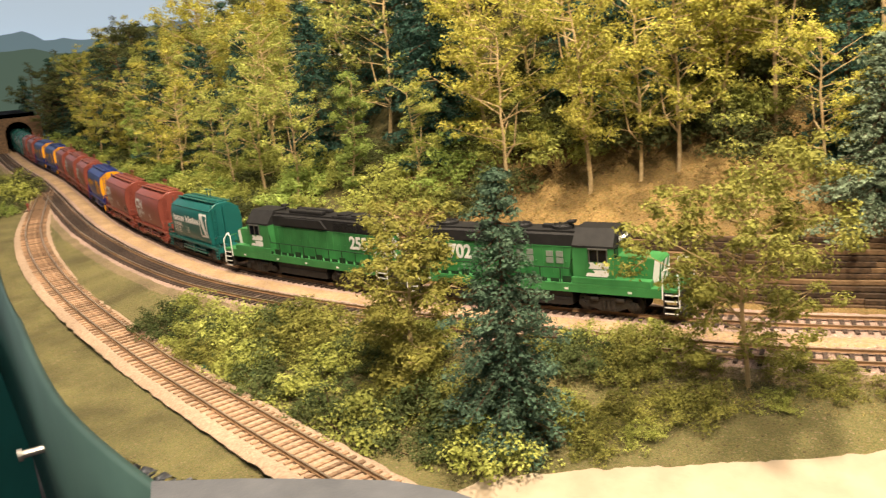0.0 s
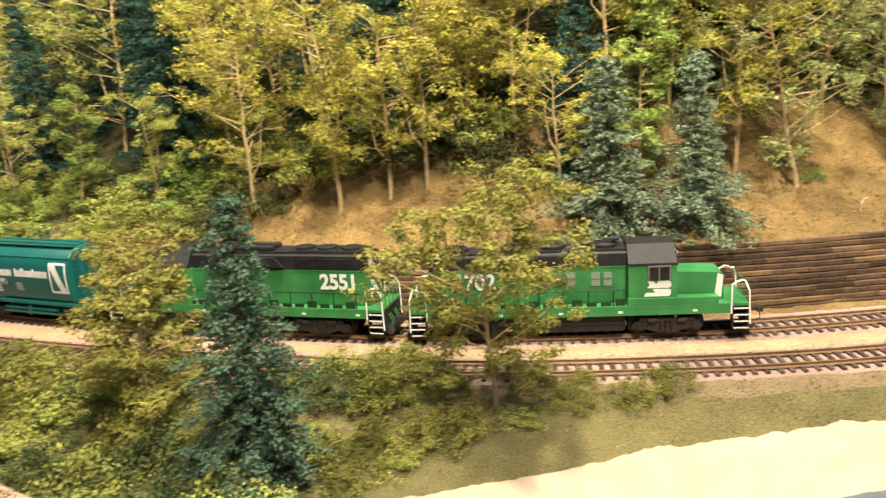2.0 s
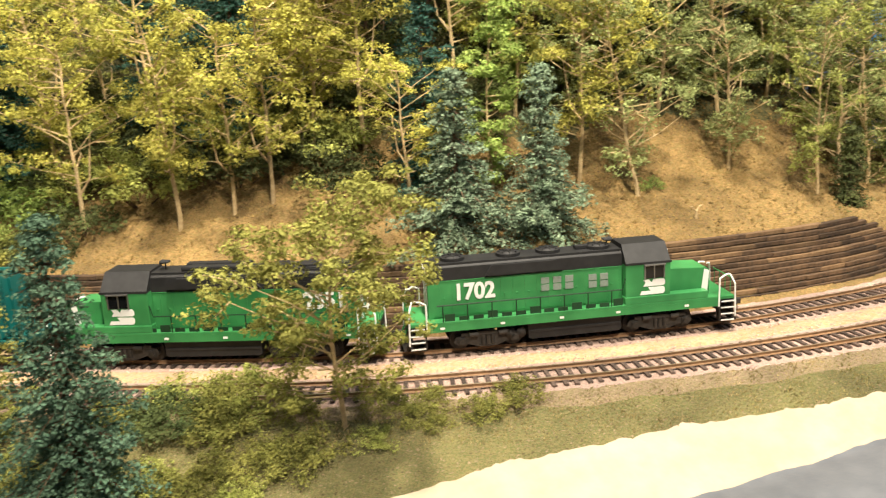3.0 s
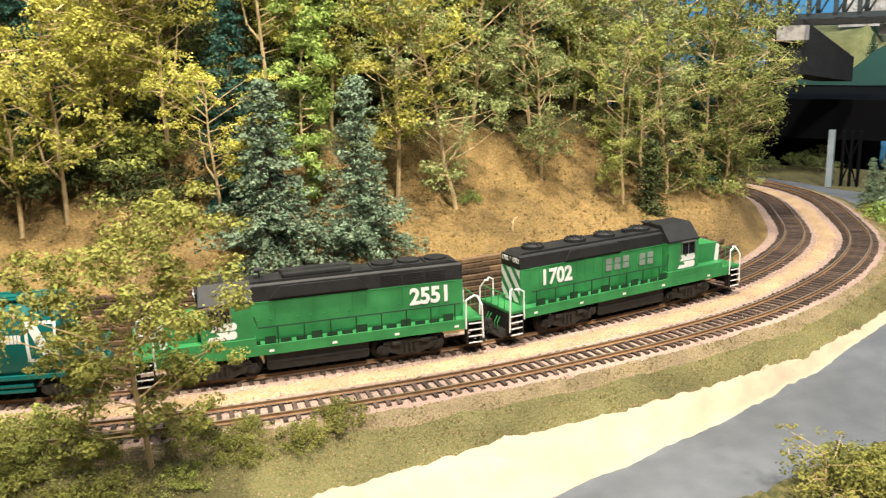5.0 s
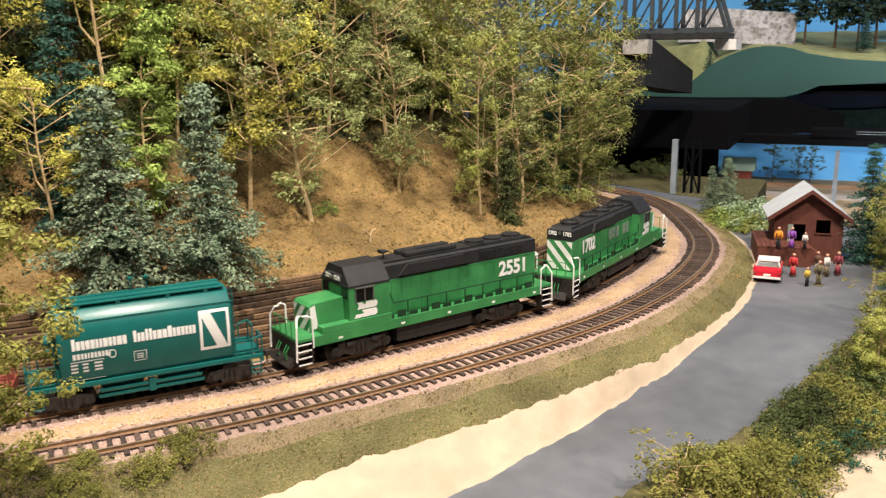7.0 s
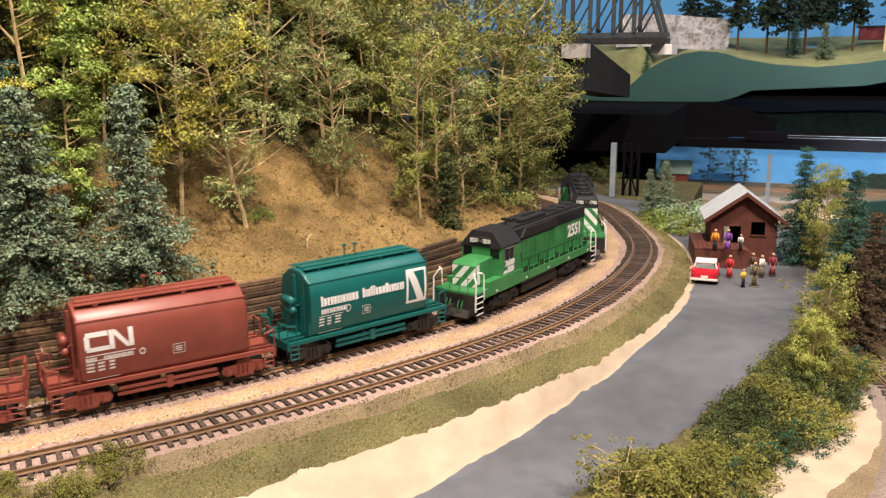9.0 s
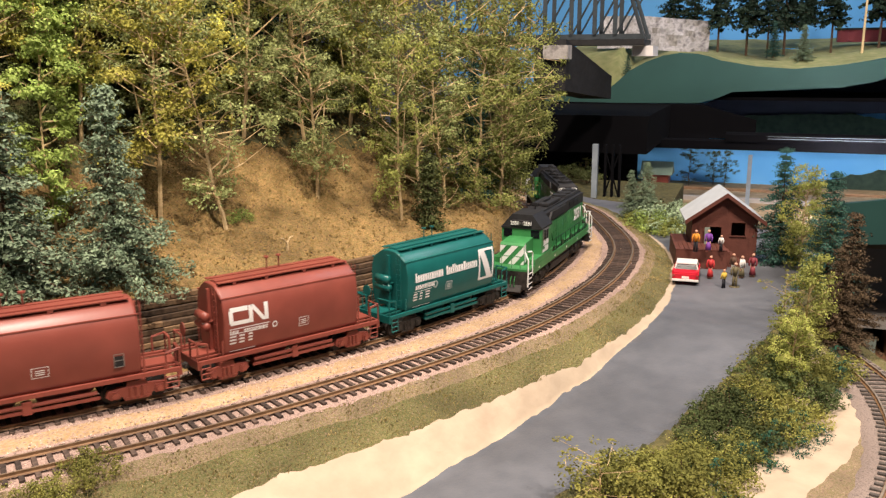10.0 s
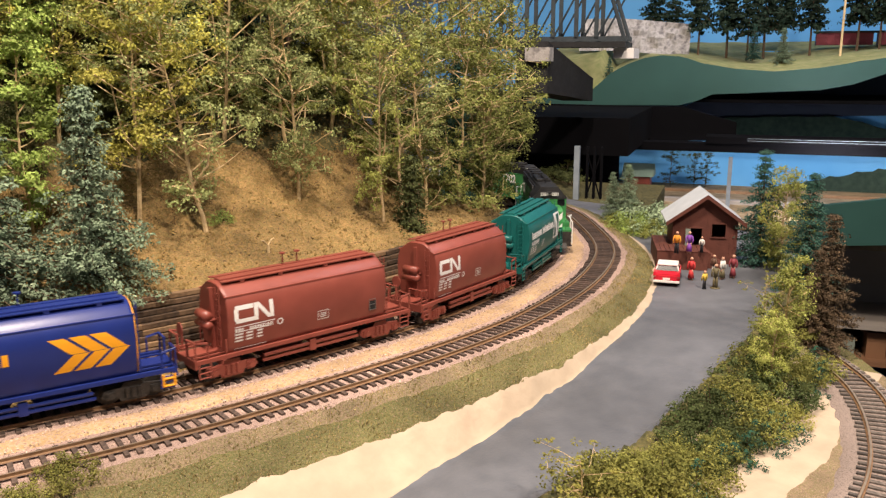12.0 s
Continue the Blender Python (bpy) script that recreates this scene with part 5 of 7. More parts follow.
def marks_blue(ho):
    for sgn in (-1, 1):
        for k in range(3):
            x = 0.0210 + k * 0.0086
            bm = bmesh.new()
            side_mark(bm, x, x + 0.0068, 0.0310, 0.0392, sgn, -0.0088 if sgn < 0 else 0.0088)
            side_mark(bm, x - 0.0076, x - 0.0008, 0.0226, 0.0308, sgn, 0.0088 if sgn < 0 else -0.0088)
            part("chevron", bm, M_YELLOW, ho, "plain yellow zigzag band")
        bm = bmesh.new()
        ragged_bars(bm, -0.0440, -0.0020, 0.0305, 0.0056, sgn, 9, 0.16, (0, 5))
        ragged_bars(bm, -0.0430, -0.0250, 0.0262, 0.0030, sgn, 8, 0.2)
        part("lettering", bm, M_YELLOW, ho)
        bm = bmesh.new()
        for x in (0.0600, 0.0652):
            tube(bm, [(x, sgn * 0.0173, 0.0060), (x, sgn * 0.0173, 0.0120)], 0.0007, 5)
        for z in (0.0062, 0.0100):
            tube(bm, [(x - 0.0055, sgn * 0.0173, z), (x, sgn * 0.0173, z)], 0.0007, 5)
        part("yellow_step", bm, M_YELLOW, ho)
    bm = bmesh.new()
    ring = [(-y, z) for y, z in SIDE[::-1]] + SIDE[1:]
    a = [bm.verts.new((0.0496, y * 0.96, 0.033 + (z - 0.033) * 0.96)) for y, z in ring]
    bm.faces.new(a)
    b = [bm.verts.new((0.0492, v.co.y, v.co.z)) for v in a]
    for i in range(len(a)):
        bm.faces.new((a[i], b[i], b[(i + 1) % len(a)], a[(i + 1) % len(a)]))
    bmesh.ops.recalc_face_normals(bm, faces=bm.faces)
    part("end_panel", bm, M_YELLOW, ho, "yellow end panel")


lead = locomotive("1702", True)
second = locomotive("2551", False)
teal = hopper(M_TEAL, "teal cylindrical covered hopper with plain white emblem", marks_teal)
red = hopper(M_OXIDE, "oxide-red cylindrical covered hopper with plain white emblem", marks_oxide)
red_tag = hopper(M_OXIDE, "oxide-red cylindrical covered hopper with black tag board", marks_plate)
blue = hopper(M_BLUE, "dark blue cylindrical covered hopper with yellow chevrons", marks_blue)
for car in (lead, second):
    car.scale = (1.043 if car is lead else 1.065, 1, 1.13)
for car, k in ((teal, 0.91), (red, 0.91), (red_tag, 1.15), (blue, 1.15)):
    car.scale = (k, 1, 1.09)
order = [teal, red, red_tag, blue]
for kind in (red, red_tag, red, blue, blue, red, red, teal, teal, teal):
    order.append(copy_thing(kind, pose(0, 0, 0)))

# distance along the rear track of the train's front
FRONT_AT = [(0, 2.442), (1, 2.538), (2, 2.631), (3, 2.721), (4, 2.807), (5, 2.891), (6, 2.977), (7, 3.062), (8, 3.149), (9, 3.237), (10, 3.323), (11, 3.408), (12, 3.493)]
CARS = [(lead, 0.0985, 0.054, 0), (second, 0.3160, 0.055, 180)]
tail = 0.4297
for c in order:
    half_length = 0.0638 * c.scale.x / 0.91
    CARS.append((c, tail + half_length, 0.0465 * c.scale.x, 0))
    tail += 2 * half_length


def motions():
    for car, back, half, turn in CARS:
        rows = []
        for k in range(25):
            t = k * 0.5
            s = float(np.interp(t, [a for a, _ in FRONT_AT], [b for _, b in FRONT_AT])) - back
            if k % 2 == 0 and 0 < k < 24:
                i = k // 2
                s = (FRONT_AT[i - 1][1] + 6 * FRONT_AT[i][1] + FRONT_AT[i + 1][1]) / 8 - back
            ax, ay, _ = LB.at(s + half)
            bx, by, _ = LB.at(s - half)
            rows.append((t, pose((ax + bx) / 2, (ay + by) / 2, 0, 0, 0, math.degrees(math.atan2(ay - by, ax - bx)) + turn)))
        walk(car, rows)


# ---- planting in front of the tracks ----
def ground_at(x, y):
    s, d = LF.near(x, y)
    return front_z(s, max(0.0, -d))[0] if d < 0 else float(hill_z(s, d - SPACING))


plant(FORE_SPRUCE, -0.005, 0.39, -0.031, 1.0, name="spruce_tree", label="tall dark blue-green model spruce standing before the front track", turn=30)
plant(FORE_TREE, -0.066, 0.446, -0.025, 1.0, name="broadleaf_tree", label="bushy yellow-olive model tree standing before the front track", turn=80)
plant(FORE_BIRCH, 0.122, 0.391, -0.032, 1.0, name="broadleaf_tree", label="thin drooping yellow-green model tree with bare trunk", turn=10)
for i, (x, y) in enumerate([(-0.261, 0.603), (-0.235, 0.577), (-0.207, 0.552), (-0.175, 0.507), (-0.155, 0.483), (-0.243, 0.619), (-0.194, 0.567), (-0.16, 0.547), (-0.129, 0.507), (-0.132, 0.46), (-0.107, 0.43),
                            (-0.089, 0.412), (-0.111, 0.483), (-0.059, 0.413), (-0.041, 0.388), (-0.1, 0.487), (-0.079, 0.433), (-0.135, 0.536), (-0.03, 0.42), (-0.045, 0.45), (0.02, 0.40), (-0.02, 0.365)]):
    plant(tree_rng.choice([HEDGE, HEDGE, BUSH_O, HEDGE_G, BUSH_O]), x, y, ground_at(x, y) - 0.003, tree_rng.uniform(0.75, 1.2), name="bush", label="olive-green lichen bush beside the siding", group="foreground bushes")
for x, y in ((-0.20, 0.525), (-0.165, 0.485), (-0.09, 0.425), (-0.045, 0.40)):
    plant(BUSH_T, x, y, ground_at(x, y) - 0.002, 0.45, name="bush", label="small tuft of teal lichen in the bushes")
for i, (x, y) in enumerate([(0.036, 0.394), (0.057, 0.394), (0.038, 0.372), (0.062, 0.373), (0.078, 0.388), (0.101, 0.416), (0.099, 0.38), (0.131, 0.377), (0.156, 0.383), (0.165, 0.374), (0.189, 0.372), (0.213, 0.372), (0.145, 0.40), (0.17, 0.39)]):
    plant(tree_rng.choice([HEDGE, BUSH_O, HEDGE, HEDGE]), x, y, ground_at(x, y) - 0.004, tree_rng.uniform(0.45, 0.75) * (0.75 if x > 0.12 else 1), name="bush", label="low olive scrub at the top of the plaster bank", group="foreground bushes")

belt_rng = random.Random(31)
for i in range(46):
    u, v = belt_rng.random() * 0.68, belt_rng.uniform(-0.022, 0.024)
    x, y = -0.23 + 0.45 * u + 0.4 * v, 0.565 - 0.195 * u + 0.9 * v
    plant(belt_rng.choice([HEDGE, HEDGE_G, BUSH_O, HEDGE]), x, y, ground_at(x, y) - 0.004, belt_rng.uniform(0.45, 0.85), name="bush", label="olive-green scrub between siding and front track", group="foreground bushes")

# hedge along the road
for x, y in ((0.385, 0.195), (0.404, 0.19), (0.422, 0.186), (0.441, 0.182), (0.469, 0.18), (0.499, 0.179), (0.53, 0.18), (0.555, 0.178), (0.466, 0.165), (0.434, 0.165), (0.408, 0.17), (0.505, 0.162), (0.53, 0.158), (0.561, 0.16), (0.595, 0.163), (0.624, 0.16), (0.58, 0.178), (0.61, 0.185), (0.485, 0.17), (0.45, 0.172), (0.645, 0.185)):
    plant(tree_rng.choice([HEDGE, HEDGE, HEDGE, HEDGE_G]), x, y, ground_at(x, y) - 0.004, tree_rng.uniform(0.6, 0.95), name="bush", label="leafy olive-green hedge bush beside the grey road", group="roadside hedge")
for x, y in ((0.455, 0.158), (0.475, 0.153), (0.495, 0.152), (0.515, 0.149), (0.60, 0.150), (0.615, 0.152), (0.425, 0.162), (0.63, 0.160)):
    plant(BUSH_T, x, y, ground_at(x, y) - 0.002, 0.6, name="bush", label="tuft of teal lichen under the hedge", group="roadside hedge")
plant(SPINDLY, 0.372, 0.197, ground_at(0.372, 0.197) - 0.003, 0.32, name="bush", label="spindly yellow-green sprig at the road edge", wide=1.4)
plant(HEDGE_TREE, 0.574, 0.168, -0.02, 0.82, name="broadleaf_tree", label="small yellow-green tree in the roadside hedge", wide=0.85)
plant(HEDGE_TREE, 0.553, 0.166, -0.02, 0.5, name="broadleaf_tree", label="small yellow-green tree in the roadside hedge", wide=1.0)
plant(SPINDLY, 0.688, 0.213, -0.012, 0.3, name="bush", label="spindly yellow-green sprig at the road edge", wide=1.3)
plant(BROWNFIR, 0.672, 0.165, -0.02, 0.66, name="fir_tree", label="brown withered model fir by the road")
plant(BROWNFIR, 0.655, 0.168, -0.02, 0.50, name="fir_tree", label="brown withered model fir by the road")
plant(FIR, 0.762, 0.203, -0.012, 0.72, name="fir_tree", label="dark green model fir beyond the hedge", wide=1.05)
plant(FIR, 0.845, 0.268, -0.012, 0.78, name="fir_tree", label="dark green model fir beside the shed", wide=1.0)
plant(HEDGE_TREE, 0.825, 0.242, -0.012, 1.0, name="broadleaf_tree", label="pale yellow-green tree beside the shed", wide=0.8)
plant(HEDGE_TREE, 0.80, 0.222, -0.012, 0.75, name="broadleaf_tree", label="pale yellow-green tree beside the shed", wide=0.8)
plant(SPRUCE, 0.935, 0.448, -0.010, 0.60, name="spruce_tree", label="frosted blue-green spruce behind the shed", wide=0.9)
plant(SPRUCE, 0.945, 0.472, -0.010, 0.50, name="spruce_tree", label="frosted blue-green spruce behind the shed", wide=0.9)
for x, y, k, kind in ((0.91, 0.43, 1.0, BUSH_G), (0.905, 0.415, 0.9, BUSH_O), (0.93, 0.42, 1.3, BUSH_P), (0.95, 0.41, 1.4, BUSH_P), (0.96, 0.44, 1.2, BUSH_D), (0.92, 0.455, 0.8, BUSH_O)):
    plant(kind, x, y, -0.012, k, name="bush", label="pale and green shrubs behind the loading platform", group="shed shrubs")


# ---- weeds on the grass shoulder ----
def scatter_tufts():
    rng = random.Random(12)
    verts, faces = [], []
    for _ in range(9000):
        s = rng.uniform(2.35, 3.35)
        n = rng.uniform(0.020, 0.048)
        z, k = front_z(s, n)
        if k not in (0, 2):
            continue
        x, y, _h = LF.at(s, -n)
        for _b in range(3):
            a = rng.uniform(0, 6.283)
            w, h = 0.0003, rng.uniform(0.0006, 0.0014)
            i = len(verts)
            dx, dy = math.cos(a) * w, math.sin(a) * w
            lx, ly = rng.uniform(-h, h) * 0.6, rng.uniform(-h, h) * 0.6
            verts += [(x - dx, y - dy, z - 0.0006), (x + dx, y + dy, z - 0.0006), (x + lx, y + ly, z + h)]
            faces.append((i, i + 1, i + 2))
    tagged(new("grass_tufts", mesh_of("grass_tufts", verts, faces, [M_TUFT])), "short olive grass tufts on the shoulder", "grass", kind="stuff")


def scatter_stones():
    rng = random.Random(13)
    verts, faces = [], []
    for _ in range(9000):
        if rng.random() < 0.75:
            s, d = rng.uniform(2.3, 3.3), rng.choice((rng.uniform(-0.022, 0.022), SPACING + rng.uniform(-0.022, 0.022)))
            z = -0.0034
        else:
            s, d = rng.uniform(2.4, 3.2), rng.uniform(0.02, 0.038)
            z = -0.0026
        x, y, _h = LF.at(s, d)
        r = rng.uniform(0.0003, 0.0007)
        i = len(verts)
        verts += [(x - r, y - r * rng.uniform(.4, 1), z), (x + r, y - r * rng.uniform(.4, 1), z), (x + r * rng.uniform(-.5, .5), y + r, z), (x + rng.uniform(-r, r) * 0.4, y + rng.uniform(-r, r) * 0.4, z + r * 1.1)]
        faces += [(i, i + 1, i + 3), (i + 1, i + 2, i + 3), (i + 2, i, i + 3)]
    tagged(new("ballast_stones", mesh_of("ballast_stones", verts, faces, [M_STONES])), "loose pink and tan ballast stones", "gravel", kind="stuff")


def scatter_litter():
    """Coarse turf crumbs over the open slope."""
    rng = random.Random(14)
    verts, faces = [], []
    for _ in range(15000):
        s, d = rng.uniform(2.2, 3.15), rng.uniform(0.05, 0.20)
        x, y, _h = LB.at(s, d)
        z = float(hill_z(s, d)) + 0.004 * (noise.noise((x * 90, y * 90, 7.0)) + 0.6 * noise.noise((x * 260, y * 260, 9.0))) * (1 if d > 0.06 else 0.25)
        r = rng.uniform(0.0006, 0.0015)
        i = len(verts)
        a = rng.uniform(0, 6.283)
        for q in range(3):
            verts.append((x + r * math.cos(a + q * 2.1), y + r * math.sin(a + q * 2.1), z - 0.0004 + rng.uniform(-0.0003, 0.0003)))
        verts.append((x + rng.uniform(-r, r) * 0.4, y + rng.uniform(-r, r) * 0.4, z + r * rng.uniform(0.5, 1.1)))
        faces += [(i, i + 1, i + 3), (i + 1, i + 2, i + 3), (i + 2, i, i + 3)]
    tagged(new("slope_turf", mesh_of("slope_turf", verts, faces, [M_LITTER])), "coarse tan and olive turf crumbs on the slope", "turf", kind="stuff")


M_LITTER = mat("tan_olive_turf_crumbs", [(0.16, 0.11, 0.04), (0.26, 0.175, 0.065)], 60, 0.95, island=0.3, spec=0.1)
scatter_litter()
M_TUFT = mat("straw_olive_grass", [(0.24, 0.21, 0.07), (0.42, 0.32, 0.15)], 60, 0.9, island=0.5, spec=0.2)
M_STONES = mat("loose_ballast_stone", [(0.34, 0.24, 0.20), (0.5, 0.38, 0.30)], 60, 0.9, island=0.5, spec=0.3)
scatter_tufts()
scatter_stones()

# ---- table front at the near left ----
M_FASCIA = mat("dark_teal_fascia", [(0.028, 0.062, 0.058), (0.036, 0.075, 0.070)], 30, 0.45, wide=0.15)
# near-black for black parts, and for shade put into colour under shelves
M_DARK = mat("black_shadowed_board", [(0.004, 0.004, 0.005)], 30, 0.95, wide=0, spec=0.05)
M_CYAN = mat("bright_teal_board", [(0.01, 0.13, 0.125)], 30, 0.5, wide=0.1)


def build_fascia():
    edge = smooth_line([(-1.4, 2.28), (-0.95, 1.5), (-0.70, 1.12), (-0.544, 0.879), (-0.412, 0.668), (-0.30, 0.489), (-0.227, 0.401), (-0.178, 0.348), (-0.12, 0.30), (-0.04, 0.25)], 0.02)
    verts, faces = [], []
    for i, (x, y) in enumerate(edge):
        z = np.interp(i / len(edge), [0, 0.5, 1], [-0.010, -0.018, -0.020])
        for dx, zz in ((0.0, z), (-0.006, z + 0.0005), (-0.006, z - 0.24), (0.0, z - 0.24)):
            verts.append((x + dx, y + dx * 0.6, zz))
        if i:
            for k in range(4):
                a, b = (i - 1) * 4 + k, (i - 1) * 4 + (k + 1) % 4
                faces.append((a, b, b + 4, a + 4))
    f = thing("fascia", "dark teal curved fascia board at the layout edge", "fascia", kind="structure")
    new("fascia_board", mesh_of("fascia_board", verts, faces, [M_FASCIA], None, True)).parent = f
    bm = bmesh.new()
    cyl(bm, (-0.392, 0.61, -0.115), (-0.85, -0.5, 0), 0.0035, 0.022, 14)
    cyl(bm, (-0.402, 0.604, -0.115), (-0.85, -0.5, 0), 0.0055, 0.004, 16)
    part("peg", bm, M_STEEL, f, "short steel peg")


build_fascia()
bm = bmesh.new()
slab(bm, [(-0.185, 0.346), (-0.140, 0.342), (-0.102, 0.336), (-0.066, 0.329), (-0.037, 0.315), (0.0, 0.285), (0.01, 0.2), (-0.15, 0.24)], -0.018, -0.0125)
tagged(part("road_apron", bm, M_ROAD), "grey painted road end over the siding", "road", kind="structure")
bm = bmesh.new()
box(bm, -1.05, -0.80, 0.95, 1.30, -1.0, -0.20, 0.004)
cab_ob = thing("storage_cabinet", "teal storage cabinet with a black front slab beyond the fascia", "cabinet")
part("cabinet_body", bm, M_CYAN, cab_ob)
# solid near-black slab gives the look of a dark opening
bm = bmesh.new()
box(bm, -0.84, -0.77, 0.93, 0.96, -0.9, -0.24)
part("open_front", bm, M_DARK, cab_ob)

# switch stand, tunnel portal
st = thing("switch_stand", "small rusty red switch stand beside the siding points", "switch stand", pose(-0.655, 1.19, -0.004))
bm = bmesh.new()
box(bm, -0.012, 0.012, -0.003, 0.003, 0, 0.002)
part("base_plank", bm, M_TIMBER, st)
bm = bmesh.new()
cyl(bm, (-0.006, 0, 0.006), (0, 0, 1), 0.0012, 0.010, 8)
box(bm, -0.008, -0.004, -0.0008, 0.0008, 0.009, 0.013)
part("target", bm, M_OXIDE, st)


def build_portal():
    x, y, h = LB.at(0.16)
    p = thing("tunnel_portal", "dark stone tunnel mouth on the rear track", "tunnel", pose(x, y, 0, 0, 0, h), kind="structure")
    bm = bmesh.new()
    arch = [(math.cos(a) * 0.034, 0.045 + math.sin(a) * 0.034) for a in np.linspace(0, math.pi, 12)]
    outline = [(0.034, -0.004)] + arch + [(-0.034, -0.004), (-0.06, -0.004), (-0.06, 0.09), (0.06, 0.09), (0.06, -0.004)]
    prism(bm, outline, -0.01, 0.01)
    bmesh.ops.rotate(bm, cent=(0, 0, 0), matrix=Matrix.Rotation(math.pi / 2, 3, "Z"), verts=bm.verts)
    part("portal_face", bm, M_TIMBER, p)
    # near-black lining puts the tunnel's darkness into its colour
    bm = bmesh.new()
    box(bm, -0.4, -0.012, -0.05, 0.05, -0.003, 0.1)
    bmesh.ops.delete(bm, geom=[f for f in bm.faces if f.normal.x > 0.9], context="FACES_ONLY")
    part("bore", bm, M_DARK, p)


M_STONE = mat("grey_rock", [(0.22, 0.21, 0.20), (0.40, 0.38, 0.36), (0.15, 0.14, 0.14)], 70, 0.9, 0.004, 60, wide=0.2)
build_portal()
for x, y, k, kind in ((-0.72, 1.22, 1.4, BUSH_D), (-0.745, 1.30, 1.6, BUSH_O), (-0.70, 1.17, 1.0, BUSH_G), (-0.78, 1.38, 1.8, BUSH_D), (-0.82, 1.45, 1.8, BUSH_O)):
    plant(kind, x, y, -0.008, k, name="bush", label="green and brown bushes behind the siding points", group="points bushes")


# ---- shed, platform, car and figures ----
M_SHED = mat("red_brown_board_siding", [(0.085, 0.026, 0.017), (0.115, 0.036, 0.024)], 120, 0.75, 0.0002, 400, wide=0.15)
M_TIN = mat("pale_grey_tin_roof", [(0.42, 0.45, 0.47), (0.50, 0.53, 0.55)], 60, 0.45, wide=0.1)
M_CARRED = mat("glossy_red_car_paint", [(0.52, 0.016, 0.03)], 30, 0.25, wide=0)
M_CREAM = mat("white_car_paint", [(0.72, 0.70, 0.66)], 30, 0.3, wide=0)
M_TYRE = mat("black_rubber", [(0.012, 0.012, 0.012)], 60, 0.8, wide=0)
FIGPAINT = {n: mat(n, [c], 60, 0.6, wide=0) for n, c in (("skin_paint", (0.55, 0.30, 0.20)), ("orange_paint", (0.60, 0.24, 0.02)), ("purple_paint", (0.18, 0.05, 0.30)), ("red_paint", (0.45, 0.03, 0.03)), ("white_paint", (0.62, 0.60, 0.56)),
                                                      ("olive_paint", (0.12, 0.10, 0.05)), ("black_paint", (0.015, 0.015, 0.02)), ("maroon_paint", (0.20, 0.03, 0.04)), ("yellow_paint", (0.62, 0.42, 0.06)), ("brown_paint", (0.10, 0.05, 0.03)))}


def build_shed():
    th = math.degrees(math.atan2(-0.88, 0.475))
    sh = thing("shed", "red-brown board shed with pale tin gable roof", "shed", pose(0.80, 0.336, -0.011, 0, 0, th))
    W, D, E, A = 0.0595, 0.052, 0.044, 0.0655
    # front wall with a door and a window opening, u along the front, v to the back
    bm = bmesh.new()
    door, win = (0.016, 0.027, 0.010, 0.034), (0.036, 0.0485, 0.026, 0.0385)
    cuts = [(0, door[0], 0, E), (door[0], door[1], door[3], E), (door[0], door[1], 0, door[2]), (door[1], win[0], 0, E), (win[0], win[1], 0, win[2]), (win[0], win[1], win[3], E), (win[1], W, 0, E)]
    for u0, u1, z0, z1 in cuts:
        box(bm, u0, u1, 0, 0.0015, z0, z1)
    prism(bm, [(0, E), (W, E), (W / 2, A)], 0, 0.0015)
    wall = part("front_wall", bm, M_SHED, sh)
    for i in range(14):
        u = 0.002 + i * 0.0042
        if not (door[0] - 0.001 < u < door[1] + 0.001 or win[0] - 0.001 < u < win[1] + 0.001):
            bm = bmesh.new()
            box(bm, u, u + 0.0006, -0.0004, 0.0, 0.0, E + min(u, W - u) * (A - E) / (W / 2))
            part("batten", bm, M_SHED, wall)
    for name, o in (("window_frame", win), ("door_frame", door)):
        bm = bmesh.new()
        box(bm, o[0] - 0.001, o[0], -0.0006, 0.001, o[2], o[3] + 0.001), box(bm, o[1], o[1] + 0.001, -0.0006, 0.001, o[2], o[3] + 0.001)
        box(bm, o[0], o[1], -0.0006, 0.001, o[3], o[3] + 0.001), box(bm, o[0] - 0.0014, o[1] + 0.0014, -0.0010, 0.001, o[2] - 0.001, o[2])
        part(name, bm, M_SHED, wall)
    bm = bmesh.new()
    box(bm, door[0] - 0.0045, door[0], -0.004, -0.0034, door[2], door[3])
    part("open_door", bm, M_GRILLE, sh, "half-open grey door")
    for name, u0, u1, v0, v1 in (("side_wall", 0, 0.0015, 0.0015, D), ("side_wall", W - 0.0015, W, 0.0015, D), ("back_wall", 0.0015, W - 0.0015, D - 0.0015, D)):
        bm = bmesh.new()
        box(bm, u0, u1, v0, v1, 0, E)
        part(name, bm, M_SHED, sh)
    bm = bmesh.new()
    box(bm, 0.0015, W - 0.0015, 0.0015, D - 0.0015, 0.0085, 0.0095)
    part("floor", bm, M_TIMBER, sh)
    for k in (-1, 1):
        bm = bmesh.new()
        o = 0.007
        e0, e1 = (-o, W / 2) if k < 0 else (W / 2, W + o)
        zlow = E - o * (A - E) / (W / 2)
        pts = [(e0, zlow), (e1, A + 0.0002)] if k < 0 else [(e0, A + 0.0002), (e1, zlow)]
        prism(bm, pts + [(p[0], p[1] + 0.0014) for p in pts[::-1]], -0.006, D + 0.005)
        roof = part("roof_sheet", bm, M_TIN, sh)
        bm = bmesh.new()
        prism(bm, [(p[0], p[1] - 0.0022) for p in pts] + [(p[0], p[1] + 0.0016) for p in pts[::-1]], -0.0072, -0.0060)
        part("barge_board", bm, M_SHED, roof)
    # platform with steps
    pl = thing("loading_platform", "red-brown board loading platform in front of the shed", "platform", pose(0.80, 0.336, -0.011, 0, 0, th))
    bm = bmesh.new()
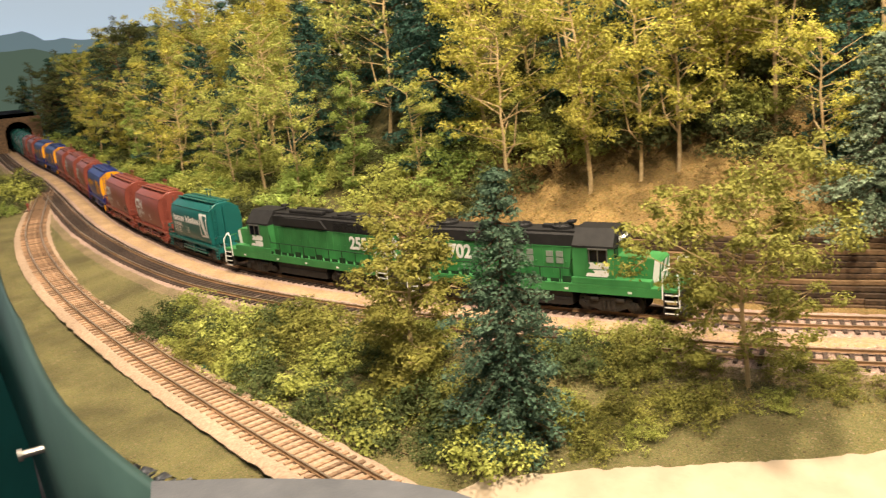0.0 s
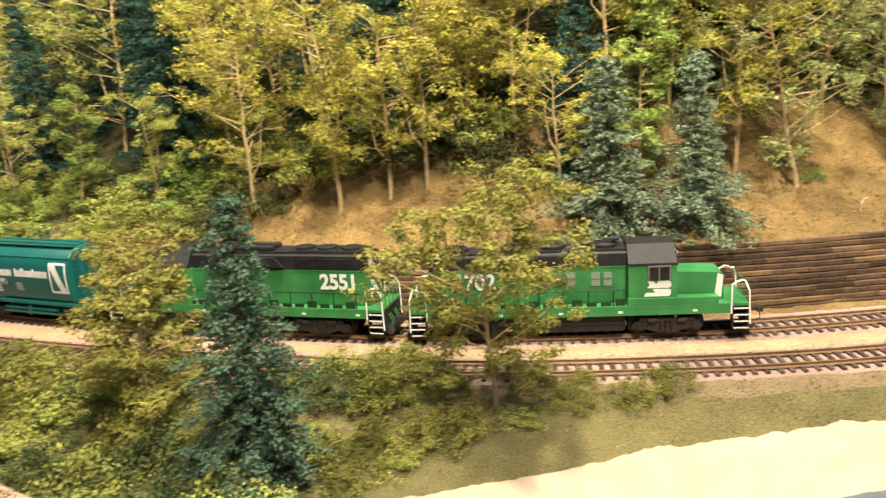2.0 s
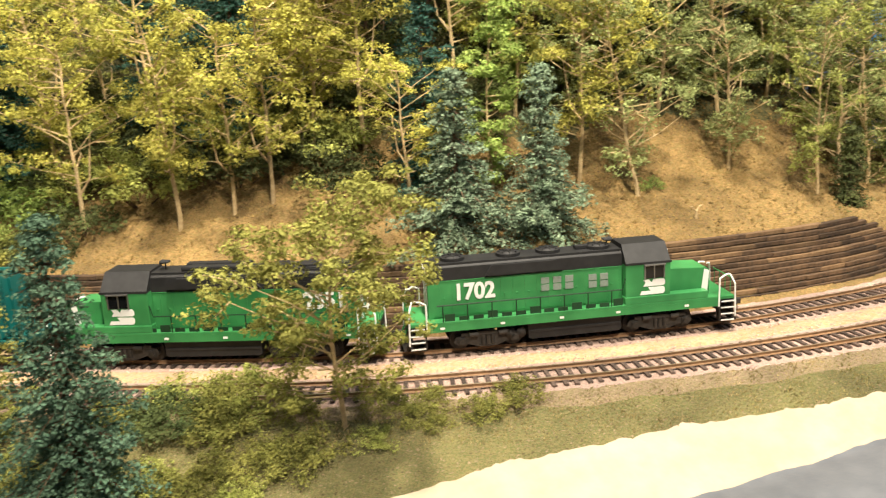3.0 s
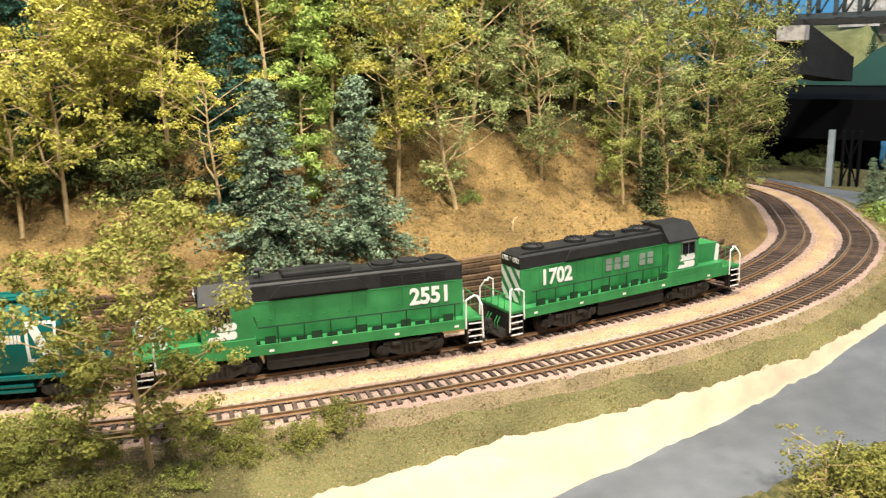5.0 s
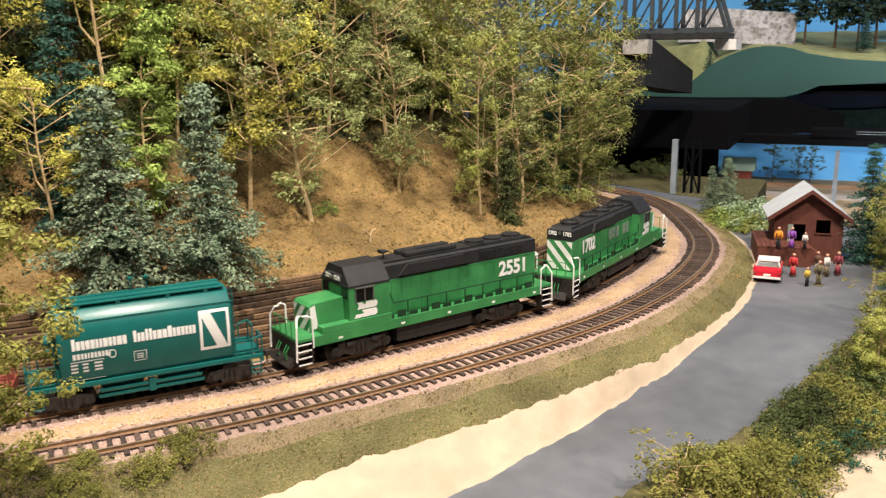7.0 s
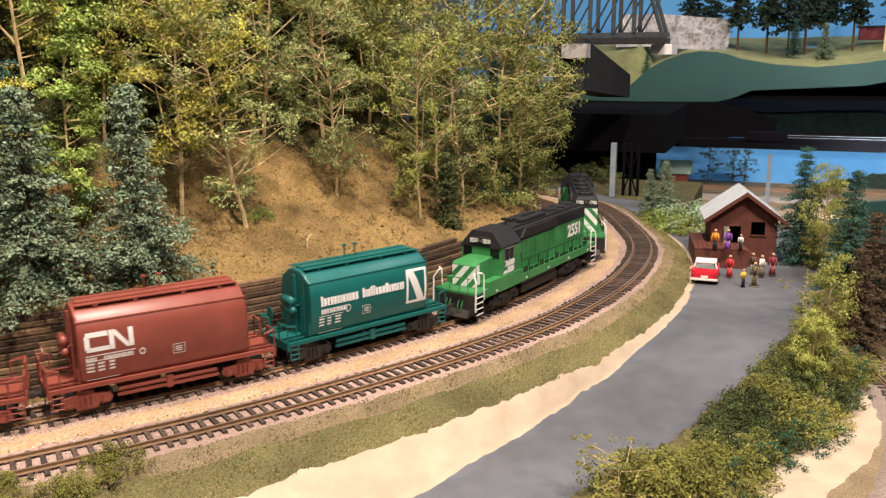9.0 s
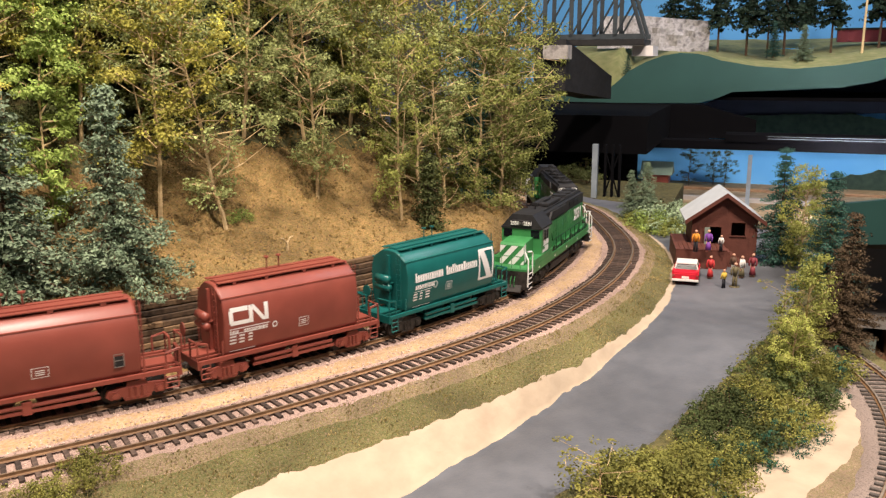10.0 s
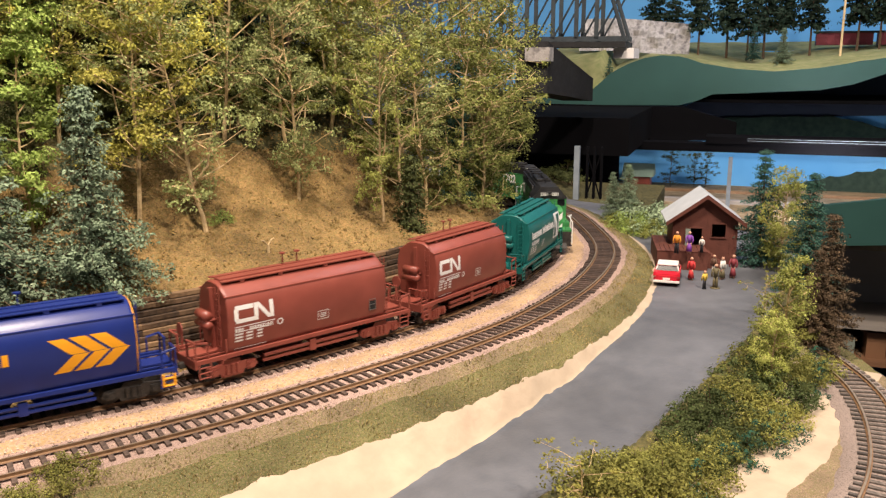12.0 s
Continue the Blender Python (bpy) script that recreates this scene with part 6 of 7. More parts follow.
    box(bm, -0.016, 0.030, -0.030, -0.0005, 0.0, 0.0172, 0.0003)
    box(bm, -0.016, -0.0005, -0.0005, 0.045, 0.0, 0.0172, 0.0003)
    part("platform_body", bm, M_SHED, pl)
    for i in range(11):
        bm = bmesh.new()
        box(bm, -0.0163 + i * 0.0042, -0.0163 + i * 0.0042 + 0.0038, -0.0303, -0.0003, 0.0172, 0.0180)
        part("plank", bm, M_SHED, pl)
    for i in range(5):
        bm = bmesh.new()
        box(bm, 0.030 + i * 0.0035, 0.0335 + i * 0.0035, -0.020, -0.004, 0.0, 0.0145 - i * 0.0029)
        part("step", bm, M_SHED, pl)


build_shed()


def build_car():
    th = math.degrees(math.atan2(0.35, 0.937))
    car = thing("car", "glossy red vintage car with white roof parked beside the platform", "car", pose(0.712, 0.303, -0.011, 0, 0, th) @ Matrix.Diagonal((0.92, 0.92, 0.92, 1)))
    L, W = 0.050, 0.0118
    bm = bmesh.new()
    prism(bm, [(0, 0.0045), (0, 0.0115), (0.003, 0.0128), (0.014, 0.0128), (0.036, 0.0120), (0.048, 0.0112), (L, 0.0090), (L, 0.0040), (0.044, 0.0030), (0.004, 0.0032)], -W, W)
    bmesh.ops.bevel(bm, geom=list(bm.edges), offset=0.0009, segments=2, affect="EDGES")
    body = part("body", bm, M_CARRED, car)
    for sgn in (-1, 1):
        bm = bmesh.new()
        prism(bm, [(-0.0015, 0.0100), (-0.0008, 0.0140), (0.012, 0.0134), (0.012, 0.0110)], *sorted((sgn * (W - 0.0018), sgn * (W + 0.0002))))
        part("tail_fin", bm, M_CARRED, body)
        bm = bmesh.new()
        cyl(bm, (-0.0012, sgn * (W - 0.0012), 0.0098), (1, 0, 0), 0.0009, 0.0012, 10)
        part("tail_light", bm, M_OXIDE, body)
        bm = bmesh.new()
        cyl(bm, (L + 0.0003, sgn * (W - 0.002), 0.0085), (1, 0, 0), 0.0012, 0.001, 10)
        part("headlight", bm, M_CREAM, body)
    bm = bmesh.new()
    a = [bm.verts.new((x, y, 0.0122)) for x, y in ((0.010, -W + 0.001), (0.036, -W + 0.001), (0.036, W - 0.001), (0.010, W - 0.001))]
    b = [bm.verts.new((x, y, 0.0172)) for x, y in ((0.014, -W + 0.0026), (0.031, -W + 0.0026), (0.031, W - 0.0026), (0.014, W - 0.0026))]
    for i in range(4):
        bm.faces.new((a[i], a[(i + 1) % 4], b[(i + 1) % 4], b[i]))
    bm.faces.new(b)
    part("window_band", bm, M_GLASS, car)
    bm = bmesh.new()
    box(bm, 0.0132, 0.0318, -W + 0.0022, W - 0.0022, 0.0170, 0.0186, 0.0007)
    for x0, x1 in ((0.0106, 0.0140), (0.0312, 0.0352)):
        for sgn in (-1, 1):
            tube(bm, [(x0 if x0 < 0.02 else x1, sgn * (W - 0.0012), 0.0122), (x1 if x0 < 0.02 else x0, sgn * (W - 0.0027), 0.0172)], 0.0006, 5)
    part("roof", bm, M_CREAM, car, "white roof")
    for x in (-0.0014, L + 0.0004):
        bm = bmesh.new()
        box(bm, x, x + 0.0012, -W - 0.0002, W + 0.0002, 0.0040, 0.0062, 0.0004)
        part("bumper", bm, M_CREAM, car, "pale chrome bumper")
    bm = bmesh.new()
    box(bm, -0.0006, 0.0002, -0.0032, 0.0032, 0.0066, 0.0086)
    part("rear_panel", bm, M_CREAM, car)
    for x in (0.0095, 0.0395):
        for sgn in (-1, 1):
            bm = bmesh.new()
            cyl(bm, (x, sgn * (W - 0.0012), 0.0038), (0, 1, 0), 0.0038, 0.0026, 18)
            part("wheel", bm, M_TYRE, car)


build_car()


def figure(x, y, z, h, top, legs, label, turn=200, skirt=False, base=False):
    """A painted miniature person as one plain moulded shape."""
    bm = bmesh.new()
    mats = [FIGPAINT["skin_paint"], FIGPAINT[top], FIGPAINT[legs]]
    k = h / 0.020
    if skirt:
        cyl(bm, (0, 0, 0.0055 * k), (0, 0, 1), 0.0028 * k, 0.0070 * k, 10, 0.0015 * k, mi=2)
    for sgn in (-1, 1):
        tube(bm, [(0.0002 * sgn, sgn * 0.0011 * k, 0), (0, sgn * 0.0010 * k, 0.005 * k), (0, sgn * 0.0008 * k, 0.0098 * k)], 0.0010 * k, 7, mi=0 if skirt else 2)
        tube(bm, [(0, sgn * 0.0022 * k, 0.0160 * k), (0.0004 * k, sgn * 0.0031 * k, 0.0125 * k), (0.0012 * k, sgn * 0.0026 * k, 0.0094 * k)], 0.0007 * k, 6, mi=1)
    cyl(bm, (0, 0, 0.0130 * k), (0, 0, 1), 0.0016 * k, 0.0070 * k, 10, 0.0021 * k, mi=1)
    r = bmesh.ops.create_icosphere(bm, subdivisions=2, radius=0.0014 * k)
    bmesh.ops.translate(bm, vec=(0, 0, 0.0185 * k), verts=r["verts"])
    if base:
        cyl(bm, (0, 0, 0.0003), (0, 0, 1), 0.0042, 0.0006, 16, mi=2)
    ob = part("figurine", bm, mats, None, smooth=True)
    ob.matrix_basis = pose(x, y, z, 0, 0, turn)
    tagged(ob, label, "figurine", "platform figures")


G0, P0 = -0.011, 0.007
figure(0.724, 0.274, G0, 0.0165, "yellow_paint", "black_paint", "painted miniature child in yellow on the road", 60)
figure(0.733, 0.268, G0, 0.0215, "olive_paint", "olive_paint", "painted miniature man in olive on a round base", 200, base=True)
figure(0.747, 0.295, G0, 0.0210, "red_paint", "red_paint", "painted miniature woman in red dress beside the car", 180, True)
figure(0.766, 0.274, G0, 0.0205, "white_paint", "olive_paint", "painted miniature woman in white top and green skirt", 250, True)
figure(0.776, 0.268, G0, 0.0215, "maroon_paint", "maroon_paint", "painted miniature woman in maroon coat", 190, True)
figure(0.772, 0.284, G0, 0.0200, "brown_paint", "white_paint", "painted miniature man in brown near the steps", 160)
figure(0.765, 0.317, P0, 0.0205, "orange_paint", "black_paint", "painted miniature man in orange jacket on the platform", 190)
figure(0.772, 0.308, P0, 0.0205, "purple_paint", "purple_paint", "painted miniature woman in purple on the platform", 200, True)
figure(0.782, 0.300, P0, 0.0150, "white_paint", "black_paint", "painted miniature child in white shirt on the platform", 180)


# ---- the far side of the room: layered shelves, bridge and painted boards ----
FA, FB = Vector((0.947, 0.322, 0)), Vector((0.322, -0.947, 0))


def far(D, b, z):
    return Vector((0.043, 0.025, 0)) + FA * D + FB * b + Vector((0, 0, z))


def board(name, D, outline, thick, material, label, category, kind="structure"):
    bm = bmesh.new()
    a = [bm.verts.new(far(D, b, z)) for b, z in outline]
    c = [bm.verts.new(far(D + thick, b, z)) for b, z in outline]
    n = len(a)
    bm.faces.new(a), bm.faces.new(c[::-1])
    for i in range(n):
        bm.faces.new((a[i], c[i], c[(i + 1) % n], a[(i + 1) % n]))
    bmesh.ops.recalc_face_normals(bm, faces=bm.faces)
    return tagged(part(name, bm, material), label, category, kind=kind)


def fbox(bm, D0, D1, b0, b1, z0, z1):
    a = [bm.verts.new(far(D, b, z)) for z in (z0, z1) for D, b in ((D0, b0), (D0, b1), (D1, b1), (D1, b0))]
    for f in ((0, 1, 2, 3), (7, 6, 5, 4), (0, 4, 5, 1), (1, 5, 6, 2), (2, 6, 7, 3), (3, 7, 4, 0)):
        bm.faces.new([a[i] for i in f])
    bmesh.ops.recalc_face_normals(bm, faces=bm.faces)


M_FGREEN = mat("green_fascia_paint", [(0.018, 0.066, 0.058), (0.022, 0.075, 0.064)], 12, 0.5, wide=0.08)
M_NAVY = mat("navy_painted_mountain", [(0.012, 0.022, 0.045), (0.018, 0.030, 0.06)], 12, 0.7, wide=0.1)
M_SKY = mat("bright_blue_painted_sky", [(0.08, 0.32, 0.66), (0.12, 0.39, 0.72)], 5, 0.8, wide=0.15, wscale=3)
M_SKYP = mat("pale_grey_blue_painted_sky", [(0.30, 0.36, 0.46), (0.38, 0.43, 0.52)], 4, 0.8, wide=0.1, wscale=2)
M_PINE = mat("dark_green_painted_forest", [(0.012, 0.03, 0.022), (0.025, 0.05, 0.036)], 90, 0.9, wide=0.1)
M_TANF = mat("tan_desert_ground", [(0.22, 0.16, 0.09), (0.32, 0.24, 0.14)], 60, 0.95, wide=0.2)
M_MEADOW = mat("yellow_green_meadow", [(0.15, 0.17, 0.06), (0.24, 0.23, 0.10)], 60, 0.95, wide=0.3)
M_BEIGE = mat("beige_room_wall", [(0.26, 0.235, 0.21), (0.29, 0.265, 0.235)], 10, 0.9, wide=0.08)
M_IRON = mat("grey_blue_bridge_steel", [(0.026, 0.035, 0.042), (0.042, 0.054, 0.062)], 100, 0.55)
M_BOXB = mat("blue_plastic", [(0.01, 0.10, 0.42)], 20, 0.4, wide=0)
M_BOXW = mat("brown_cardboard", [(0.20, 0.10, 0.05)], 30, 0.9)
M_PALE = mat("pale_pier_paint", [(0.15, 0.18, 0.21), (0.20, 0.235, 0.265)], 60, 0.6)

board("upper_fascia", 1.75, [(-0.42, 0.089), (-0.42, 0.10), (-0.292, 0.114), (-0.268, 0.135), (-0.248, 0.154), (-0.215, 0.172), (-0.182, 0.184), (-0.15, 0.189), (-0.117, 0.187), (-0.095, 0.182), (-0.074, 0.174), (-0.01, 0.163), (0.061, 0.158), (0.14, 0.165),
                             (0.25, 0.183), (0.6, 0.22), (0.6, 0.19), (0.253, 0.155), (0.2, 0.135), (0.144, 0.124), (0.05, 0.119), (-0.049, 0.114), (-0.08, 0.10), (-0.111, 0.092)], 0.012, M_FGREEN, "wavy green fascia board of the upper shelf", "fascia")
board("painted_mountain", 2.08, [(-0.6, 0.0), (-0.6, 0.10), (-0.114, 0.075), (-0.03, 0.12), (0.15, 0.135), (0.304, 0.15), (0.8, 0.2), (0.8, 0.09), (0.5, 0.068), (0.313, 0.060), (0.236, 0.058), (0.1, 0.05), (-0.1, 0.0)], 0.006, M_NAVY, "navy painted mountain board under the upper shelf", "backdrop")
rng_b = random.Random(4)
tops = [(-0.2 + 0.012 * i, float(np.interp(-0.2 + 0.012 * i, [-0.2, -0.05, 0.1, 0.2, 0.26, 0.33, 0.5, 0.7], [0.03, 0.048, 0.056, 0.058, 0.045, 0.026, 0.02, 0.015])) + rng_b.uniform(-0.002, 0.002)) for i in range(76)]
board("painted_forest", 2.05, [(-0.2, -0.04)] + tops + [(0.7, -0.04)], 0.006, M_PINE, "dark green painted forest ridge board", "backdrop")
board("lower_sky", 2.12, [(-0.7, -0.05), (-0.7, 0.20), (1.2, 0.20), (1.2, -0.05)], 0.01, M_SKY, "bright blue painted backdrop behind the lower shelf", "backdrop")
# black panel added where only dark empty space lies under the upper shelf
board("dark_partition", 1.72, [(-0.60, -0.35), (-0.60, 0.095), (-0.10, 0.090), (0.0, 0.062), (0.0, 0.035), (-0.22, 0.01), (-0.22, -0.35)], 0.01, M_DARK, "black panel standing in for the dark void under the upper shelf", "partition")
# deck coloured black so that its shaded underside stays dark
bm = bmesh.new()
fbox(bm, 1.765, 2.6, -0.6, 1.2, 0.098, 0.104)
tagged(part("upper_deck", bm, M_DARK), "deck of the upper shelf with its underside shade put into black", "shelf", kind="structure")
# near-black bar stands in for the shade below the shelf edge
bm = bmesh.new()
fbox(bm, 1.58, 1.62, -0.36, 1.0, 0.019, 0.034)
tagged(part("shelf_beam", bm, M_DARK), "near-black bar standing in for the dark band under the middle shelf", "beam", kind="structure")
# near-black colour keeps this edge dark in spite of the lamps
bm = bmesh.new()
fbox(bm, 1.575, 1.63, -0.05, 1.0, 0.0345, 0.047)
tagged(part("shelf_edge", bm, M_DARK), "shelf edge coloured near-black to look shaded", "shelf", kind="structure")
for z in (0.0405, 0.0445):
    bm = bmesh.new()
    fbox(bm, 1.5725, 1.5748, 0.02, 1.0, z, z + 0.0006)
    tagged(part("edge_strip", bm, M_PALE), "thin silver strip along the shelf edge", "trim", kind="structure")
board("lower_backdrop", 1.92, [(-0.45, -0.12), (-0.45, 0.008), (1.0, 0.008), (1.0, -0.12)], 0.01, M_SKY, "bright blue painted backdrop of the lower scene", "backdrop")
tops = [(0.02 + 0.01 * i, float(np.interp(0.02 + 0.01 * i, [0.02, 0.09, 0.16, 0.24, 0.4, 0.9], [-0.10, -0.086, -0.066, -0.046, -0.02, 0.0])) + rng_b.uniform(-0.003, 0.003)) for i in range(88)]
board("painted_hill", 1.90, [(0.02, -0.12)] + tops + [(0.9, -0.12)], 0.006, M_PINE, "dark green painted hill in front of the blue backdrop", "backdrop")
bm = bmesh.new()
fbox(bm, 1.42, 1.95, -0.32, 1.0, -0.110, -0.087)
tagged(part("lower_shelf", bm, M_TANF), "tan desert ground of the lower scene", "shelf", kind="structure")
bm = bmesh.new()
for D in (1.80, 1.817):
    fbox(bm, D, D + 0.002, -0.3, 0.9, -0.087, -0.084)
tagged(part("far_rails", bm, M_RAILSIDE), "brown rails along the back of the lower scene", "rails", kind="structure")
board("lower_fascia", 1.405, [(0.09, -0.108), (0.115, -0.044), (0.22, -0.026), (0.7, -0.01), (0.7, -0.09), (0.23, -0.097)], 0.012, M_FGREEN, "green fascia board of the lower scene", "fascia")
board("room_wall", 1.66, [(-0.2, -1.2), (-0.2, -0.08), (1.6, -0.08), (1.6, -1.2)], 0.02, M_BEIGE, "plain beige wall under the shelves", "wall")
sh = thing("storage_shelf", "dark storage shelf with boxes under the layout", "shelf")
for z in (-0.262, -0.325, -0.41):
    bm = bmesh.new()
    fbox(bm, 1.50, 1.655, 0.12, 1.0, z, z + 0.008)
    part("shelf_board", bm, M_BOXW if z < -0.3 else M_BEIGE, sh)
bm = bmesh.new()
fbox(bm, 1.64, 1.655, 0.12, 1.0, -0.41, -0.262)
part("shelf_back", bm, M_DARK, sh)
for b, w, h, m, lab in ((0.235, 0.03, 0.045, M_BOXW, "brown cardboard box on the storage shelf"), (0.195, 0.022, 0.03, M_GRILLE, "grey box on the storage shelf"), (0.30, 0.06, 0.05, M_BOXW, "brown cardboard box on the storage shelf")):
    bm = bmesh.new()
    fbox(bm, 1.52, 1.60, b, b + w, -0.317, -0.317 + h)
    tagged(part("box", bm, m), lab, "box")
bm = bmesh.new()
fbox(bm, 1.51, 1.60, 0.235, 0.42, -0.402, -0.358)
tagged(part("crate", bm, M_BOXB), "bright blue plastic crate on the storage shelf", "crate")
bm = bmesh.new()
fbox(bm, 1.50, 1.58, 0.205, 0.232, -0.402, -0.365)
tagged(part("box", bm, M_CREAM), "white box beside the blue crate", "box")


# upper scene: meadow, rock wall, pines, red cars, sky
def upper_scene():
    ridge = [(-0.42, 0.10), (-0.292, 0.114), (-0.248, 0.154), (-0.182, 0.184), (-0.117, 0.187), (-0.074, 0.174), (-0.01, 0.163), (0.061, 0.158), (0.14, 0.165), (0.25, 0.183), (0.6, 0.22)]
    verts, faces = [], []
    bs = np.linspace(-0.42, 0.6, 60)
    for j, D in enumerate(np.linspace(1.762, 2.35, 14)):
        for b in bs:
            z0 = np.interp(b, [r[0] for r in ridge], [r[1] for r in ridge])
            u = j / 13
            verts.append(far(D, b, z0 * (1 - u) + 0.225 * u ** (1.0 if b > -0.28 else 0.5) + 0.006 * noise.noise((b * 18, D * 18, 2.0)) - 0.001))
    for j in range(13):
        for i in range(59):
            a = j * 60 + i
            faces.append((a, a + 1, a + 61, a + 60))
    tagged(new("upper_meadow", mesh_of("upper_meadow", verts, faces, [M_MEADOW], None, True)), "yellow-green meadow on the upper shelf", "ground", kind="structure")
    verts, faces = [], []
    for j in range(7):
        for i in range(40):
            b = -0.34 + i * 0.006
            z = 0.2 + j * 0.0115 - max(0, b + 0.25) * 0.1
            verts.append(far(1.90 + 0.012 * noise.noise((b * 60, z * 60, 5.0)) + 0.004 * j, b, z))
    for j in range(6):
        for i in range(39):
            a = j * 40 + i
            faces.append((a, a + 1, a + 41, a + 40))
    tagged(new("rock_wall", mesh_of("rock_wall", verts, faces, [M_STONE])), "pale grey rock cutting on the upper shelf", "rock", kind="structure")


upper_scene()
board("upper_sky", 2.42, [(-0.9, 0.1), (-0.9, 0.9), (1.6, 0.9), (1.6, 0.1)], 0.01, M_SKY, "bright blue painted sky behind the upper shelf", "backdrop")
for b, z, D, k, kind in ((-0.089, 0.196, 1.93, 1.0, PINE), (-0.031, 0.19, 1.93, 1.1, PINE), (0.01, 0.187, 1.9, 0.95, PINE), (0.044, 0.187, 1.98, 1.15, PINE), (0.136, 0.198, 1.99, 1.05, PINE), (0.226, 0.205, 1.99, 1.1, PINE), (0.27, 0.205, 2.0, 1.1, PINE),
                         (-0.15, 0.20, 2.05, 0.9, PINE), (-0.2, 0.2, 2.1, 1.0, PINE), (0.09, 0.2, 2.1, 1.1, PINE), (0.078, 0.178, 1.88, 0.55, SPRUCE), (0.022, 0.183, 1.88, 0.5, FIR), (-0.255, 0.14, 1.78, 0.34, FIR)):
    p = far(D, b, z)
    plant(kind, p.x, p.y, p.z - 0.002, k * (1.2 if kind is PINE else 1.0), name="pine_tree", label="dark model pine with bare trunk on the upper shelf" if kind is PINE else "small blue-green conifer on the upper shelf", group="upper shelf trees", wide=1.0)
for i in range(2):
    rc = thing("red_railcar", "distant dull red railcar on the upper shelf", "railcar", None, "upper railcars")
    bm = bmesh.new()
    fbox(bm, 2.1, 2.13, 0.155 + i * 0.125, 0.27 + i * 0.125, 0.212, 0.238)
    part("car_body", bm, M_REDCAR, rc)
    bm = bmesh.new()
    fbox(bm, 2.098, 2.132, 0.15 + i * 0.125, 0.275 + i * 0.125, 0.238, 0.242)
    part("car_roof", bm, M_BLACK, rc)
    for q in range(7):
        bm = bmesh.new()
        fbox(bm, 2.0985, 2.1, 0.16 + i * 0.125 + q * 0.016, 0.162 + i * 0.125 + q * 0.016, 0.212, 0.238)
        part("rib", bm, M_REDCAR, rc)
p = far(1.9, 0.187, 0.183)
bm = bmesh.new()
tube(bm, [p, p + Vector((0.001, 0, 0.14))], 0.0025, 8, taper=0.8)
tagged(part("telegraph_pole", bm, M_TRUNK), "bare tan pole on the upper shelf", "pole")

# truss bridge, girder, pier
tb = thing("truss_bridge", "grey steel truss bridge at the upper level", "bridge")
for D in (1.28, 1.34):
    bm = bmesh.new()
    fbox(bm, D, D + 0.004, -0.50, -0.160, 0.207, 0.214)
    fbox(bm, D, D + 0.004, -0.50, -0.186, 0.272, 0.278)
    part("chord", bm, M_IRON, tb)
    for b in (-0.47, -0.43, -0.39, -0.35, -0.31, -0.27, -0.235, -0.205):
        bm = bmesh.new()
        fbox(bm, D, D + 0.003, b - 0.003, b + 0.003, 0.21, 0.275)
        part("post", bm, M_IRON, tb)
        bm = bmesh.new()
        tube(bm, [far(D + 0.002, b, 0.21), far(D + 0.002, b + 0.035, 0.275)], 0.0016, 5)
        part("diagonal", bm, M_IRON, tb)
    bm = bmesh.new()
    tube(bm, [far(D + 0.002, -0.163, 0.208), far(D + 0.002, -0.186, 0.275)], 0.003, 6)
    part("end_post", bm, M_IRON, tb)
bm = bmesh.new()
fbox(bm, 1.27, 1.35, -0.50, -0.160, 0.198, 0.206)
part("bridge_deck", bm, M_BLACK, tb)
bm = bmesh.new()
fbox(bm, 1.29, 1.36, -0.180, -0.150, 0.182, 0.197)
tagged(part("plaster_abutment", bm, M_PALEW), "white plaster bridge abutment", "abutment", kind="structure")
gb = thing("girder_bridge", "dark grey plate girder bridge end over the tracks", "bridge")
bm = bmesh.new()
v = [bm.verts.new(far(D, b, z)) for D, b, z in ((1.18, -0.255, 0.205), (1.18, -0.255, 0.135), (1.32, -0.213, 0.118), (1.32, -0.213, 0.152), (1.18, -0.30, 0.205), (1.18, -0.30, 0.135), (1.32, -0.26, 0.118), (1.32, -0.26, 0.152))]
for f in ((0, 1, 2, 3), (4, 5, 6, 7), (0, 1, 5, 4), (3, 2, 6, 7), (0, 3, 7, 4), (1, 2, 6, 5)):
    bm.faces.new([v[i] for i in f])
bmesh.ops.recalc_face_normals(bm, faces=bm.faces)
part("girder", bm, M_BLACK, gb)
bm = bmesh.new()
fbox(bm, 1.17, 1.20, -0.285, -0.250, 0.178, 0.197)
part("bearing", bm, M_STONE, gb)
br = thing("bridge_pier", "pale blue-grey pier with black braced bent beside the tracks", "pier")
bm = bmesh.new()
fbox(bm, 1.175, 1.183, -0.2125, -0.205, -0.018, 0.062)
part("column", bm, M_PALE, br)
for b in (-0.198, -0.188, -0.178):
    bm = bmesh.new()
    fbox(bm, 1.19, 1.198, b, b + 0.003, -0.018, 0.060)
    part("bent_leg", bm, M_DARK, br)
bm = bmesh.new()
tube(bm, [far(1.192, -0.198, -0.015), far(1.192, -0.176, 0.055)], 0.0012, 5)
tube(bm, [far(1.192, -0.176, -0.015), far(1.192, -0.198, 0.055)], 0.0012, 5)
part("brace", bm, M_DARK, br)
# black block added to fill the shaded space under the overhead deck
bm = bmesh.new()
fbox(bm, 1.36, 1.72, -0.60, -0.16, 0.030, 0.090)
tagged(part("overpass_deck", bm, M_DARK), "black block standing in for the dark under the overhead deck", "deck", kind="structure")
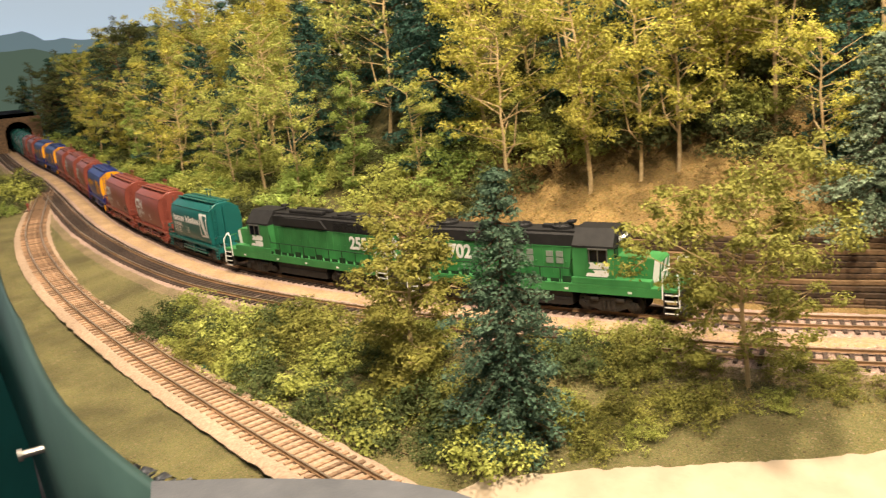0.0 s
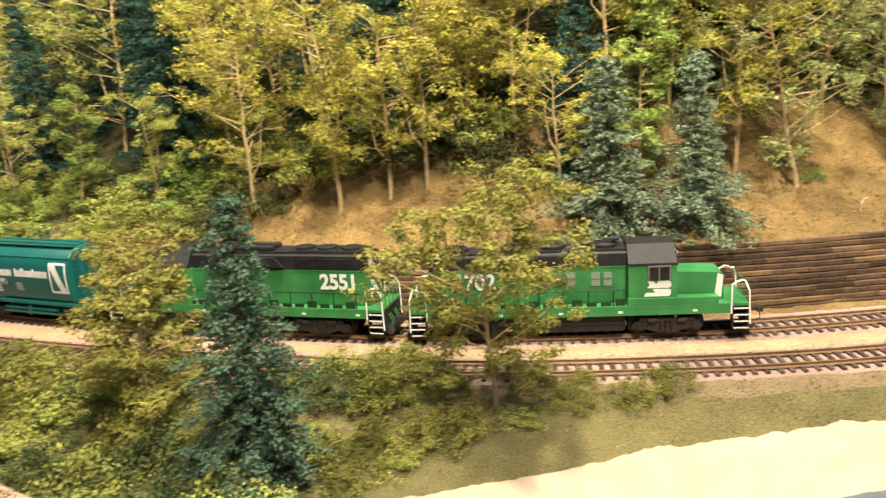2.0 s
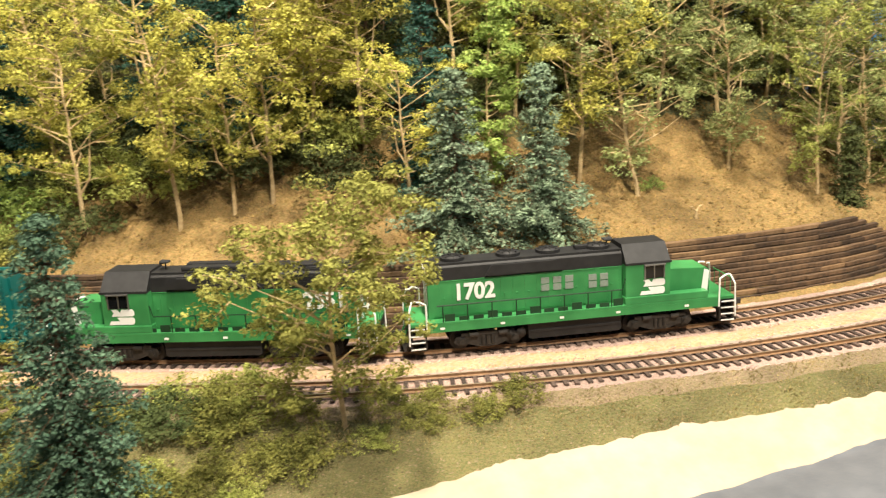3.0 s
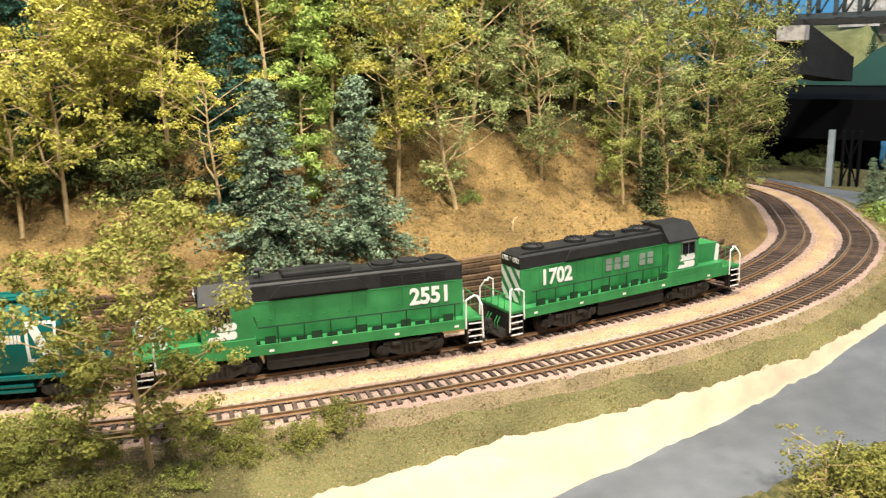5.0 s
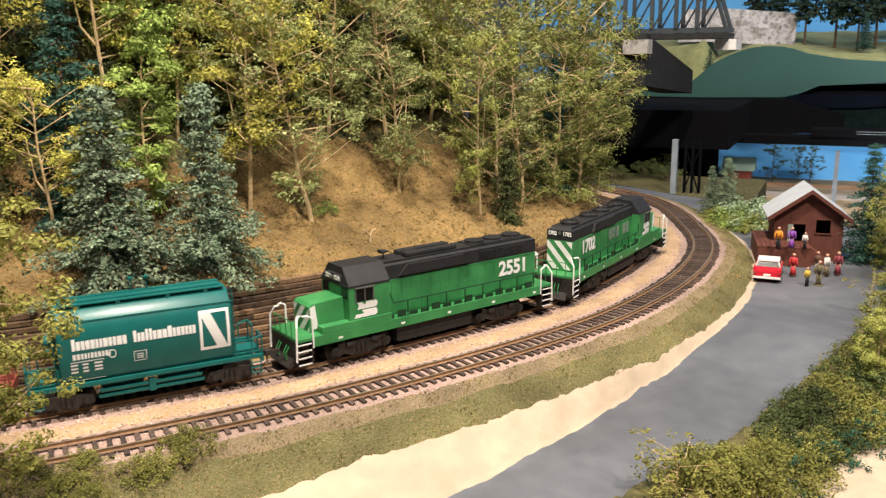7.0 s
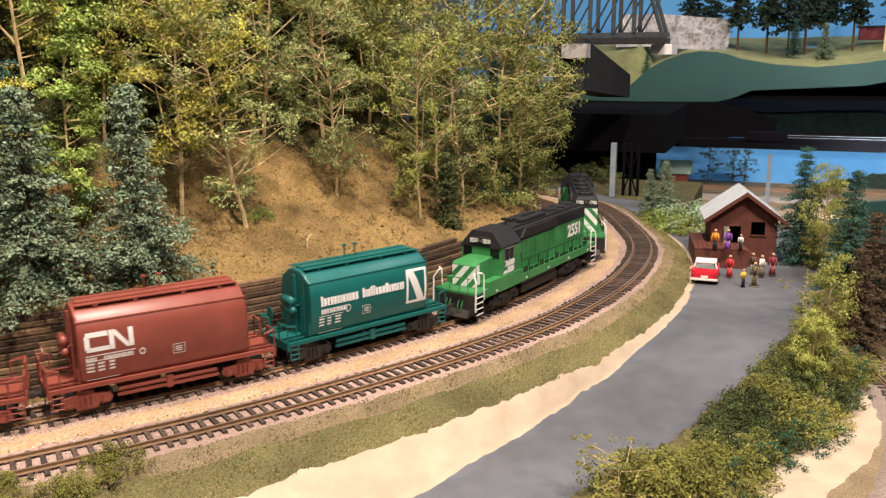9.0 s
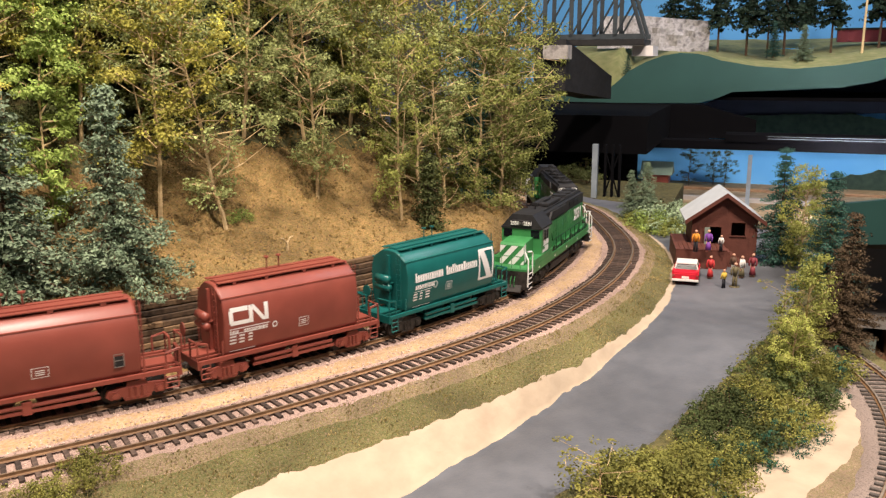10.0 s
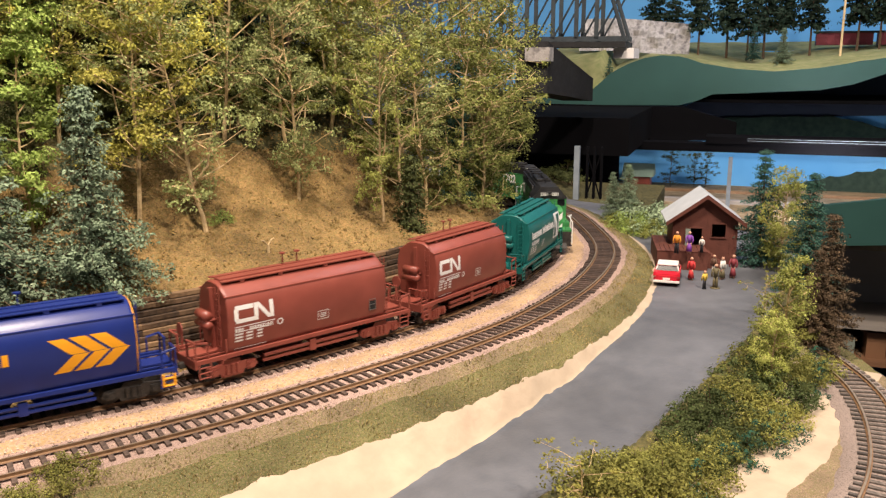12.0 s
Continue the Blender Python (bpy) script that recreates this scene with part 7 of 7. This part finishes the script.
# lower scene house and trees
hs = thing("far_house", "tiny brick house with pale green roof in the lower scene", "house")
bm = bmesh.new()
fbox(bm, 1.80, 1.845, -0.216, -0.164, -0.087, -0.058)
part("house_wall", bm, M_OXIDE, hs)
bm = bmesh.new()
a = [bm.verts.new(far(D, b, z)) for D, b, z in ((1.792, -0.222, -0.059), (1.792, -0.157, -0.059), (1.853, -0.157, -0.059), (1.853, -0.222, -0.059), (1.822, -0.222, -0.034), (1.822, -0.157, -0.034))]
for f in ((0, 1, 5, 4), (2, 3, 4, 5), (0, 4, 3), (1, 2, 5), (0, 3, 2, 1)):
    bm.faces.new([a[i] for i in f])
part("house_roof", bm, M_TINGREEN, hs)
for b, D, k, kind in ((-0.125, 1.85, 0.66, DARK), (-0.055, 1.87, 0.55, DARK), (-0.078, 1.88, 0.52, DARK), (-0.28, 1.75, 0.5, DARK), (-0.32, 1.7, 0.5, OLIVE)):
    p = far(D, b, -0.087)
    plant(kind, p.x, p.y, p.z, k, name="broadleaf_tree", label="dark silhouetted tree in the lower scene", group="lower scene trees")
bm = bmesh.new()
fbox(bm, 1.56, 1.575, -0.009, -0.002, -0.087, 0.012)
tagged(part("shelf_post", bm, M_PALE), "pale wooden post holding the middle shelf", "post", kind="structure")
# dark leaf colour imitates the deck's shade on these bushes
for b, D in ((-0.24, 1.3), (-0.28, 1.34), (-0.32, 1.28)):
    p = far(D, b, -0.004)
    plant(BUSH_D, p.x, p.y, p.z - 0.003, 0.9, name="bush", label="bushes under the deck with shade put into their dark leaves", group="shaded bushes")
bm = bmesh.new()
fbox(bm, 0.95, 1.36, -0.50, -0.10, -0.05, -0.0135)
tagged(part("yard_board", bm, M_SOIL), "dark baseboard under the bridge", "baseboard", kind="structure")

# ---- the room ----
M_CARPET = mat("dark_grey_carpet", [(0.05, 0.05, 0.055), (0.08, 0.08, 0.085)], 200, 0.95)
bm = bmesh.new()
box(bm, -5, 5, -4, 6, -1.05, -1.0)
tagged(part("floor", bm, M_CARPET), "dark grey carpet floor", "floor", kind="structure")
for name, b in (("wall_north", (-5, 5, 6, 6.1)), ("wall_south", (-5, 5, -4.1, -4)), ("wall_east", (5, 5.1, -4, 6)), ("wall_west", (-5.1, -5, -4, 6))):
    bm = bmesh.new()
    box(bm, *b, -1.0, 1.7)
    tagged(part(name, bm, M_SKYP), "plain pale grey-blue room wall", "wall", kind="structure")
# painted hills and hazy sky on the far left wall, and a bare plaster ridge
# emission on these boards stands in for room light that doesn't reach them
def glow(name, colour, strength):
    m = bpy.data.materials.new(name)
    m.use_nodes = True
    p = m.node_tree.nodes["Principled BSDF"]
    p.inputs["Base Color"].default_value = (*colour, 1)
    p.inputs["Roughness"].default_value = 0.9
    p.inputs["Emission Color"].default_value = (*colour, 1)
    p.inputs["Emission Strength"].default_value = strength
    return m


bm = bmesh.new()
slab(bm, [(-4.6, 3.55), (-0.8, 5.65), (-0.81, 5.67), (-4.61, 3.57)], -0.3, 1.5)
tagged(part("hazy_sky", bm, glow("hazy_grey_blue_sky", (0.42, 0.54, 0.66), 0.7)), "plain hazy grey-blue sky board with its own glow", "backdrop", kind="structure")
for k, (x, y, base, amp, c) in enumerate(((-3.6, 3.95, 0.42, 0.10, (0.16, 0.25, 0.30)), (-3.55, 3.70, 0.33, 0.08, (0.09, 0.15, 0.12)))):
    verts, faces = [], []
    for i in range(60):
        u = i / 59
        top = base + amp * noise.noise((u * 7, k * 3.0, 0.5)) + amp * 0.4 * noise.noise((u * 23, k * 3.0, 1.5))
        verts += [(x + 2.6 * u, y + 1.45 * u, -0.3), (x + 2.6 * u, y + 1.45 * u, top)]
        if i:
            faces.append((2 * i - 2, 2 * i, 2 * i + 1, 2 * i - 1))
    tagged(new("painted_hills", mesh_of("painted_hills", verts, faces, [glow("hazy_hill_paint", c, 0.45)])), "grey-green painted distant hills with their own glow", "backdrop", kind="structure")


def plaster_ridge():
    verts, faces = [], []
    for i in range(40):
        for j in range(12):
            x, y, _h = LB.at(0.75 + i * 0.03, 0.50 + j * 0.02)
            u = math.sin(math.pi * j / 11) * (0.6 + 0.4 * math.sin(i * 0.5))
            verts.append((x, y, float(hill_z(0.75 + i * 0.03, 0.5 + j * 0.02)) - 0.02 + 0.13 * u + 0.02 * noise.noise((x * 30, y * 30, 0.0))))
    for i in range(39):
        for j in range(11):
            a = i * 12 + j
            faces.append((a, a + 12, a + 13, a + 1))
    tagged(new("plaster_ridge", mesh_of("plaster_ridge", verts, faces, [M_PALEW], None, False)), "bare white plaster ridge behind the wood", "ridge", kind="structure")


plaster_ridge()
for i in range(42):
    s, d = 0.25 + 0.03 * i, (0.11, 0.19, 0.26)[i % 3]
    kind, lab = tree_rng.choice([(OLIVE, "tall olive-green model tree above the tunnel"), (DARK, "tall dark green model tree above the tunnel"), (FIR, "tall dark fir above the tunnel"), (YELLOW, "tall yellow-green model tree above the tunnel")])
    on_hill(kind, s, d, tree_rng.uniform(1.15, 1.6), name="fir_tree" if kind is FIR else "broadleaf_tree", label=lab, group="tunnel wood")
for x, y, k, kind in ((-1.27, 2.46, 1.25, FIR), (-1.235, 2.45, 1.45, DARK), (-1.19, 2.47, 1.3, FIR), (-1.14, 2.49, 1.4, DARK), (-1.095, 2.51, 1.3, OLIVE), (-1.21, 2.52, 1.6, FIR)):
    plant(kind, x, y, 0.02, k, name="fir_tree" if kind is FIR else "broadleaf_tree", label="tall dark model tree above the tunnel mouth", group="tunnel wood")
for k in range(12):
    x, y, _h = LB.at(0.12 + 0.02 * k, 0.075 + 0.012 * (k % 4))
    plant(tree_rng.choice([BUSH_D, BUSH_O, DARK]), x, y, 0.01, tree_rng.uniform(0.9, 1.5), name="bush", label="green growth round the tunnel mouth", group="portal growth")
motions()
